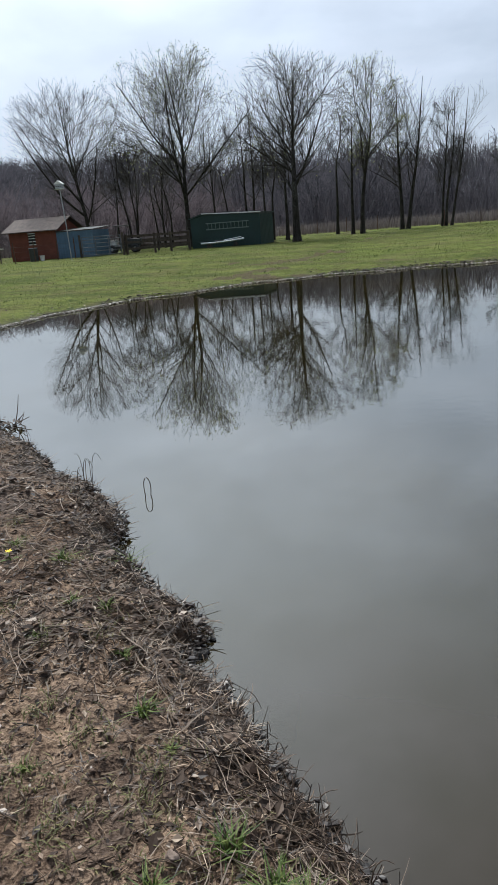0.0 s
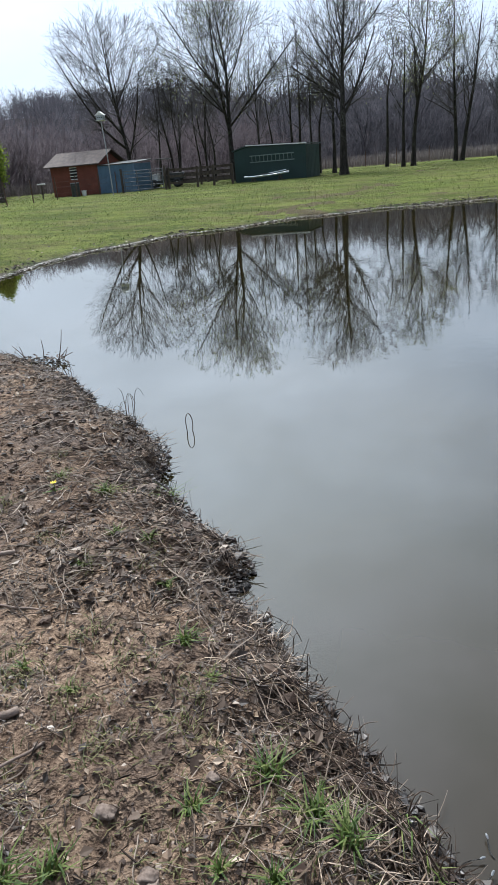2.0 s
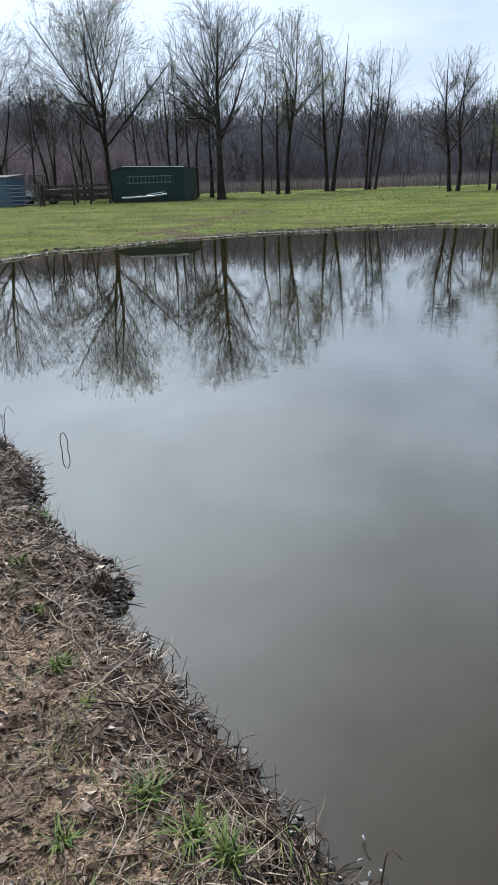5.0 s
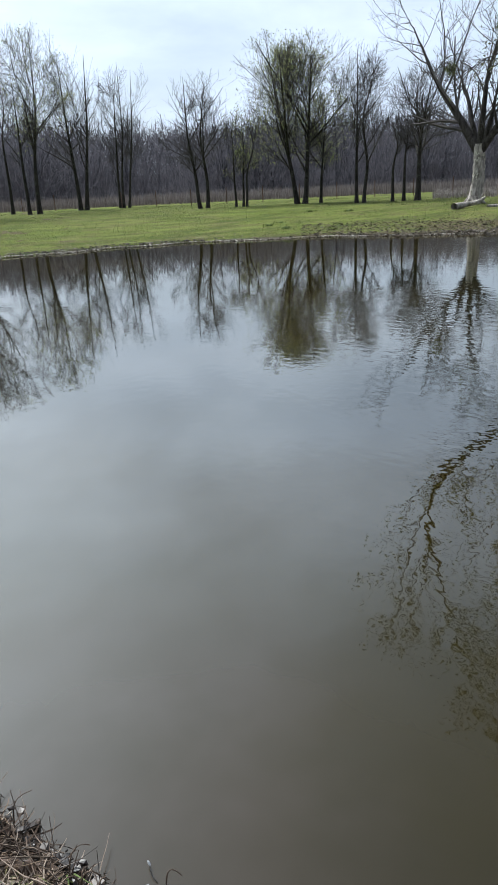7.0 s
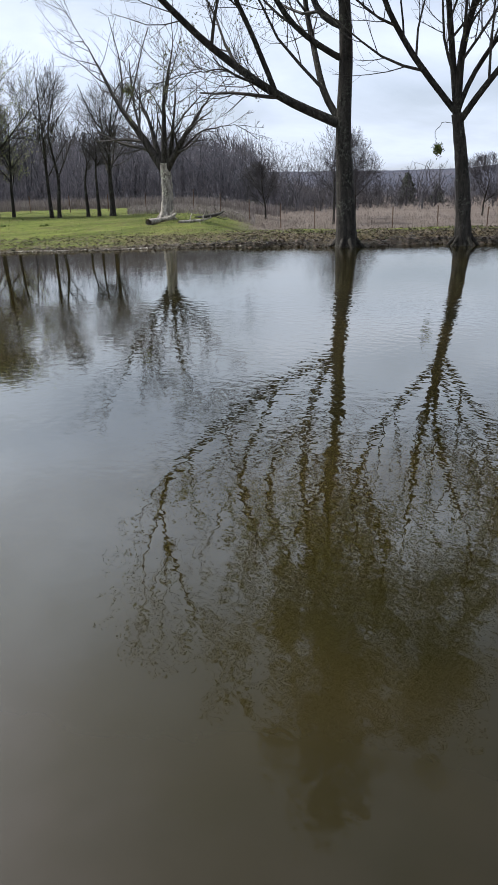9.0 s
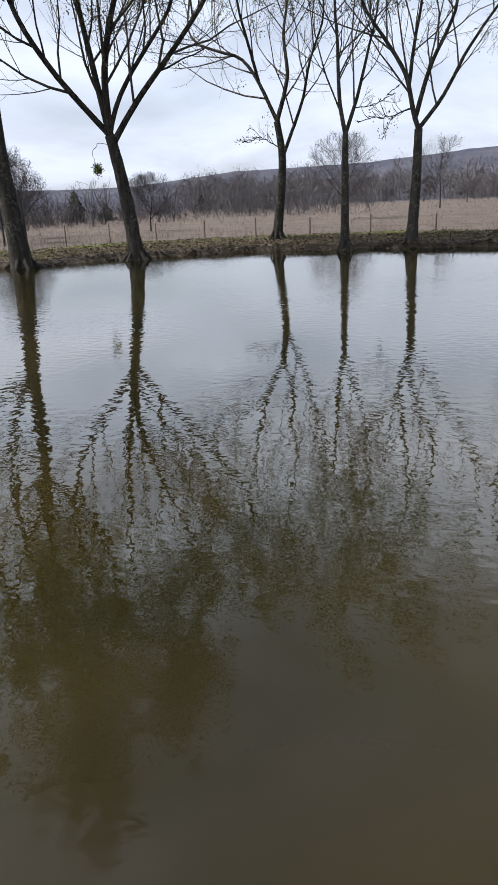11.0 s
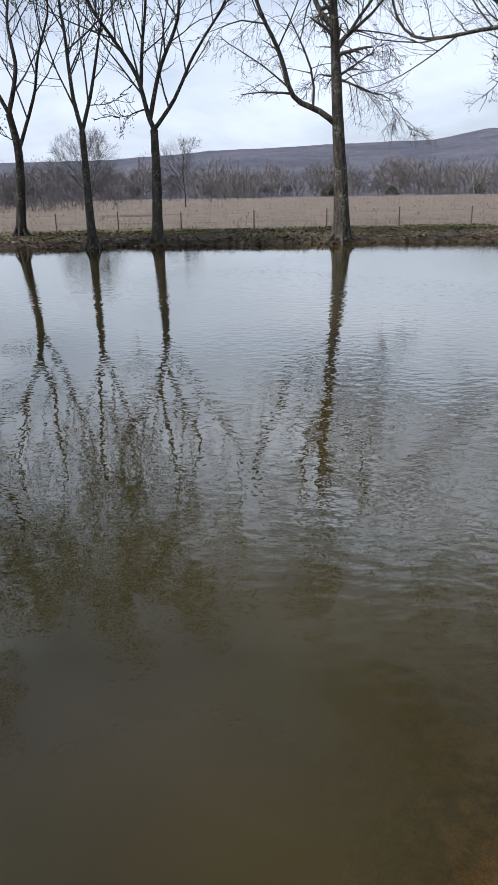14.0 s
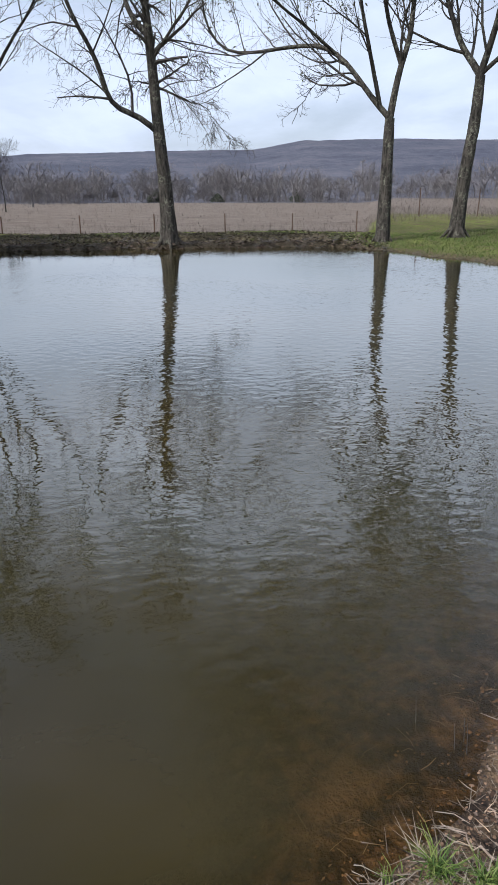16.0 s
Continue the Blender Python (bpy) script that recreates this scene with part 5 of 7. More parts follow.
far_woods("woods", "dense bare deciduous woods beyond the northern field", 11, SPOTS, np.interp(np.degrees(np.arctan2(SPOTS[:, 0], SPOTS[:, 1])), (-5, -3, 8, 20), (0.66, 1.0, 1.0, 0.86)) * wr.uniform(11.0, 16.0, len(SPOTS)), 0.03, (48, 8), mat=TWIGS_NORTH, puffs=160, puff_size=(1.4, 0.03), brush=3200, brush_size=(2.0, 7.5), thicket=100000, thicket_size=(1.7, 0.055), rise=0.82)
SPOTS = np.concatenate([spread(wr, 60, 34, 60, 88, 125), spread(wr, 50, 46, 80, 95, 150), spread(wr, 40, 60, 92, 140, 205)])
far_woods("woods", "low bare thicket at the edge of the dry field", 12, SPOTS, wr.uniform(3.5, 6.5, len(SPOTS)), 0.026, (40, 7), brush=1600, brush_size=(1.2, 3.2), thicket=16000, thicket_size=(0.8, 0.025))
SPOTS = spread(wr, 190, 66, 135, 205, 240)
far_woods("woods", "grey-brown bare scrub at the far edge of the field", 13, SPOTS, wr.uniform(3.0, 8.5, len(SPOTS)), 0.03, (30, 6), brush=400, brush_size=(1.0, 2.6), reach=9.0, mat=TWIGS_EAST, thicket=26000, thicket_size=(1.2, 0.04), rise=0.5, puffs=360, puff_size=(1.3, 0.034), squat=1.5)
SPOTS = spread(wr, 170, 66, 135, 245, 360)
far_woods("woods", "paler bare woods rising below the ridge", 15, SPOTS, 1.1 * wr.uniform(8.0, 13.5, len(SPOTS)), 0.04, (30, 6), mat=TWIGS_EAST, thicket=30000, thicket_size=(1.6, 0.05), rise=0.6, reach=6.0, puffs=420, puff_size=(1.7, 0.044), squat=1.35)


def cedar(x, y, tall, wide, seed):
    """A dark evergreen: a cone of small sprays about a stem."""
    r = np.random.default_rng(seed)
    n = int(500 + 250 * tall)
    u = r.uniform(0, 1, n) ** 0.8
    a = r.uniform(0, 6.28, n)
    rad = wide / 2 * (1 - u) ** 0.8 * (0.55 + 0.45 * r.uniform(0, 1, n)) * (1 + 0.2 * np.sin(a * 3 + u * 9))
    tips = np.column_stack([np.cos(a) * rad, np.sin(a) * rad, 0.15 + u * tall * 0.95])
    stem = tubes(resample([(0, 0, -0.1), (0.02, 0, tall * 0.5), (0, 0.02, tall * 0.97)], 6)[None], np.linspace(0.09, 0.02, 6)[None], 6)
    arms = np.stack([np.column_stack([0 * a, 0 * a, tips[:, 2] - 0.1 * tall * 0.2]), tips], 1)[::3]
    return tree_thing("cedar", (x, y, float(height(np.array([x]), np.array([y]))[0])), stem, tubes(arms, np.full((len(arms), 2), 0.012), 3), leaflets(r, tips, n * 3, 0.16, 0.12), BARK, "dark green cedar at the edge of the thicket", CEDAR, "cedars")


for n_, (cx, cy, ch, cw) in enumerate([(101.7, 64.2, 4.6, 3.6), (104.0, 60.0, 2.6, 2.8), (78.0, 78.0, 3.4, 4.0), (84.0, 74.0, 3.0, 3.6), (72.0, 82.0, 3.2, 3.8), (207.0, -27.0, 3.4, 6.5), (212.0, -46.0, 2.4, 5.0), (209.0, -70.0, 2.6, 5.0), (150.0, 62.0, 3.4, 4.0), (160.0, 50.0, 3.0, 3.8)]):
    cedar(cx, cy, ch, cw, 200 + n_)

def ground_at(x, y):
    return float(height(np.array([float(x)]), np.array([float(y)]))[0])


def box(bm, lo, hi, bevel=0.0):
    lo, hi = Vector(lo), Vector(hi)
    vs = bmesh.ops.create_cube(bm, size=1.0)["verts"]
    for v in vs:
        v.co = Vector([lo[i] + (v.co[i] + 0.5) * (hi[i] - lo[i]) for i in range(3)])
    if bevel:
        es = list({e for v in vs for e in v.link_edges})
        bmesh.ops.bevel(bm, geom=es, offset=bevel, segments=1, affect="EDGES")
    return bm


def boxed(*lohi, bevel=0.0):
    return box(bmesh.new(), *lohi, bevel=bevel)


def rod(points, radius, sides=8):
    """A round bar along points, closed at both ends."""
    bm = bmesh.new()
    p = np.array(points, float)
    V, F = tubes(p[None], np.full((1, len(p)), radius) if np.isscalar(radius) else np.array(radius)[None], sides)
    vs = [bm.verts.new(v) for v in V]
    for f in F:
        bm.faces.new([vs[i] for i in f])
    bm.faces.new(vs[:sides])
    bm.faces.new(vs[-sides:])
    bmesh.ops.recalc_face_normals(bm, faces=bm.faces)
    return bm


def prism(outline, depth, axis_from=0.0):
    """An outline in x and z, run along y."""
    bm = bmesh.new()
    a = [bm.verts.new((x, axis_from, z)) for x, z in outline]
    b = [bm.verts.new((x, axis_from + depth, z)) for x, z in outline]
    bm.faces.new(a)
    bm.faces.new(b[::-1])
    for i in range(len(a)):
        j = (i + 1) % len(a)
        bm.faces.new((a[i], b[i], b[j], a[j]))
    bmesh.ops.recalc_face_normals(bm, faces=bm.faces)
    return bm


def thing(name, label, category, x, y, turn=0.0, z=None, group=""):
    e = new(name)
    e.matrix_world = pose(x, y, ground_at(x, y) if z is None else z, 0, 0, turn)
    return tagged(e, label, category, group)


# Long green metal shed: its front runs along x, its depth along y.
shed = thing("shed", "dark green painted metal shed with a low roof", "shed", -2.0, 46.3, -15, z=0.52)
W_, D_ = 4.85, 2.9
part("wall", prism([(-W_, -0.1), (0, -0.1), (0, 2.06), (-W_ * 0.82, 2.2), (-W_, 1.98)], 0.06), GREEN_TIN, shed)
part("wall", prism([(-W_, -0.1), (0, -0.1), (0, 2.06), (-W_ * 0.82, 2.2), (-W_, 1.98)], 0.06, D_ - 0.06), GREEN_TIN, shed)
part("wall", boxed((-0.06, 0.061, -0.1), (0, D_ - 0.061, 2.05)), GREEN_TIN, shed)
part("wall", boxed((-W_, 0.061, -0.1), (-W_ + 0.06, D_ - 0.061, 1.97)), GREEN_TIN, shed)
part("roof", prism([(0.1, 2.08), (0.1, 2.13), (-W_ * 0.82, 2.27), (-W_ - 0.08, 2.02), (-W_ - 0.08, 1.97), (-W_ * 0.82, 2.215)], D_ + 0.24, -0.12), GREEN_TIN, shed)
part("trim", prism([(0.11, 2.09), (0.11, 2.15), (-W_ * 0.82, 2.29), (-W_ * 0.82, 2.235)], 0.03, -0.152), WHITE_TRIM, shed, "pale metal drip edge")
for k in range(16):
    part("rib", boxed((-W_ + 0.15 + k * 0.3, -0.009, -0.08), (-W_ + 0.175 + k * 0.3, -0.001, 1.95)), GREEN_TIN, shed)
for k in range(9):
    part("rib", boxed((0.001, 0.2 + k * 0.3, -0.08), (0.009, 0.225 + k * 0.3, 2.0)), GREEN_TIN, shed)

ladder = thing("ladder", "aluminium ladder hung level on the green wall", "ladder", -2.0, 46.3, -15, z=0.52)
for zz, ww in ((1.22, 0.0), (1.6, 0.0)):
    part("rail", boxed((-3.75, -0.075, zz), (-0.75, -0.03, zz + 0.06), bevel=0.006), ALU, ladder)
for k in range(11):
    part("rung", rod([(-3.6 + k * 0.27, -0.052, 1.25), (-3.6 + k * 0.27, -0.052, 1.63)], 0.02, 6), ALU, ladder)
for xx in (-3.3, -1.2):
    part("hook", boxed((xx, -0.09, 1.655), (xx + 0.03, -0.0225, 1.68)), DARK_STEEL, ladder)


def hull_mesh(length, width, tall):
    """A slim boat lying keel down, pointed at both ends."""
    bm = bmesh.new()
    rings = []
    for i in range(15):
        u = i / 14 * 2 - 1
        w = width / 2 * max(0.03, (1 - abs(u) ** 2.4))
        rise = 0.06 * abs(u) ** 3
        rings.append([bm.verts.new((u * length / 2, w * math.cos(a), rise + tall * 0.5 * (1 + math.sin(a) * (1 if math.sin(a) < 0 else 0.45)))) for a in np.linspace(0, 2 * math.pi, 12, endpoint=False)])
    for p, q in zip(rings, rings[1:]):
        for k in range(12):
            bm.faces.new((p[k], p[(k + 1) % 12], q[(k + 1) % 12], q[k]))
    bm.faces.new(rings[0])
    bm.faces.new(rings[-1])
    bmesh.ops.recalc_face_normals(bm, faces=bm.faces)
    return bm


kayak = thing("kayak", "white kayak lying on trestles before the green shed", "boat", -4.5, 45.9, -15, z=0.55)
part("hull", hull_mesh(3.0, 0.46, 0.15), HULL, kayak)
bpy.context.view_layer.update()
kayak.children[0].location = (0, 0, 0.36)
kayak.children[0].rotation_euler = (0, radians(-3), 0)
part("cockpit_rim", rod([(0.45 * math.cos(a), 0.17 * math.sin(a), 0.51) for a in np.linspace(0, 6.283, 17)], 0.02, 6), BLACK, kayak)
part("paddle", rod([(0.2, -0.05, 0.53), (1.35, -0.1, 0.66)], 0.025, 6), HULL, kayak)
for xx in (-0.9, 0.9):
    for dx in (-0.2, 0.2):
        part("leg", rod([(xx + dx, -0.2, -0.05), (xx, 0.0, 0.4)], 0.03, 6), DARK_WOOD, kayak)
        part("leg", rod([(xx + dx, 0.25, -0.05), (xx, 0.05, 0.4)], 0.03, 6), DARK_WOOD, kayak)

# Red shed with a brown roof; x runs along its front.
red = thing("shed", "faded red wooden shed with a brown shingled roof", "shed", -19.55, 48.4, -12.3, z=0.62)
RW, RD, RH = 3.7, 3.2, 1.95
part("wall", boxed((0, 0, -0.1), (RW, 0.1, RH)), RED_SIDING, red)
part("wall", boxed((0, RD - 0.1, -0.1), (RW, RD, RH)), RED_SIDING, red)
for xx in (0.0, RW - 0.1):
    g_ = bmesh.new()
    q_ = [(xx, 0.101, -0.1), (xx, RD - 0.101, -0.1), (xx, RD - 0.101, RH), (xx, RD / 2, RH + 0.72), (xx, 0.101, RH)]
    a_, b_ = [g_.verts.new(q) for q in q_], [g_.verts.new((q[0] + 0.1, q[1], q[2])) for q in q_]
    g_.faces.new(a_), g_.faces.new(b_[::-1])
    for i_ in range(5):
        g_.faces.new((a_[i_], b_[i_], b_[(i_ + 1) % 5], a_[(i_ + 1) % 5]))
    bmesh.ops.recalc_face_normals(g_, faces=g_.faces)
    part("wall", g_, RED_SIDING, red)
for k in range(11):
    part("board", boxed((0.02, -0.018, 0.05 + k * 0.17), (RW - 0.02, -0.001, 0.2 + k * 0.17)), RED_SIDING, red)


def slope(x0, x1, y0, z0, y1, z1, thick):
    bm = bmesh.new()
    lo = [(x0, y0, z0), (x1, y0, z0), (x1, y1, z1), (x0, y1, z1)]
    a = [bm.verts.new(v) for v in lo]
    b = [bm.verts.new((v[0], v[1], v[2] + thick)) for v in lo]
    bm.faces.new(a[::-1]), bm.faces.new(b)
    for i in range(4):
        bm.faces.new((a[i], a[(i + 1) % 4], b[(i + 1) % 4], b[i]))
    bmesh.ops.recalc_face_normals(bm, faces=bm.faces)
    return bm


part("roof", slope(-0.35, RW + 0.35, -0.35, RH - 0.1, RD / 2, RH + 0.76, 0.07), RUST_ROOF, red)
part("roof", slope(-0.35, RW + 0.35, RD + 0.35, RH - 0.1, RD / 2, RH + 0.762, 0.07), RUST_ROOF, red)
win = part("window", boxed((1.55, -0.03, 1.05), (2.1, -0.0185, 1.75)), GLASS_DARK, red)
for zz in (1.02, 1.22, 1.42, 1.6, 1.75):
    part("slat", boxed((1.5, -0.055, zz), (2.15, -0.031, zz + 0.05)), WHITE_TRIM, win)
for xx in (1.48, 2.1):
    part("frame", boxed((xx, -0.06, 1.02), (xx + 0.06, -0.0305, 1.8)), RED_SIDING, win)

lean = thing("lean_to", "grey-blue sheet-metal lean-to against the red shed", "shed", -15.95, 47.62, -12.3, z=0.62)
part("wall", boxed((0.02, 0, -0.1), (2.75, 0.05, 1.72)), BLUE_TIN, lean)
part("wall", boxed((2.7, 0.051, -0.1), (2.75, 2.4, 1.72)), BLUE_TIN, lean)
part("roof", slope(0.02, 2.85, -0.12, 1.73, 2.5, 1.9, 0.05), DARK_STEEL, lean)
for k in range(13):
    part("rib", boxed((0.1 + k * 0.2, -0.02, -0.08), (0.14 + k * 0.2, -0.001, 1.7)), BLUE_TIN, lean)

def bucket_mesh(r0, r1, tall):
    bm = bmesh.new()
    prof = [(r0, 0), (r1, tall), (r1 + 0.012, tall), (r1 + 0.012, tall - 0.03), (r1 - 0.015, tall - 0.002), (r0 - 0.02, 0.02)]
    rings = [[bm.verts.new((r * math.cos(a), r * math.sin(a), z)) for a in np.linspace(0, 6.283, 16, endpoint=False)] for r, z in prof]
    for p, q in zip(rings, rings[1:]):
        for k in range(16):
            bm.faces.new((p[k], p[(k + 1) % 16], q[(k + 1) % 16], q[k]))
    bm.faces.new(rings[0][::-1])
    bm.faces.new(rings[-1])
    bmesh.ops.recalc_face_normals(bm, faces=bm.faces)
    return bm


barrel = thing("barrel", "dark steel barrel with a pale lid by the red shed", "barrel", -17.05, 45.9)
part("body", bucket_mesh(0.27, 0.28, 0.82), DARK_STEEL, barrel)
part("lid", rod([(0, 0, 0.815), (0, 0, 0.86)], 0.29, 14), STEEL, barrel, "pale metal lid")
for zz in (0.27, 0.54):
    part("hoop", rod([(0, 0, zz), (0, 0, zz + 0.03)], 0.29, 14), DARK_STEEL, barrel)
pail = thing("bucket", "white plastic bucket on the grass by the red shed", "bucket", -16.5, 45.9)
part("body", bucket_mesh(0.13, 0.16, 0.34), WHITE_TRIM, pail)
part("handle", rod([(0.165 * math.cos(a), 0.02, 0.3 - 0.12 * math.sin(a)) for a in np.linspace(0, 3.1416, 9)], 0.005, 5), STEEL, pail)

# Martin house on a tall pole
bird = thing("birdhouse", "white birdhouse with a pitched roof on a tall pole", "birdhouse", -13.4, 42.3)
part("pole", rod([(0, 0, -0.2), (-0.03, 0, 2.2), (-0.1, 0, 4.12)], 0.035, 8), STEEL, bird)
part("house", boxed((-0.3, -0.2, 4.1), (0.1, 0.2, 4.36), bevel=0.01), STEEL, bird)
part("roof", prism([(-0.36, 4.362), (0.16, 4.362), (-0.1, 4.56)], 0.5, -0.25), WHITE_TRIM, bird)
part("floor", boxed((-0.35, -0.26, 4.085), (0.15, 0.26, 4.099)), WHITE_TRIM, bird)
for xx in (-0.22, -0.1, 0.02):
    part("entrance", rod([(xx, -0.212, 4.24), (xx, -0.2005, 4.24)], 0.035, 8), BLACK, bird)

# Tube gate and board fence
gate = thing("gate", "dull grey tube farm gate between dark posts", "gate", -13.5, 45.2, 4)
for xx in (0.0, 0.86, 1.72, 2.5):
    part("upright", rod([(xx, 0, 0.1), (xx, 0, 1.28)], 0.03, 8), GATE_STEEL, gate)
for zz in (0.14, 0.38, 0.62, 0.86, 1.08, 1.26):
    part("bar", rod([(0, 0, zz), (2.5, 0, zz)], 0.02, 8), GATE_STEEL, gate)
for xx in (-0.14, 2.64):
    part("gatepost", rod([(xx, 0, -0.3), (xx, 0, 1.42)], 0.075, 9), DARK_WOOD, gate)


def post_fence(name, label, spots, tall, post_r, rails, rail_mat, post_mat, rail_shape="board", category="fence"):
    """Posts on the ground with rails or wires from post to post."""
    spots = [Vector((x, y, ground_at(x, y))) for x, y in spots]
    e = new(name)
    e.location = spots[0]
    tagged(e, label, category)
    o = spots[0]
    for s in spots:
        if rail_shape == "board":
            part("post", boxed((s.x - o.x - post_r, s.y - o.y - post_r, s.z - o.z - 0.3), (s.x - o.x + post_r, s.y - o.y + post_r, s.z - o.z + tall), bevel=0.01), post_mat, e)
        else:
            lean = 0.03 * math.sin(s.x * 3 + s.y * 5)
            part("post", rod([(s.x - o.x, s.y - o.y, s.z - o.z - 0.3), (s.x - o.x + lean, s.y - o.y + lean * 0.6, s.z - o.z + tall * (1 + lean * 0.8))], post_r, 6), post_mat, e)
    for p, q in zip(spots, spots[1:]):
        d = (q - p).normalized()
        side = Vector((d.y, -d.x, 0)).normalized() * (post_r + 0.012)
        if (p - Vector((0, 0, 0))).dot(side) > 0:
            side = -side
        for zz in rails:
            a, b = p - o + side + Vector((0, 0, zz)), q - o + side + Vector((0, 0, zz))
            if rail_shape == "board":
                bm = bmesh.new()
                vs = [bm.verts.new(c + side.normalized() * k * 0.012 + Vector((0, 0, h))) for c in (a, b) for k in (-1, 1) for h in (-0.07, 0.07)]
                for f in ((0, 1, 3, 2), (4, 6, 7, 5), (0, 4, 5, 1), (2, 3, 7, 6), (1, 5, 7, 3), (0, 2, 6, 4)):
                    bm.faces.new([vs[i] for i in f])
                bmesh.ops.recalc_face_normals(bm, faces=bm.faces)
                part("rail", bm, rail_mat, e)
            else:
                m = (a + b) / 2 - Vector((0, 0, 0.02))
                part("wire", rod([a, m, b], 0.0035, 4), rail_mat, e)
    return e


post_fence("board_fence", "dark weathered board fence with three rails", [(-10.7, 45.6), (-8.9, 45.9), (-7.9, 46.2), (-6.75, 46.6)], 1.25, 0.07, (0.35, 0.75, 1.12), DARK_WOOD, DARK_WOOD)
post_fence("board_fence", "dark weathered board fence beyond the sheds", [(-11.9, 50.4), (-9.6, 50.8), (-7.4, 51.2)], 1.2, 0.07, (0.4, 0.8, 1.1), DARK_WOOD, DARK_WOOD)
post_fence("wire_fence", "low wire fence on thin steel posts along the lawn", [(-18.9, 33.4), (-18.56, 35.66), (-18.18, 38.1), (-17.67, 40.5), (-17.16, 42.9), (-16.4, 44.3), (-15.0, 44.6), (-13.95, 44.9)], 1.3, 0.034, (0.35, 0.7, 1.0), WIRE, RUST_POST, "wire")
EAST_POSTS = [(35.5, -1.18 - 3.65 * k) for k in range(8)][::-1] + [(35.5, 2.47), (35.5, 5.6)] + [(35.5, 8.7 + 2.9 * k) for k in range(13)]
post_fence("wire_fence", "wire fence on rusty steel posts along the dry field", EAST_POSTS, 1.48, 0.032, (0.5, 0.95, 1.35), WIRE, RUST_POST, "wire")
NORTH_POSTS = [(35.5 - 2.55 * k, 46.4 + 1.5 * k) for k in range(14)]
post_fence("wire_fence", "wire fence on thin posts before the russet grass", NORTH_POSTS, 1.3, 0.035, (0.45, 0.8, 1.15), WIRE, RUST_POST, "wire")

feeder = thing("feeder_stand", "flat wooden feeder on a short dark post", "bird feeder", -19.5, 46.3)
part("post", rod([(0, 0, -0.2), (0, 0, 0.9)], 0.05, 8), DARK_WOOD, feeder)
part("tray", boxed((-0.24, -0.17, 0.9), (0.24, 0.17, 0.98), bevel=0.012), WHITE_TRIM, feeder)

# Log house: its gable faces the lawn, the porch runs along its side
house = thing("house", "brown log house with a shingled roof and covered porch", "house", -22.95, 43.9, 26.5, z=0.6)
part("wall", prism([(-8.0, -0.2), (0, -0.2), (0, 3.1), (-4, 5.7), (-8.0, 3.1)], 0.2), LOG_WOOD, house)
part("wall", prism([(-8.0, -0.2), (0, -0.2), (0, 3.1), (-4, 5.7), (-8.0, 3.1)], 0.2, 8.8), LOG_WOOD, house)
part("wall", boxed((-0.2, 0.201, -0.2), (0, 8.799, 3.1)), LOG_WOOD, house)
part("wall", boxed((-8.0, 0.201, -0.2), (-7.8, 8.799, 3.1)), LOG_WOOD, house)
for k in range(10):
    part("log", rod([(-8.05, -0.02, 0.12 + k * 0.28), (0.05, -0.02, 0.12 + k * 0.28)], 0.14, 8), LOG_WOOD, house)
for k in range(10):
    part("log", rod([(0.02, -0.1, 0.26 + k * 0.28), (0.02, 8.9, 0.26 + k * 0.28)], 0.13, 8), LOG_WOOD, house)
part("roof", prism([(0.55, 2.87), (0.55, 2.99), (-4.0, 5.95), (-4.0, 5.82)], 10.0, -0.5), RUST_ROOF, house)
part("roof", prism([(-8.55, 2.87), (-8.55, 2.99), (-4.001, 5.952), (-4.001, 5.822)], 10.0, -0.5), RUST_ROOF, house)
part("porch_roof", prism([(0.17, 2.62), (0.17, 2.72), (1.85, 2.32), (1.85, 2.22)], 5.2, 0.8), DARK_WOOD, house)
part("porch_deck", boxed((0.18, 0.9, -0.1), (1.8, 5.9, 0.3)), DARK_WOOD, house)
for yy in (0.95, 3.2, 5.7):
    part("porch_post", boxed((1.6, yy, 0.301), (1.72, yy + 0.12, 2.27), bevel=0.01), DARK_WOOD, house)
for zz in (0.7, 1.1):
    part("railing", boxed((0.25, 0.98, zz), (1.599, 1.04, zz + 0.08)), DARK_WOOD, house)
    part("railing", boxed((1.63, 1.071, zz), (1.69, 5.699, zz + 0.08)), DARK_WOOD, house)
for k in range(9):
    part("baluster", boxed((0.3 + k * 0.15, 0.995, 0.301), (0.33 + k * 0.15, 1.025, 1.1)), DARK_WOOD, house)
for k in range(14):
    part("baluster", boxed((1.645, 1.4 + k * 0.3, 0.301), (1.675, 1.43 + k * 0.3, 1.1)), DARK_WOOD, house)
part("door", boxed((0.152, 2.2, 0.301), (0.19, 3.1, 2.2)), DARK_WOOD, house)
hw = part("window", boxed((-1.75, -0.2, 0.95), (-0.85, -0.165, 2.35)), GLASS_DARK, house)
for lo_, hi_ in (((-1.83, -0.22, 0.87), (-0.77, -0.201, 0.95)), ((-1.83, -0.22, 2.35), (-0.77, -0.201, 2.43)), ((-1.83, -0.22, 0.95), (-1.75, -0.201, 2.35)), ((-0.85, -0.22, 0.95), (-0.77, -0.201, 2.35))):
    part("frame", boxed(lo_, hi_), DARK_WOOD, hw)

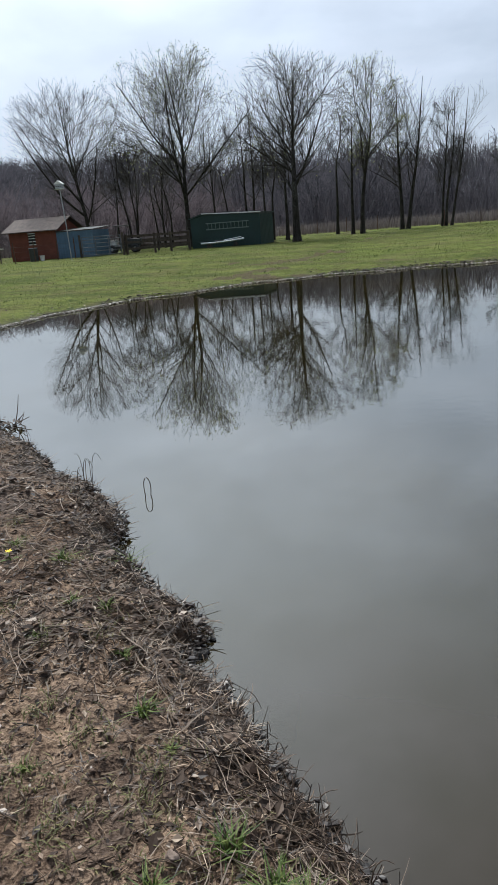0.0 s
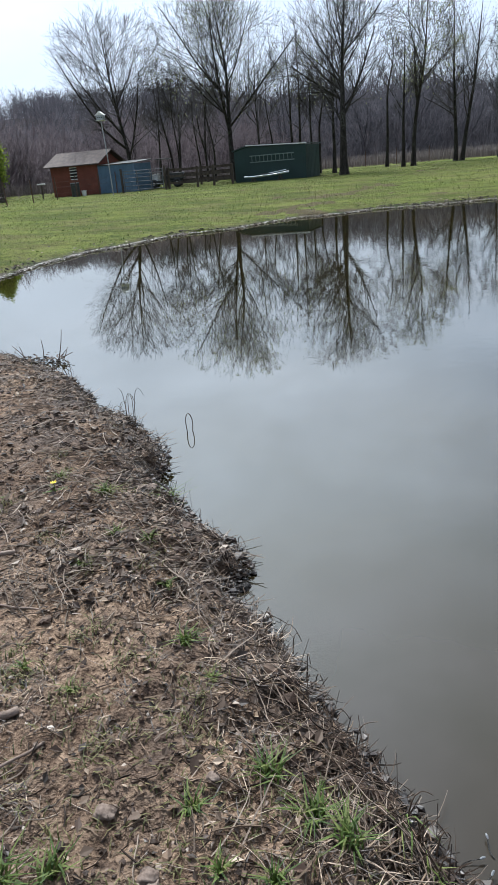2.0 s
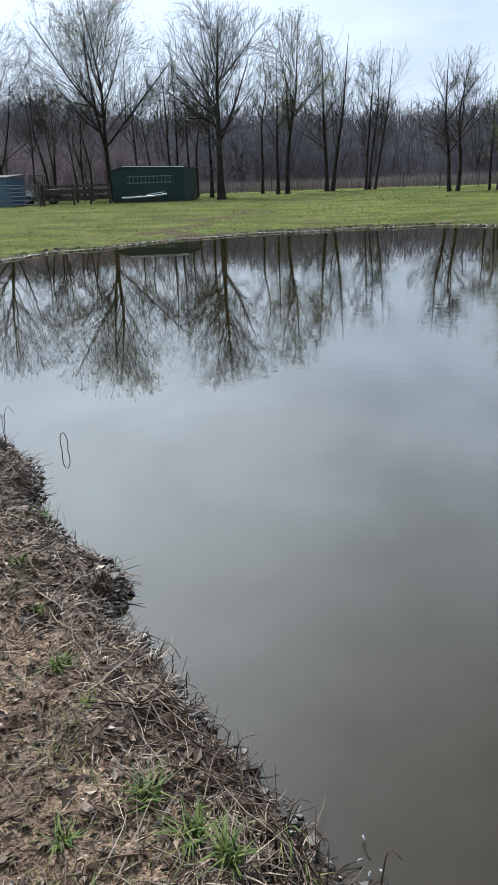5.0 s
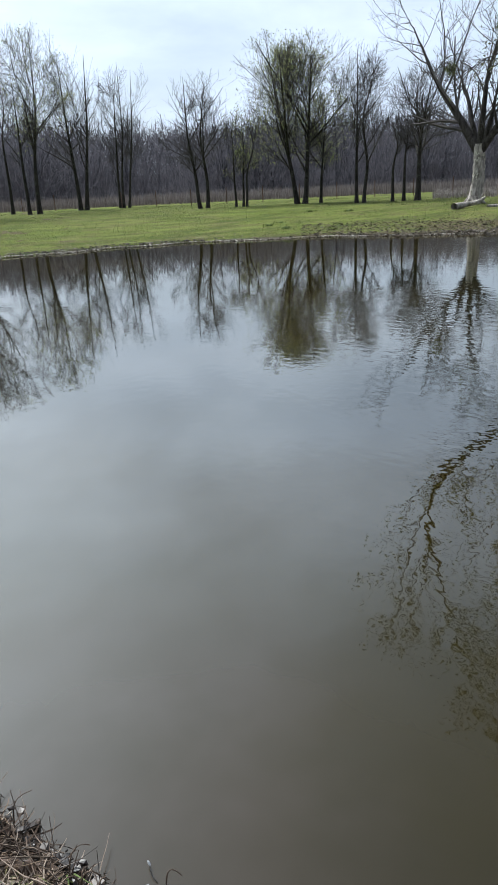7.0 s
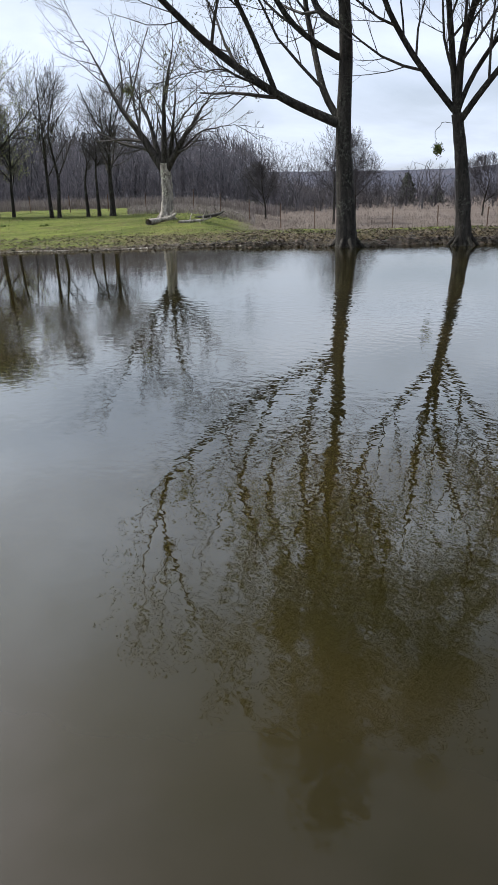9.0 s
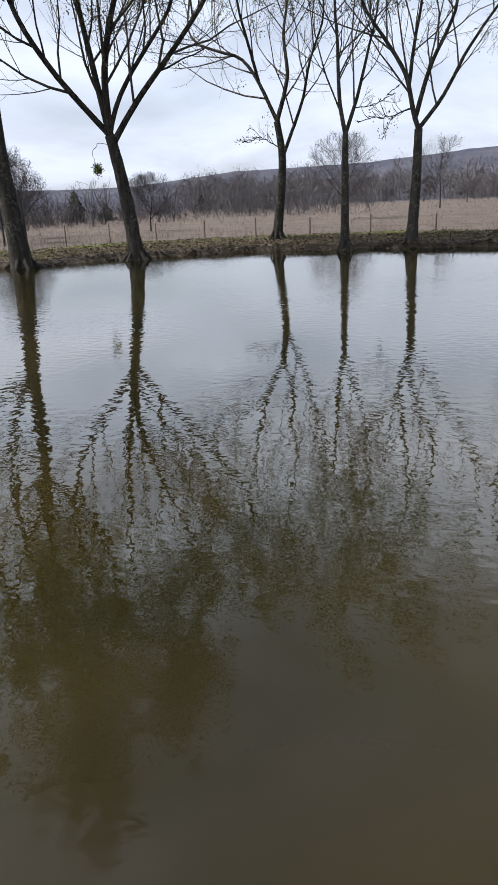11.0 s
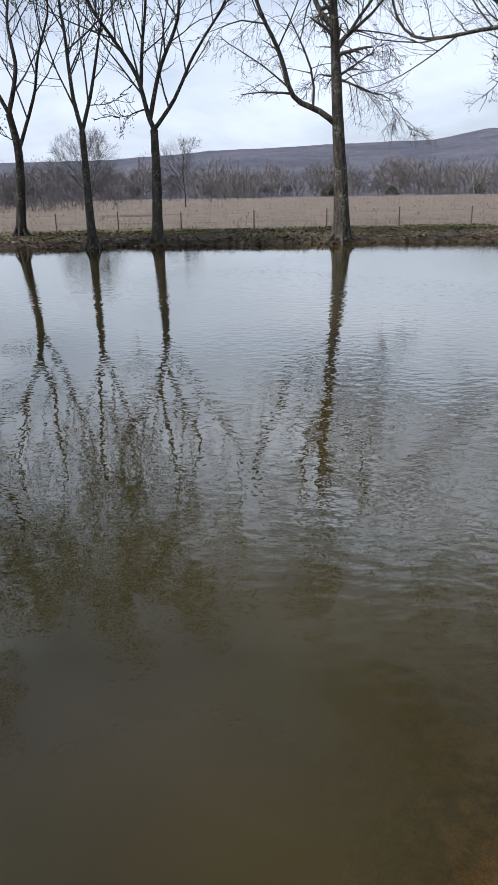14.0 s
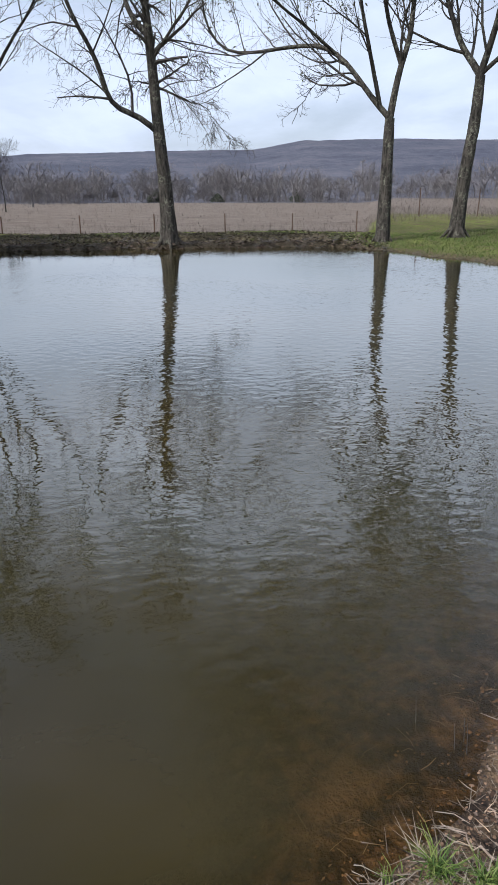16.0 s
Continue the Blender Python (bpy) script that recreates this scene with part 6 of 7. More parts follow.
aerial = thing("aerial", "white television aerial on a pole by the house", "aerial", -23.45, 43.4)
part("pole", rod([(0, 0, -0.2), (0, 0, 3), (-0.08, 0, 5.1)], 0.03, 7), STEEL, aerial)
part("boom", rod([(-0.9, 0, 5.08), (0.55, 0.1, 5.14)], 0.028, 6), WHITE_TRIM, aerial)
for k in range(7):
    part("element", rod([(-0.85 + k * 0.22, -0.45 + 0.03 * k, 5.1), (-0.85 + k * 0.22, 0.5 - 0.03 * k, 5.1)], 0.014, 5), WHITE_TRIM, aerial)


def tyre_mesh(r, w):
    bm = bmesh.new()
    rings = []
    for a in np.linspace(0, 6.283, 20, endpoint=False):
        ring = []
        for b in np.linspace(0, 6.283, 9, endpoint=False):
            rr = r - w * 0.5 + w * 0.5 * math.cos(b)
            ring.append(bm.verts.new((rr * math.cos(a), w * 0.55 * math.sin(b), rr * math.sin(a))))
        rings.append(ring)
    for i in range(20):
        for k in range(9):
            bm.faces.new((rings[i][k], rings[(i + 1) % 20][k], rings[(i + 1) % 20][(k + 1) % 9], rings[i][(k + 1) % 9]))
    bmesh.ops.recalc_face_normals(bm, faces=bm.faces)
    return bm


quad = thing("quad_bike", "black quad bike parked on the grass by the house", "vehicle", -21.0, 39.0, 10)
part("body", prism([(-0.75, 0.5), (-0.85, 0.72), (-0.5, 0.82), (-0.1, 0.72), (0.25, 0.86), (0.75, 0.72), (0.85, 0.52), (0.3, 0.38), (-0.3, 0.36)], 0.5, -0.25), BLACK, quad)
part("seat", prism([(-0.6, 0.82), (-0.55, 0.94), (0.0, 0.9), (0.12, 0.8)], 0.32, -0.16), BLACK, quad)
part("handlebar", rod([(0.32, -0.4, 1.12), (0.36, -0.12, 1.06), (0.4, 0, 0.85), (0.36, 0.12, 1.06), (0.32, 0.4, 1.12)], 0.018, 6), DARK_STEEL, quad)
part("front_rack", boxed((0.45, -0.3, 0.9), (0.85, 0.3, 0.93)), DARK_STEEL, quad)
part("rear_rack", boxed((-0.95, -0.32, 0.86), (-0.55, 0.32, 0.89)), DARK_STEEL, quad)
part("headlight", rod([(0.82, 0, 0.68), (0.88, 0, 0.67)], 0.07, 10), STEEL, quad)
for xx in (-0.55, 0.6):
    for yy in (-0.42, 0.42):
        w_ = part("wheel", tyre_mesh(0.3, 0.22), BLACK, quad)
        w_.location = (xx, yy, 0.29)
        part("rim", rod([(0, -0.07, 0), (0, 0.07, 0)], 0.13, 12), DARK_STEEL, w_)
        part("fender", prism([(xx - 0.38, 0.6), (xx - 0.25, 0.72), (xx + 0.25, 0.72), (xx + 0.38, 0.58), (xx + 0.25, 0.66), (xx - 0.25, 0.66)], 0.24, yy - 0.12), BLACK, quad)

# Utility vehicle parked behind the gate
utv = thing("utility_vehicle", "dark roofed utility vehicle with a pale bonnet behind the gate", "vehicle", -11.95, 50.3, 6)
part("chassis", boxed((-1.15, -0.6, 0.36), (1.1, 0.6, 0.5), bevel=0.03), DARK_STEEL, utv)
part("bonnet", prism([(-1.25, 0.502), (-1.25, 0.78), (-1.05, 0.9), (-0.55, 0.98), (-0.55, 0.502)], 1.1, -0.55), WHITE_TRIM, utv, "pale plastic bonnet")
part("cargo_bed", boxed((0.25, -0.65, 0.502), (1.25, 0.65, 0.95), bevel=0.04), BLACK, utv)
part("seat", boxed((-0.35, -0.55, 0.502), (0.12, 0.55, 0.78), bevel=0.04), BLACK, utv)
part("seat_back", boxed((0.121, -0.55, 0.78), (0.24, 0.55, 1.25), bevel=0.04), BLACK, utv)
part("roof", boxed((-0.62, -0.68, 1.83), (0.42, 0.68, 1.9), bevel=0.03), BLACK, utv)
for yy in (-0.6, 0.6):
    part("roof_post", rod([(-0.6, yy, 0.9), (-0.5, yy, 1.4), (-0.42, yy, 1.83)], 0.028, 7), DARK_STEEL, utv)
    part("roof_post", rod([(0.3, yy, 0.9), (0.3, yy, 1.83)], 0.028, 7), DARK_STEEL, utv)
    for xx in (-0.85, 0.78):
        w_ = part("wheel", tyre_mesh(0.31, 0.24), BLACK, utv)
        w_.location = (xx, yy, 0.3)
        part("rim", rod([(0, -0.08, 0), (0, 0.08, 0)], 0.15, 12), STEEL, w_)

# Dense green tree by the house
def leafy_cone(x, y, tall, wide, seed):
    r = np.random.default_rng(seed)
    n = 1500
    u, a = r.uniform(0.06, 1, n), r.uniform(0, 6.283, n)
    out = np.sin(np.clip(u, 0, 1) ** 0.75 * np.pi) ** 0.7 * (1 - 0.35 * u)
    rad = wide / 2 * out * (0.72 + 0.28 * r.uniform(0, 1, n)) * (1 + 0.16 * np.sin(a * 4 + u * 11))
    tips = np.column_stack([np.cos(a) * rad, np.sin(a) * rad, 0.4 + u * (tall - 0.4)])
    root = np.column_stack([0 * u, 0 * u, np.maximum(tips[:, 2] - rad * 0.9, 0.4)])
    arms = np.stack([root, root * 0.5 + tips * 0.5 + (0, 0, 0.1), tips], 1)
    stem = tubes(resample([(0, 0, -0.2), (0.05, 0, tall * 0.5), (0, 0, tall * 0.95)], 8)[None], np.linspace(0.16, 0.02, 8)[None], 8)
    return tree_thing("tree", (x, y, ground_at(x, y)), stem, tubes(arms, np.full((n, 3), 0.014), 3), leaflets(r, tips, 15000, 0.11, 0.17), BARK, "dense bright green leafy tree beside the log house", FRESH)


leafy_cone(-29.4, 58.2, 6.9, 4.3, 61)

def blades(r, foot, tall, width, lean, curl=0.35):
    """Thin blades from points on the ground, each a bent strip that narrows to a tip."""
    n = len(foot)
    a = r.uniform(0, 6.283, n)
    d = np.column_stack([np.cos(a), np.sin(a), np.zeros(n)])
    side = np.column_stack([-np.sin(a), np.cos(a), np.zeros(n)])
    h, w, l = (np.broadcast_to(np.asarray(v, float), (n,))[:, None] for v in (tall, width, lean))
    up = np.array([0, 0, 1.0])
    m1 = foot + d * l * 0.35 + up * h * 0.55
    tip = foot + d * l * (1 + curl) + up * h * (1 - curl * 0.4)
    V = np.stack([foot - side * w / 2, foot + side * w / 2, m1 + side * w * 0.42, m1 - side * w * 0.42, tip], 1).reshape(-1, 3)
    b = np.arange(n)[:, None] * 5
    return V, [tuple(q) for q in (b + np.array([0, 1, 2, 3])).tolist()] + [tuple(q) for q in (b + np.array([3, 2, 4])).tolist()]


def scatter(r, n, x0, x1, y0, y1, keep):
    """Up to n points on the ground of a rectangle for which keep(x, y, s) holds."""
    x, y = r.uniform(x0, x1, n), r.uniform(y0, y1, n)
    s = shore_distance(x, y)
    k = keep(x, y, s)
    x, y, s = x[k], y[k], s[k]
    return np.column_stack([x, y, height(x, y, s)]), s


def stuff(name, label, category, verts, faces, material):
    return tagged(mesh_object(name, verts, faces, material), label, category, kind="stuff")


def flakes(r, foot, size, lift=0.6):
    """Dead leaves lying about: folded diamonds, tilted at random."""
    n = len(foot)
    a, t = r.uniform(0, 6.283, n), r.normal(size=n) * lift
    u = np.column_stack([np.cos(a), np.sin(a), 0.5 * np.sin(t)])
    v = np.column_stack([-np.sin(a), np.cos(a), 0.7 * np.sin(r.normal(size=n) * lift)])
    s = np.broadcast_to(np.asarray(size, float), (n,))[:, None] * r.uniform(0.5, 1.35, (n, 1))
    c = foot + np.array([0, 0, 1.0]) * (s * 0.28)
    fold = np.array([0, 0, 1.0]) * s * r.uniform(0.05, 0.35, (n, 1))
    V = np.stack([c - u * s, c + v * s * 0.55 + fold, c + u * s, c - v * s * 0.5 + fold], 1).reshape(-1, 3)
    b = np.arange(n)[:, None] * 4
    return V, np.concatenate([b + np.array([0, 1, 2]), b + np.array([0, 2, 3])])


def clods(r, foot, size):
    """Stones or crumbs of soil: squashed, uneven eight-cornered lumps."""
    n = len(foot)
    base = np.array([(1, 0, 0), (0, 1, 0), (-1, 0, 0), (0, -1, 0), (0.5, 0.5, 0.75), (-0.5, 0.5, 0.7), (-0.5, -0.5, 0.72), (0.5, -0.5, 0.78)], float)
    k = np.array([(0, 1, 4), (1, 5, 4), (1, 2, 5), (2, 6, 5), (2, 3, 6), (3, 7, 6), (3, 0, 7), (0, 4, 7), (4, 5, 6), (4, 6, 7)])
    a = r.uniform(0, 6.283, n)
    s = np.broadcast_to(np.asarray(size, float), (n,))[:, None, None] * r.uniform(0.5, 1.5, (n, 1, 1))
    p = base[None] * (1 + r.normal(size=(n, 8, 1)) * 0.2) * np.stack([r.uniform(0.7, 1.3, n), r.uniform(0.6, 1.1, n), r.uniform(0.5, 0.9, n)], -1)[:, None]
    c, q = np.cos(a)[:, None], np.sin(a)[:, None]
    p = np.stack([p[..., 0] * c - p[..., 1] * q, p[..., 0] * q + p[..., 1] * c, p[..., 2]], -1) * s
    V = (foot[:, None] - np.array([0, 0, 1.0]) * s * 0.12 + p).reshape(-1, 3)
    return V, (np.arange(n)[:, None, None] * 8 + k[None]).reshape(-1, 3)


def straws(r, foot, length, radius, flat=0.25):
    """Bits of stalk and twig lying on the ground."""
    n = len(foot)
    a = r.uniform(0, 6.283, n)
    L = length * r.uniform(0.4, 1.6, (n, 1))
    d = np.column_stack([np.cos(a), np.sin(a), np.abs(r.normal(size=n)) * flat])
    bend = r.normal(size=(n, 3)) * L * 0.12
    z = np.array([0, 0, radius * 1.2])
    P = np.stack([foot + z - d * L / 2 * (1, 1, 0.1), foot + z * 2 + bend * (1, 1, 0.4) + (0, 0, 0.004), foot + z + d * L / 2], 1)
    return tubes(P, np.ones((n, 3)) * np.array([0.8, 1.0, 0.6]) * radius * r.uniform(0.6, 1.5, (n, 1)), 3)


vr = np.random.default_rng(17)
azim = lambda x, y: np.degrees(np.arctan2(x, y))

# Northern lawn: short spring grass, coarser tufts and the drift line along the water
f_, s_ = scatter(vr, 110000, -26, 30, 8, 62, lambda x, y, s: (s > 0.25) & (azim(x, y) < 48) & (azim(x, y) > -36) & (np.hypot(x, y) < 62) & (y > 9.6 + 0.25 * np.minimum(x, 0)) & (wave_noise(x, y, 0.5, 71) + vr.normal(size=len(x)) * 0.5 > -0.35))
stuff("lawn_grass", "short yellow-green spring grass on the lawn", "grass", *blades(vr, f_, vr.uniform(0.02, 0.05, len(f_)) * (1 + 0.9 * np.clip(wave_noise(f_[:, 0], f_[:, 1], 0.9, 78) + 0.2, 0, 1)), 0.016, 0.035), LAWN)
f_, s_ = scatter(vr, 60000, -26, 30, 8, 62, lambda x, y, s: (s > 0.3) & (azim(x, y) < 48) & (azim(x, y) > -36) & (np.hypot(x, y) < 62) & (y > 9.6 + 0.25 * np.minimum(x, 0)) & (wave_noise(x, y, 1.6, 79, 3) + vr.normal(size=len(x)) * 0.25 > 0.3))
stuff("lawn_grass", "coarse dark green clumps in the lawn", "grass", *blades(vr, f_, vr.uniform(0.03, 0.085, len(f_)), 0.03, 0.05), BLADES)
f_, s_ = scatter(vr, 30000, 17, 26, -22, -9.5, lambda x, y, s: (s > 0.15) & (azim(x, y) > 112) & (wave_noise(x, y, 0.8, 70) + vr.normal(size=len(x)) * 0.4 > -0.3))
stuff("lawn_grass", "short green grass on the southern bank", "grass", *blades(vr, f_, vr.uniform(0.03, 0.08, len(f_)), 0.016, 0.04), BLADES)
for cx_, cy_, n_ in ((12.0, 27.7, 60), (12.1, 26.2, 70), (16.5, 32.9, 50), (17.9, 31.4, 60), (12.9, 28.6, 40), (-17.3, 31.8, 50), (-16.9, 32.1, 50), (-17.7, 31.6, 50), (-18.1, 31.5, 40)):
    e_ = thing("grass_tuft", "dark green tuft standing out of the lawn", "grass tuft", cx_, cy_, group="tufts on the lawn")
    tag_ = mesh_object("foliage", *blades(vr, vr.normal(size=(n_, 3)) * (0.12, 0.12, 0), vr.uniform(0.06, 0.16, n_), 0.02, 0.1), BLADES, e_)
f_, s_ = scatter(vr, 90000, -11, 21, 8, 27, lambda x, y, s: (s > -0.05) & (s < 0.12 + (0.25 + 0.5 * smooth01(x, 0, 8)) * np.clip(wave_noise(x, y, 0.5, 72), 0, 1)) & (azim(x, y) < 50) & (y > 9.6 + 0.3 * np.minimum(x, 0)))
stuff("leaf_litter", "dark wet leaves along the northern water line", "dead leaves", *flakes(vr, f_, 0.034), LITTER_DARK)
f_, s_ = scatter(vr, 330000, -11, 16, 9, 26.2, lambda x, y, s: (s > -0.04) & (s < 0.05 + 0.04 * wave_noise(x, y, 1.2, 76)) & (azim(x, y) < 40) & (y > 9.6 + 0.3 * np.minimum(x, 0)))
DRIFT_ = f_
f_, s_ = scatter(vr, 70000, -11, 21, 8, 27, lambda x, y, s: (s > -0.02) & (s < 0.16 + 0.45 * np.clip(0.35 + wave_noise(x, y, 0.35, 77), 0, 1)) & (azim(x, y) < 50) & (y > 9.6 + 0.3 * np.minimum(x, 0)))
stuff("edge_clods", "dark clods of soil and gravel along the northern water line", "soil", *clods(vr, f_, np.where(f_[:, 0] < -2, 0.032, 0.045)), CLODS_NORTH)
f_ = DRIFT_
stuff("drift_line", "pale drift and foam along the northern water line", "drift", *flakes(vr, f_ + (0, 0, 0.03), 0.032, 0.3), FOAM)
f_, s_ = scatter(vr, 26000, -11, 21, 8, 30, lambda x, y, s: (s > 0.1) & (s < 2.4) & (azim(x, y) < 50) & (y > 9.6 + 0.3 * np.minimum(x, 0)) & (vr.uniform(size=len(x)) < np.exp(-s / 0.45) * (0.4 + 0.6 * smooth01(x, 0, 9))))
stuff("leaf_litter", "scattered brown leaves on the lawn's edge", "dead leaves", *flakes(vr, f_, 0.045), LITTER)

# Eastern bank: leaf litter, dark at the lip and paler above, with thin green between
f_, s_ = scatter(vr, 120000, 10, 30, -13, 27, lambda x, y, s: (s > -0.05) & (azim(x, y) > 26) & (azim(x, y) < 117) & (vr.uniform(size=len(x)) < np.where(s < 3.2, 1, np.exp(-(s - 3.2) / 1.0))) & (s < 7) & ((azim(x, y) > 44) | (vr.uniform(size=len(x)) < 0.45)))
d_ = s_ < 0.3 + 0.35 * vr.uniform(size=len(s_))
stuff("leaf_litter", "dark wet leaf litter on the eastern bank's lip", "dead leaves", *flakes(vr, f_[d_], 0.065), LITTER_DARK)
stuff("leaf_litter", "dry brown leaf litter on the eastern bank", "dead leaves", *flakes(vr, f_[~d_], 0.05), BANK_LITTER)
f_, s_ = scatter(vr, 30000, 14, 32, -13, 27, lambda x, y, s: (s > 0.5) & (s < 6) & (azim(x, y) > 40) & (azim(x, y) < 117) & (wave_noise(x, y, 0.6, 73) > 0.1))
stuff("bank_grass", "thin green grass among the leaves of the bank", "grass", *blades(vr, f_, vr.uniform(0.03, 0.09, len(f_)), 0.016, 0.05), BLADES)
f_, s_ = scatter(vr, 9000, 14, 27, -12, 22, lambda x, y, s: (s > -0.1) & (s < 1.2) & (azim(x, y) > 40) & (azim(x, y) < 117) & (wave_noise(x, y, 0.9, 74) > -0.1))
stuff("twig_litter", "fallen twigs and roots along the eastern bank", "twigs", *straws(vr, f_, 0.4, 0.008, 0.5), TWIGS)

# Dry fields
f_, s_ = scatter(vr, 32000, 31, 62, -34, 46, lambda x, y, s: (s > 8.5 + 1.2 * wave_noise(x, y, 0.3, 75)) & (azim(x, y) > 36) & (azim(x, y) < 128) & (vr.uniform(size=len(x)) < np.exp(-(np.abs(x - 37)) / 11) + 0.12))
stuff("dry_grass", "knee-high tan dry grass along the field fence", "grass", *blades(vr, f_, vr.uniform(0.1, 0.5, len(f_)), 0.014, 0.22), FIELD_STRAW)
p_ = spread(vr, 11000, 30, 128, 60, 215)
stuff("dry_grass", "tan dry grass over the open field", "grass", *blades(vr, np.column_stack([p_, height(p_[:, 0], p_[:, 1])]), vr.uniform(0.1, 0.4, len(p_)), 0.05, 0.25), FIELD_STRAW)
p_ = np.concatenate([spread(vr, 30000, -36, 48, 67, 80), spread(vr, 6000, -36, 50, 80, 122)])
stuff("dry_grass", "tall russet dry grass beyond the northern lawn", "grass", *blades(vr, np.column_stack([p_, height(p_[:, 0], p_[:, 1])]), vr.uniform(0.6, 1.35, len(p_)), 0.03, 0.25), STRAW_RED)
p_ = spread(vr, 5000, 36, 46, 46, 69)
stuff("dry_grass", "dry grass behind the dead tree", "grass", *blades(vr, np.column_stack([p_, height(p_[:, 0], p_[:, 1])]), vr.uniform(0.2, 0.5, len(p_)), 0.025, 0.25), STRAW_RED)

# Fallen wood about the dead tree
for n_, (bx_, by_, len_, turn_, rad_, mat_, lab_) in enumerate([(22.2, 27.6, 2.2, 10, 0.16, BARK_DEAD, "bleached fallen log on the grass"), (23.6, 26.8, 1.8, -20, 0.09, BARK_DEAD, "bleached fallen branch on the grass"), (28.5, 31.0, 4.5, 25, 0.13, BARK, "dark fallen limb behind the bank")]):
    e_ = thing("fallen_branch", lab_, "branch", bx_, by_, turn_)
    pts_ = resample([(-len_ / 2, 0, rad_ * 0.6), (-len_ * 0.15, 0.1, rad_ * 0.9), (len_ * 0.2, -0.1, rad_ * 1.4), (len_ / 2, 0.15, rad_ * 2.5)], 10)
    mesh_object("stem", *tubes(pts_[None], (rad_ * np.linspace(1, 0.35, 10))[None], 9), mat_, e_, smooth=True)
    Q_, RQ_ = grow(vr, pts_[None], rad_ * np.linspace(1, 0.35, 10)[None], 5, 0.3, 50, 0.35, 0.2, 5, 0.4, 0.012, 0.2)
    for q_, rq_ in zip(Q_, RQ_):
        mesh_object("side_shoot", *tubes(q_[None], rq_[None], 5), mat_, e_)


def mistletoe(x, y, z, size, seed):
    r = np.random.default_rng(seed)
    n = 60
    d = r.normal(size=(n, 3))
    d /= np.linalg.norm(d, axis=1, keepdims=True)
    P = np.stack([np.zeros((n, 3)), d * size * 0.5 + r.normal(size=(n, 3)) * 0.03, d * size * r.uniform(0.7, 1.0, (n, 1))], 1)
    e = new("mistletoe")
    e.location = (x, y, z)
    mesh_object("stems", *tubes(P, np.full((n, 3), 0.006), 3), TWIGS, e)
    mesh_object("leaves", *leaflets(r, np.concatenate([P[:, 1], P[:, 2]]), 420, 0.04, 0.05), MISTLETOE, e)
    return tagged(e, "round yellow-green mistletoe clump on a bare limb", "mistletoe", "mistletoe clumps")


mistletoe(22.7, 30.3, 6.6, 0.3, 301)
mistletoe(21.55, 12.45, 2.98, 0.13, 302)

# The muddy bank under the camera: crumbs of soil, pebbles, leaves and bits of stalk, thickest along the water's edge
nr = np.random.default_rng(23)
near_ok = lambda x, y, s: (s > 0.0) & (azim(x, y) < 12) & (azim(x, y) > -62) & (y > 0.6)


def near_points(n, far, bias):
    """Points on the bank, thinning out with distance; bias(s): how they gather by the distance from the water."""
    d, a = 0.9 + (far - 0.9) * nr.uniform(0, 1, n) ** 1.5, np.radians(nr.uniform(-50, 14, n))
    x, y = d * np.sin(a), d * np.cos(a)
    s = shore_distance(x, y)
    k = near_ok(x, y, s) & (nr.uniform(size=n) < bias(s))
    return np.column_stack([x[k], y[k], height(x[k], y[k], s[k])]), s[k]


patchy = lambda p, seed, scale=1.6: wave_noise(p[:, 0], p[:, 1], scale, seed)


def mixed(n, *pairs):
    """n sizes drawn from (share, size) pairs."""
    return nr.choice([p[1] for p in pairs], n, p=np.array([p[0] for p in pairs]) / sum(p[0] for p in pairs))


def stalks(r, foot, length, radius, bend=0.5, lift=0.006, along=None, rise=0.0):
    """Long bent stalks that lie over the ground, each following its humps; along: a heading that most of them keep to."""
    n = len(foot)
    a = r.uniform(0, 6.283, n) if along is None else along + r.normal(size=n) * 0.7
    L = length * r.uniform(0.5, 1.6, n)
    pts, p = [foot[:, :2]], foot[:, :2].copy()
    turn = r.normal(size=n) * bend
    for _ in range(5):
        p = p + np.column_stack([np.cos(a), np.sin(a)]) * (L / 5)[:, None]
        a = a + turn / 5 + r.normal(size=n) * bend * 0.2
        pts.append(p)
    xy = np.stack(pts, 1)
    z = np.maximum(height(xy[..., 0].ravel(), xy[..., 1].ravel()), 0.0).reshape(n, 6)
    z = 0.5 * z + 0.5 * z.max(1, keepdims=True) * np.linspace(0.9, 1.0, 6) + lift * r.uniform(0.5, 2.0, (n, 1)) + rise * r.uniform(0, 1, (n, 1)) * np.linspace(0, 1, 6) ** 2
    return tubes(np.dstack([xy, z]), np.ones((n, 6)) * np.array([0.9, 1.0, 1.0, 0.9, 0.75, 0.45]) * radius * r.uniform(0.6, 1.5, (n, 1)), 3)


f_, s_ = near_points(34000, 8.5, lambda s: 0.4 + 0.4 * np.exp(-s / 0.5))
stuff("soil_crumbs", "crumbs and clods of damp brown soil", "soil", *clods(nr, f_, mixed(len(f_), (84, 0.0055), (14, 0.01), (2, 0.015))), SOIL)
f_, s_ = near_points(1800, 6.0, lambda s: 0.5 + 0 * s)
stuff("pebbles", "small pale pebbles pressed into the mud", "pebbles", *clods(nr, f_, mixed(len(f_), (85, 0.006), (15, 0.012))), STONE)
f_, s_ = near_points(15000, 9.0, lambda s: 0.1 + 0.9 * np.exp(-s / 0.45))
k_ = patchy(f_, 81) + 1.4 * np.exp(-s_ / 0.35) > 0.2
stuff("leaf_litter", "curled brown dead leaves on the mud", "dead leaves", *flakes(nr, f_[k_], mixed(k_.sum(), (65, 0.01), (30, 0.015), (5, 0.02)), 1.2), LITTER)
f_, s_ = near_points(20000, 9.0, lambda s: np.exp(-s / 0.25))
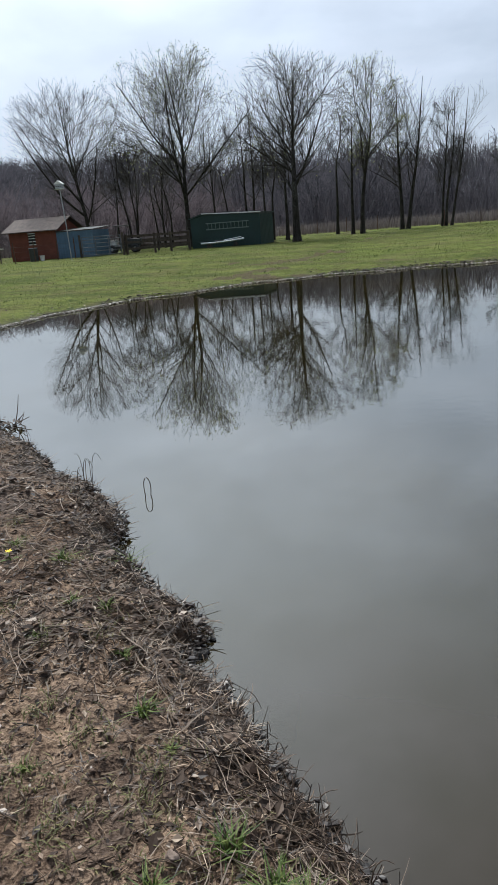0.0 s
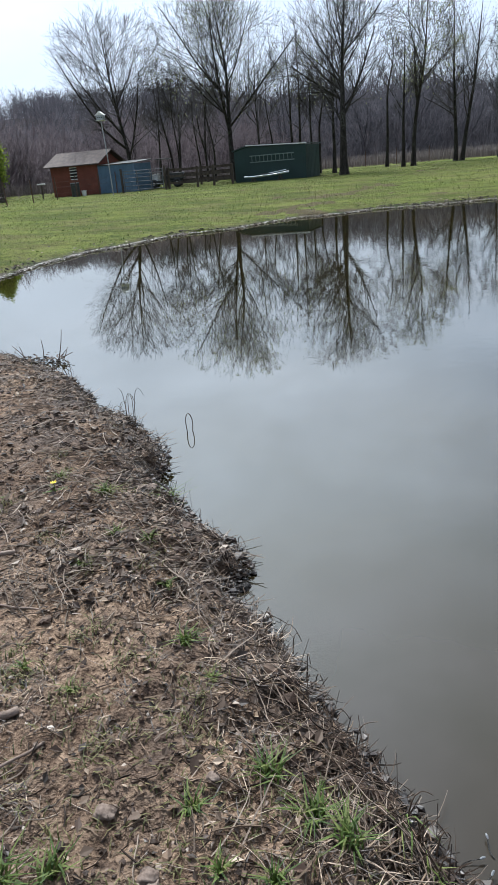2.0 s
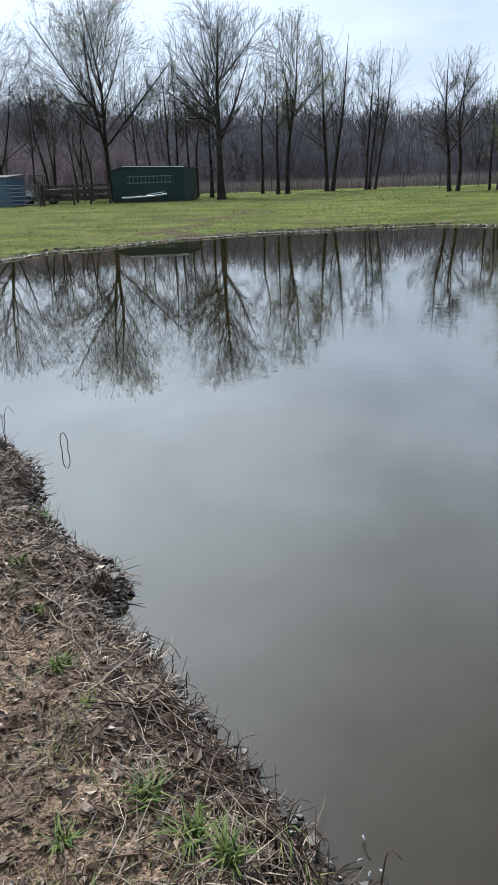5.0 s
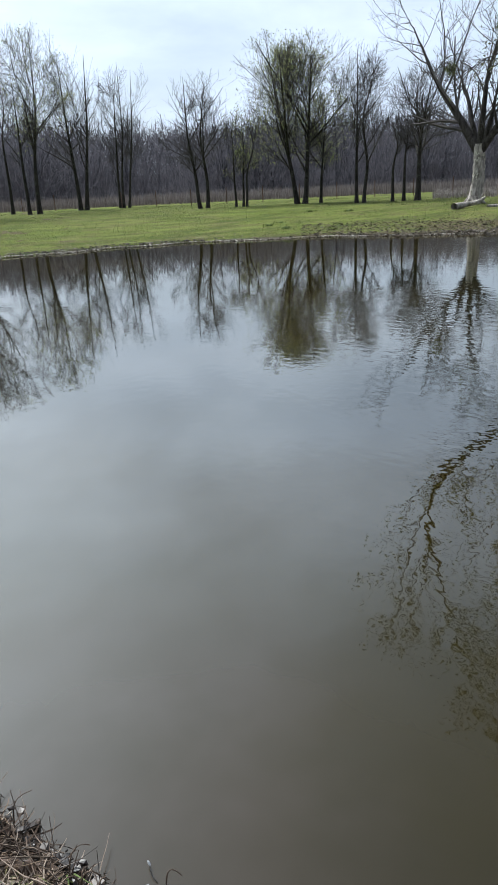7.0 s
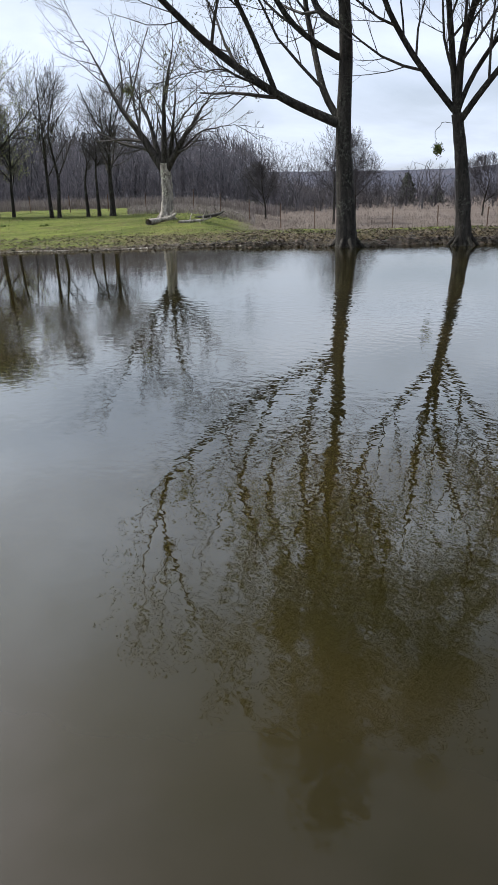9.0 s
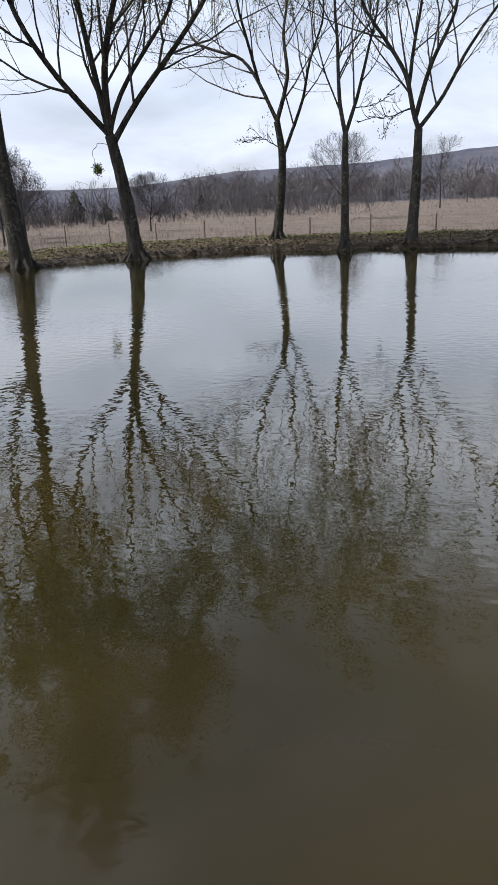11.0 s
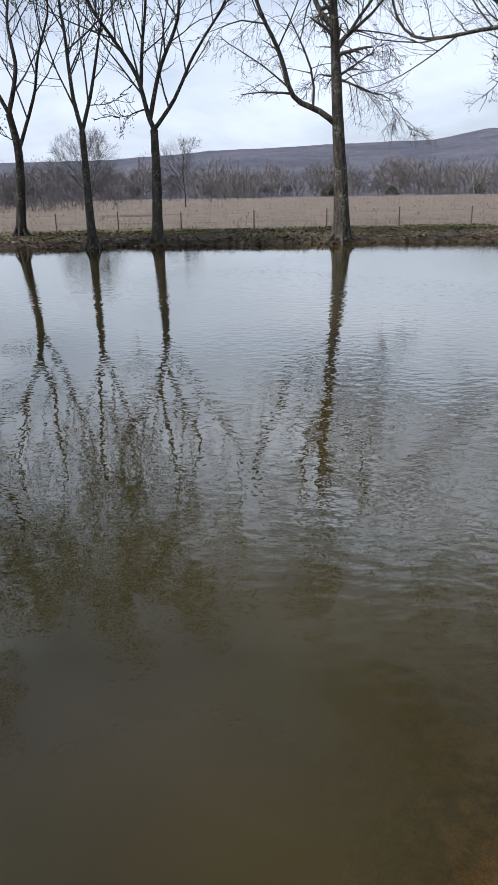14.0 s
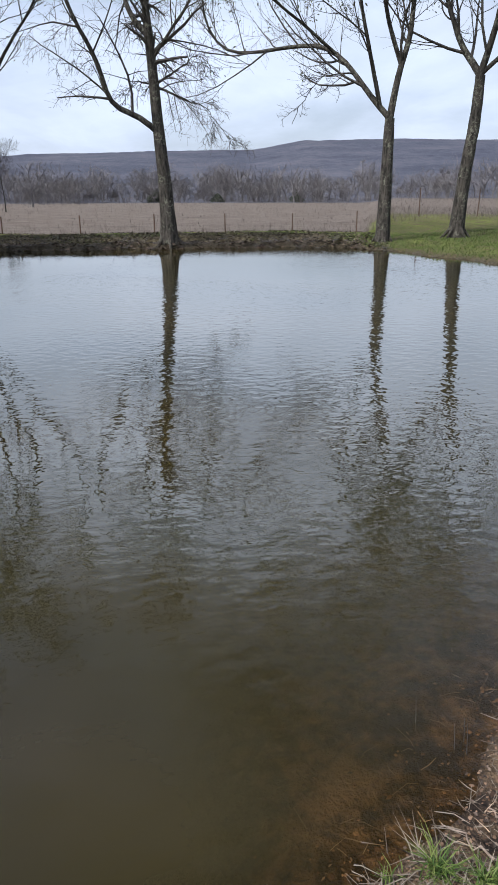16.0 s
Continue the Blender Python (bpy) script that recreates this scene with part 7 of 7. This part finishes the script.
stuff("leaf_litter", "dark wet leaves matted along the bank's edge", "dead leaves", *flakes(nr, f_, mixed(len(f_), (60, 0.012), (40, 0.02)), 1.2), LITTER_DARK)
f_, s_ = near_points(16000, 8.0, lambda s: 0.12 + 0.88 * np.exp(-s / 0.35))
stuff("straw_litter", "broken straw and rootlets matted on the bank", "straw", *straws(nr, f_, 0.05, 0.0022, 0.45), REED)
# Matted dead grass: a band along the lip, and a few patches over the mud
f_, s_ = near_points(60000, 8.5, lambda s: 1.0 * np.exp(-np.maximum(s - 0.08, 0) / 0.13))
f_ = f_[patchy(f_, 86, 2.5) + 0.5 * patchy(f_, 87, 9.0) > -0.25]
m_ = len(f_)
stuff("dead_grass", "matted dead grass and stalks along the bank's lip", "dead grass", *blades(nr, f_, nr.uniform(0.004, 0.04, m_), 0.004, nr.uniform(0.02, 0.075, m_), 0.5), HAY)
f_, s_ = near_points(60000, 8.5, lambda s: 0.9 + 0 * s)
f_ = f_[(patchy(f_, 84, 1.3) + 0.6 * patchy(f_, 85, 5.0) > 0.62)]
m_ = len(f_)
stuff("dead_grass", "patches of withered grass on the mud", "dead grass", *blades(nr, f_, nr.uniform(0.003, 0.02, m_), 0.0036, nr.uniform(0.012, 0.04, m_), 0.5), HAY)
# Root-bound clods break the lip and hang over the water
f_, s_ = near_points(26000, 6.5, lambda s: 1.0 * (s < 0.13))
stuff("edge_clods", "dark clods of root-bound soil along the lip", "soil", *clods(nr, f_, mixed(len(f_), (70, 0.01), (26, 0.016), (4, 0.024))), SOIL)
x_, y_ = -3.6 + 4.4 * nr.uniform(size=60000), 1.0 + 6.2 * nr.uniform(size=60000)
s_ = shore_distance(x_, y_)
k_ = (s_ < 0.015) & (s_ > -0.05 - 0.04 * wave_noise(x_, y_, 3.0, 88)) & (azim(x_, y_) < 30)
toe_ = np.column_stack([x_[k_], y_[k_], nr.uniform(-0.015, 0.1, k_.sum()) * smooth01(s_[k_], -0.09, 0.0)])
stuff("edge_clods", "wet black soil and roots at the foot of the bank", "soil", *clods(nr, toe_, mixed(len(toe_), (70, 0.012), (30, 0.022))), WET_SOIL)
stuff("rootlets", "tangled wet roots at the foot of the bank", "roots", *straws(nr, toe_[::2] + (0, 0, 0.01), 0.08, 0.0016, 0.9), LITTER_DARK)
f_, s_ = near_points(2600, 8.0, lambda s: 0.25 + 0.6 * np.exp(-s / 0.4))
stuff("straw_litter", "pale dry straw lying on the mud", "straw", *stalks(nr, f_, 0.09, 0.0017), PALE_STRAW)
f_, s_ = near_points(5500, 7.5, lambda s: 1.0 * np.exp(-s / 0.17))
stuff("straw_litter", "long pale stalks lying along the bank's lip", "straw", *stalks(nr, f_, 0.16, 0.0019, 0.4, 0.014, math.radians(122), 0.02), PALE_STRAW)
f_, s_ = near_points(8000, 7.5, lambda s: 1.0 * np.exp(-s / 0.14))
stuff("straw_litter", "dark broken stalks tangled along the bank's lip", "straw", *stalks(nr, f_, 0.11, 0.0024, 0.6, 0.012, None, 0.03), REED)
# The bank farther along: coarser clods, leaves and stalks
def far_bank(n, bias):
    d, a = nr.uniform(2.6, 8.6, n), np.radians(nr.uniform(-52, 0, n))
    x, y = d * np.sin(a), d * np.cos(a)
    s = shore_distance(x, y)
    k = near_ok(x, y, s) & (nr.uniform(size=n) < bias(s))
    return np.column_stack([x[k], y[k], height(x[k], y[k], s[k])])


f_ = far_bank(26000, lambda s: 0.35 + 0.65 * np.exp(-s / 0.6))
f_ = f_[patchy(f_, 91, 2.2) + 0.5 * patchy(f_, 92, 7.0) > -0.15]
stuff("soil_crumbs", "trodden clods of brown soil farther along the bank", "soil", *clods(nr, f_, mixed(len(f_), (70, 0.011), (27, 0.017), (3, 0.025))), SOIL)
f_ = far_bank(16000, lambda s: 0.2 + 0.8 * np.exp(-s / 0.6))
f_ = f_[patchy(f_, 93, 1.8) + 0.5 * patchy(f_, 94, 6.0) > 0.0]
stuff("leaf_litter", "dark dead leaves farther along the bank", "dead leaves", *flakes(nr, f_, mixed(len(f_), (60, 0.016), (40, 0.026)), 1.2), LITTER_DARK)
f_ = far_bank(4500, lambda s: 0.2 + 0.8 * np.exp(-s / 0.5))
stuff("straw_litter", "broken stalks and twigs farther along the bank", "straw", *stalks(nr, f_, 0.16, 0.0026, 0.35, 0.01), STRAW)
f_ = far_bank(11000, lambda s: 0.35 + 0.65 * np.exp(-s / 0.6))
f_ = f_[patchy(f_, 97, 2.6) + 0.7 * patchy(f_, 98, 8.0) > -0.1]
stuff("leaf_litter", "bleached and brown curled leaves farther along the bank", "dead leaves", *flakes(nr, f_ + (0, 0, 0.008), mixed(len(f_), (65, 0.013), (35, 0.022)), 1.2), LITTER)
f_ = far_bank(3000, lambda s: 0.3 + 0.7 * np.exp(-s / 0.4))
stuff("straw_litter", "bleached stalks lying farther along the bank", "straw", *stalks(nr, f_ + (0, 0, 0.006), 0.13, 0.0026, 0.4, 0.014), PALE_STRAW)
# A thick dark mat of leaves lies on the lip
f_, s_ = near_points(26000, 8.5, lambda s: 0.9 * np.exp(-np.maximum(s - 0.12, 0) / 0.12))
f_ = f_[patchy(f_, 95, 3.0) + 0.6 * patchy(f_, 96, 10.0) > -0.1]
stuff("leaf_litter", "black sodden leaves on the bank's lip", "dead leaves", *flakes(nr, f_ + (0, 0, 0.006), mixed(len(f_), (60, 0.013), (40, 0.022)), 1.3), LITTER_DARK)
# Roots and stalks hanging over the lip
f_, s_ = near_points(30000, 8.0, lambda s: 0.8 * (s < 0.09))
stuff("rootlets", "dark rootlets hanging over the edge of the bank", "roots", *straws(nr, f_ + (0, 0, 0.01), 0.09, 0.0018, 0.9), LITTER_DARK)
f_, s_ = near_points(20000, 7.0, lambda s: 0.4 * np.ones_like(s))
k_ = (patchy(f_, 82, 1.3) > 0.25) & (s_ > 0.12)
stuff("sparse_grass", "sparse short grass blades on the mud", "grass", *blades(nr, f_[k_], nr.uniform(0.01, 0.035, k_.sum()), 0.0045, 0.03), OLIVE)


# The same soil and withered grass go on round and behind the camera.
d_, a_ = 0.3 + 6.2 * nr.uniform(0, 1, 30000) ** 0.7, nr.uniform(12, 312, 30000)
x_, y_ = d_ * np.sin(np.radians(a_)), d_ * np.cos(np.radians(a_))
s_ = shore_distance(x_, y_)
k_ = (s_ > 0.0) & (x_ < 1.5)
f_ = np.column_stack([x_[k_], y_[k_], height(x_[k_], y_[k_], s_[k_])])
h_ = len(f_) // 3
stuff("soil_crumbs", "crumbs of damp soil on the trodden bank", "soil", *clods(nr, f_[:h_], 0.0085), SOIL)
stuff("dead_grass", "withered grass on the trodden bank", "dead grass", *blades(nr, f_[h_:], nr.uniform(0.004, 0.03, len(f_) - h_), 0.004, nr.uniform(0.012, 0.05, len(f_) - h_), 0.5), HAY)


def near_thing(name, label, category, x, y, group="", lift=0.0, turn=0.0):
    e = new(name)
    e.matrix_world = pose(x, y, ground_at(x, y) + lift, 0, 0, turn)
    return tagged(e, label, category, group)


# Grass tufts
TUFTS = [(-0.57, 2.23, 60, 0.11), (-0.21, 1.67, 70, 0.13), (-0.08, 1.56, 80, 0.14), (0.02, 1.47, 80, 0.14), (-0.4, 1.52, 45, 0.09), (-0.84, 1.28, 90, 0.15), (-0.71, 1.31, 50, 0.11), (-0.3, 1.36, 40, 0.08), (-0.16, 1.33, 50, 0.09),
         (-0.43, 2.04, 30, 0.06), (-1.63, 3.69, 50, 0.1), (-1.3, 3.5, 90, 0.12), (-1.86, 3.32, 60, 0.1), (-1.09, 3.03, 40, 0.08), (-0.91, 2.98, 40, 0.08), (-1.16, 2.74, 40, 0.07), (-1.12, 2.05, 35, 0.06), (-0.91, 1.95, 30, 0.06), (-0.75, 2.65, 40, 0.07)]
for tx, ty, n_, h_ in TUFTS:
    h_ *= 0.66
    n_ = int(n_ * 0.62)
    e_ = near_thing("grass_tuft", "green grass tuft growing from the mud" if n_ > 26 else "small sparse grass tuft in the mud", "grass tuft", tx, ty, "grass tufts on the bank")
    root_ = nr.normal(size=(n_, 3)) * (h_ * 0.17, h_ * 0.17, 0)
    mesh_object("foliage", *blades(nr, root_, nr.uniform(0.4, 1.1, n_) * h_, 0.0066, nr.uniform(0.2, 1.1, n_) * h_, 0.4), BLADES, e_)
    m_ = n_ // 5
    straw_ = blades(nr, nr.normal(size=(m_, 3)) * (h_ * 0.4, h_ * 0.4, 0), nr.uniform(0.1, 0.5, m_) * h_, 0.004, nr.uniform(0.6, 1.3, m_) * h_, 0.6)
    if m_ > 8:
        mesh_object("thatch", *straw_, HAY, e_)
for tx, ty in ((-1.82, 3.31), (-1.78, 4.01), (-1.40, 2.99), (-1.12, 2.74), (-0.90, 2.97), (-0.90, 2.75), (-0.69, 2.60), (-1.23, 2.13), (-1.10, 2.03), (-0.95, 2.25), (-0.91, 1.94), (-0.70, 1.70), (-0.48, 1.82), (-0.73, 2.11), (-0.43, 2.01), (-1.16, 1.96), (-1.25, 3.50), (-1.61, 3.64), (-1.84, 3.24)):
    e_ = near_thing("grass_tuft", "low olive tuft of withered grass on the mud", "grass tuft", tx, ty, "grass tufts on the bank")
    n_ = 55
    mesh_object("foliage", *blades(nr, nr.normal(size=(n_, 3)) * (0.05, 0.05, 0), nr.uniform(0.012, 0.04, n_), 0.005, nr.uniform(0.012, 0.035, n_), 0.45), OLIVE, e_)
for tx, ty, n_, h_ in ((0.16, 1.62, 12, 0.13), (-0.98, 3.62, 34, 0.18), (0.24, 1.44, 14, 0.07)):
    e_ = near_thing("sedge_tuft", "sedge leaning out over the water from the bank", "sedge", tx, ty, "sedge along the bank")
    mesh_object("foliage", *blades(nr, nr.normal(size=(n_, 3)) * (0.02, 0.02, 0), nr.uniform(0.4, 1.0, n_) * h_, 0.006, nr.uniform(0.2, 0.9, n_) * h_, 0.5), BLADES, e_)
for tx, ty, n_, h_ in ((0.77, -1.22, 80, 0.085), (0.69, -1.33, 75, 0.08), (0.78, -1.08, 22, 0.06), (0.8, -1.62, 40, 0.06), (0.6, -1.24, 70, 0.07)):
    e_ = near_thing("grass_tuft", "thick green and straw-coloured tuft at the shallow edge", "grass tuft", tx, ty, "grass tufts on the bank")
    mesh_object("foliage", *blades(nr, nr.normal(size=(n_, 3)) * (0.018, 0.018, 0), nr.uniform(0.5, 1.1, n_) * h_, 0.0045, nr.uniform(0.2, 1.1, n_) * h_, 0.35), BLADES, e_)
    mesh_object("thatch", *blades(nr, nr.normal(size=(n_ // 2, 3)) * (0.045, 0.045, 0), nr.uniform(0.1, 0.5, n_ // 2) * h_, 0.005, nr.uniform(0.6, 1.5, n_ // 2) * h_, 0.5), STRAW, e_)

# Dead reeds: bent stalks along the edge, one loop standing in the water
for n_, (rx_, ry_, k_, h_) in enumerate([(-0.27, 2.44, 5, 0.17), (-0.62, 3.3, 9, 0.18), (-0.15, 2.24, 2, 0.18), (-3.1, 6.85, 9, 0.36), (-1.64, 4.93, 6, 0.24), (-2.66, 6.2, 6, 0.28), (-0.35, 2.62, 4, 0.17), (-0.06, 1.98, 4, 0.14), (0.17, 1.52, 5, 0.12), (0.24, 1.46, 4, 0.1)]):
    e_ = near_thing("dead_reed", "dead brown reed stalks bent over at the water's edge", "reed", rx_, ry_, "dead reeds")
    for _ in range(int(k_ * 1.3)):
        a_, l_ = 0.5 + nr.normal() * 1.1, h_ * nr.uniform(0.6, 1.2)
        out_ = np.array([math.cos(a_), math.sin(a_), 0]) * l_ * nr.uniform(0.2, 0.7)
        o_ = nr.normal(size=3) * (0.05, 0.05, 0)
        arc_ = resample([o_ - (0, 0, 0.06), o_ + out_ * 0.2 + (0, 0, l_ * 0.7), o_ + out_ * 0.6 + (0, 0, l_ * nr.uniform(0.8, 1.0)), o_ + out_ + (0, 0, l_ * nr.uniform(0.2, 0.8))], 9)
        mesh_object("stalk", *tubes(arc_[None], np.linspace(0.0032, 0.0014, 9)[None], 5), REED, e_)
# Drifted sticks and leaves caught on the tip of the bank
heap_ = new("drift_heap")
heap_.location = (-3.22, 7.06, 0.0)
tagged(heap_, "dark sticks and sodden leaves caught at the bank's tip", "driftwood")
for a_, l_, t_, o_ in ((2.6, 0.42, 0.5, -0.1), (1.9, 0.34, 0.75, 0.02), (0.4, 0.3, 0.35, 0.1), (1.3, 0.36, 0.95, 0.16), (3.4, 0.3, 0.3, -0.02), (0.1, 0.26, 0.6, 0.12), (-0.6, 0.3, 0.2, 0.05), (2.2, 0.24, 0.9, -0.16), (1.6, 0.3, 0.4, 0.2)):
    run_ = np.array([math.cos(a_) * (1 - t_ * 0.6), math.sin(a_) * (1 - t_ * 0.6), t_]) * l_
    foot_ = np.array([o_, 0.4 * o_, -0.03])
    mesh_object("twig", *tubes(resample([foot_, foot_ + run_ * 0.5 + (0.02, 0.0, 0.02), foot_ + run_], 7)[None], np.linspace(0.007, 0.003, 7)[None], 5), REED, heap_)
mesh_object("leaf_mat", *flakes(nr, nr.normal(size=(150, 3)) * (0.16, 0.1, 0.02) + (0, 0, 0.025), 0.026, 1.2), LITTER_DARK, heap_)["kind"] = "stuff"
loop_ = new("bent_reed")
loop_.location = (-1.13, 4.92, 0)
tagged(loop_, "single reed stalk bent into a narrow loop in the water", "reed", "dead reeds")
mesh_object("stalk", *tubes(resample([(0, 0, -0.2), (-0.022, 0.0, 0.0), (-0.03, 0.0, 0.1), (-0.008, 0.01, 0.17), (0.02, 0.01, 0.13), (0.03, 0.01, 0.06), (0.014, 0.01, -0.02)], 16)[None], np.full((1, 16), 0.0035), 6), REED, loop_)


def stick(label, pts, r0, r1, shoots=2, mat=None):
    """A fallen stick along points on the ground."""
    base = np.array(pts[0])
    P = np.array([(x, y, ground_at(x, y) + r0 * 0.7) for x, y in pts])
    o = P[0].copy()
    e = new("stick")
    e.location = o
    tagged(e, label, "stick", "sticks on the bank")
    L = resample(P - o, 12)
    L[1:-1] += nr.normal(size=(10, 3)) * (0.008, 0.008, 0.003)
    R = np.linspace(r0, r1, 12) * nr.uniform(0.85, 1.15, 12)
    mesh_object("stem", *tubes(L[None], R[None], 8), mat or STICK, e, smooth=True)
    if shoots:
        Q, RQ = grow(nr, L[None], R[None], shoots, 0.25, 45, 0.35, 0.1, 4, 0.45, 0.002, 0.15)
        for q, rq in zip(Q, RQ):
            mesh_object("side_shoot", *tubes(q[None], rq[None], 5), mat or STICK, e)
    return e


stick("thick weathered stick lying on the mud", [(-2.1, 2.62), (-1.76, 2.74), (-1.52, 2.84)], 0.022, 0.01)
stick("long thin stick lying on the mud", [(-1.9, 2.4), (-1.6, 2.45), (-1.2, 2.42)], 0.009, 0.004)
stick("pale forked branch half sunk in mud", [(-1.5, 1.72), (-1.22, 1.77), (-1.05, 1.85)], 0.026, 0.012, 4)
stick("long pale stick lying across the mud", [(-1.3, 1.36), (-1.09, 1.52), (-0.9, 1.71)], 0.007, 0.004)
stick("dark curved stick in the mud", [(-0.88, 1.44), (-0.82, 1.52), (-0.72, 1.56)], 0.006, 0.003, 1, DARK_WOOD)
stick("short pale stick in the mud", [(-0.63, 1.27), (-0.52, 1.23)], 0.009, 0.006, 0)
stick("pale crooked stick on the mud", [(-2.62, 4.52), (-2.52, 4.68), (-2.44, 4.76)], 0.01, 0.005)
stick("thin stick on the mud", [(-2.02, 3.78), (-1.95, 4.0)], 0.007, 0.004)
stick("dark stick beside the leaves", [(-1.5, 2.15), (-1.2, 2.2), (-0.95, 2.16)], 0.006, 0.003, 2, DARK_WOOD)
stick("long straw-coloured stem at the shallow edge", [(0.72, -1.42), (0.86, -1.36), (1.0, -1.28)], 0.004, 0.002, 1)
stick("thin stem lying at the shallow edge", [(0.8, -1.5), (0.95, -1.5)], 0.004, 0.002, 1)


def stone(label, x, y, size, seed, mat, name="stone", flat=0.6):
    r = np.random.default_rng(seed)
    bm = bmesh.new()
    bmesh.ops.create_icosphere(bm, subdivisions=3, radius=size)
    ph = r.uniform(0, 6, 9)
    for v in bm.verts:
        d = v.co.normalized()
        k = 1 + 0.22 * math.sin(d.x * 3 + ph[0]) * math.sin(d.y * 3.3 + ph[1]) + 0.12 * math.sin(d.z * 6 + ph[2] + d.x * 4) + 0.06 * math.sin(d.y * 11 + ph[3])
        v.co = Vector((d.x * size * k * 1.3, d.y * size * k, d.z * size * k * flat))
    for f in bm.faces:
        f.smooth = True
    me = bpy.data.meshes.new(name)
    bm.to_mesh(me)
    bm.free()
    me.materials.append(mat)
    ob = new(name, me)
    ob.location = (x, y, max(ground_at(x, y), 0.0) + size * flat * 0.4)
    return tagged(ob, label, "stone", "stones on the bank")


stone("dark wet rock jutting from the bank over the water", -0.5, 2.9, 0.05, 1, ROCK, "rock", flat=0.38)
stone("rounded brown stone in the mud", -0.64, 1.5, 0.026, 2, STICK)
stone("brown stone in the mud", -0.48, 1.34, 0.022, 3, STICK)
stone("small pale stone in the mud", -0.36, 1.62, 0.015, 4, STICK)
stone("flat tan stone at the bank's edge", -1.12, 3.68, 0.05, 5, STICK, flat=0.4)
stone("pale stone at the bank's edge", 0.18, 1.42, 0.02, 6, STICK)

dandelion = near_thing("dandelion", "single yellow dandelion flower low on the mud", "flower", -1.57, 3.46)
part("stem", rod([(0, 0, -0.02), (0, 0, 0.05)], 0.002, 5), BLADES, dandelion)
bm_ = bmesh.new()
for k in range(26):
    a = k * 2.4
    l = 0.012 + 0.008 * (k % 3) / 2
    c = Vector((math.cos(a), math.sin(a), 0.35 + 0.2 * (k % 2)))
    s = Vector((-math.sin(a), math.cos(a), 0)) * 0.003
    vs = [bm_.verts.new(q) for q in (Vector((0, 0, 0.05)) - s, Vector((0, 0, 0.05)) + s, Vector((0, 0, 0.05)) + c * l + s * 0.6, Vector((0, 0, 0.05)) + c * l - s * 0.6)]
    bm_.faces.new(vs)
part("petals", bm_, YELLOW, dandelion, "yellow ray petals")
mesh_object("leaves", *blades(nr, np.zeros((7, 3)), 0.02, 0.012, 0.06, 0.4), BLADES, dandelion)

# Wet stems floating by the bank; an added steel bead on each stands for its glint
for n_, (fx_, fy_, turn_, l_) in enumerate(((0.41, 1.63, 100, 0.05), (0.34, 1.58, 20, 0.07), (0.38, 1.52, 60, 0.06), (0.46, 1.51, 120, 0.09))):
    e_ = new("floating_stem")
    e_.matrix_world = pose(fx_, fy_, 0.003, 0, 0, turn_)
    tagged(e_, "wet broken stem floating close to the bank", "stem", "floating stems")
    mesh_object("stem", *tubes(resample([(-l_ / 2, 0, 0), (0, 0.01, 0.006), (l_ / 2, 0, 0.012)], 6)[None], np.full((1, 6), 0.0015), 6), ROCK, e_, smooth=True)
    part("seed_head", rod([(l_ / 2, 0, 0.012), (l_ / 2 + 0.008, 0, 0.015), (l_ / 2 + 0.016, 0, 0.014)], [0.0025, 0.004, 0.002], 8), STEEL, e_, "added steel bead in place of a wet glint")

# The shallow edge on the other side: soaked leaves, straw and red-brown soil
x_, y_ = nr.uniform(0.2, 2.4, 26000), nr.uniform(-3.2, -0.7, 26000)
s_ = shore_distance(x_, y_)
k_ = (s_ > -0.45) & (nr.uniform(size=26000) < np.where(s_ > 0, 0.8, np.exp(s_ / 0.14) * 0.5))
f_ = np.column_stack([x_[k_], y_[k_], height(x_[k_], y_[k_], s_[k_])])
q_ = nr.uniform(size=len(f_))
stuff("leaf_litter", "soaked leaves at the shallow edge", "dead leaves", *flakes(nr, f_[q_ < 0.3], 0.009, 0.9), LITTER_DARK)
stuff("straw_litter", "broken straw at the shallow edge", "straw", *straws(nr, f_[(q_ >= 0.3) & (q_ < 0.42)], 0.09, 0.0014, 0.2), STRAW)
stuff("soil_crumbs", "red-brown soil crumbs at the shallow edge", "soil", *clods(nr, f_[q_ >= 0.42], mixed((q_ >= 0.42).sum(), (85, 0.005), (15, 0.009))), CLAY_SOIL)
for n_, (rx_, ry_, h_) in enumerate(((1.34, -1.45, 0.09), (1.19, -1.52, 0.07), (1.16, -1.55, 0.08), (1.21, -1.57, 0.06))):
    e_ = new("dead_reed")
    e_.location = (rx_, ry_, ground_at(rx_, ry_))
    tagged(e_, "short dead stalk standing in the shallow water", "reed", "dead reeds")
    mesh_object("stalk", *tubes(resample([(0, 0, -0.03), (0.004, 0, h_ * 0.5), (0.012, 0.004, h_ + 0.05)], 6)[None], np.linspace(0.0022, 0.001, 6)[None], 5), ROCK, e_)
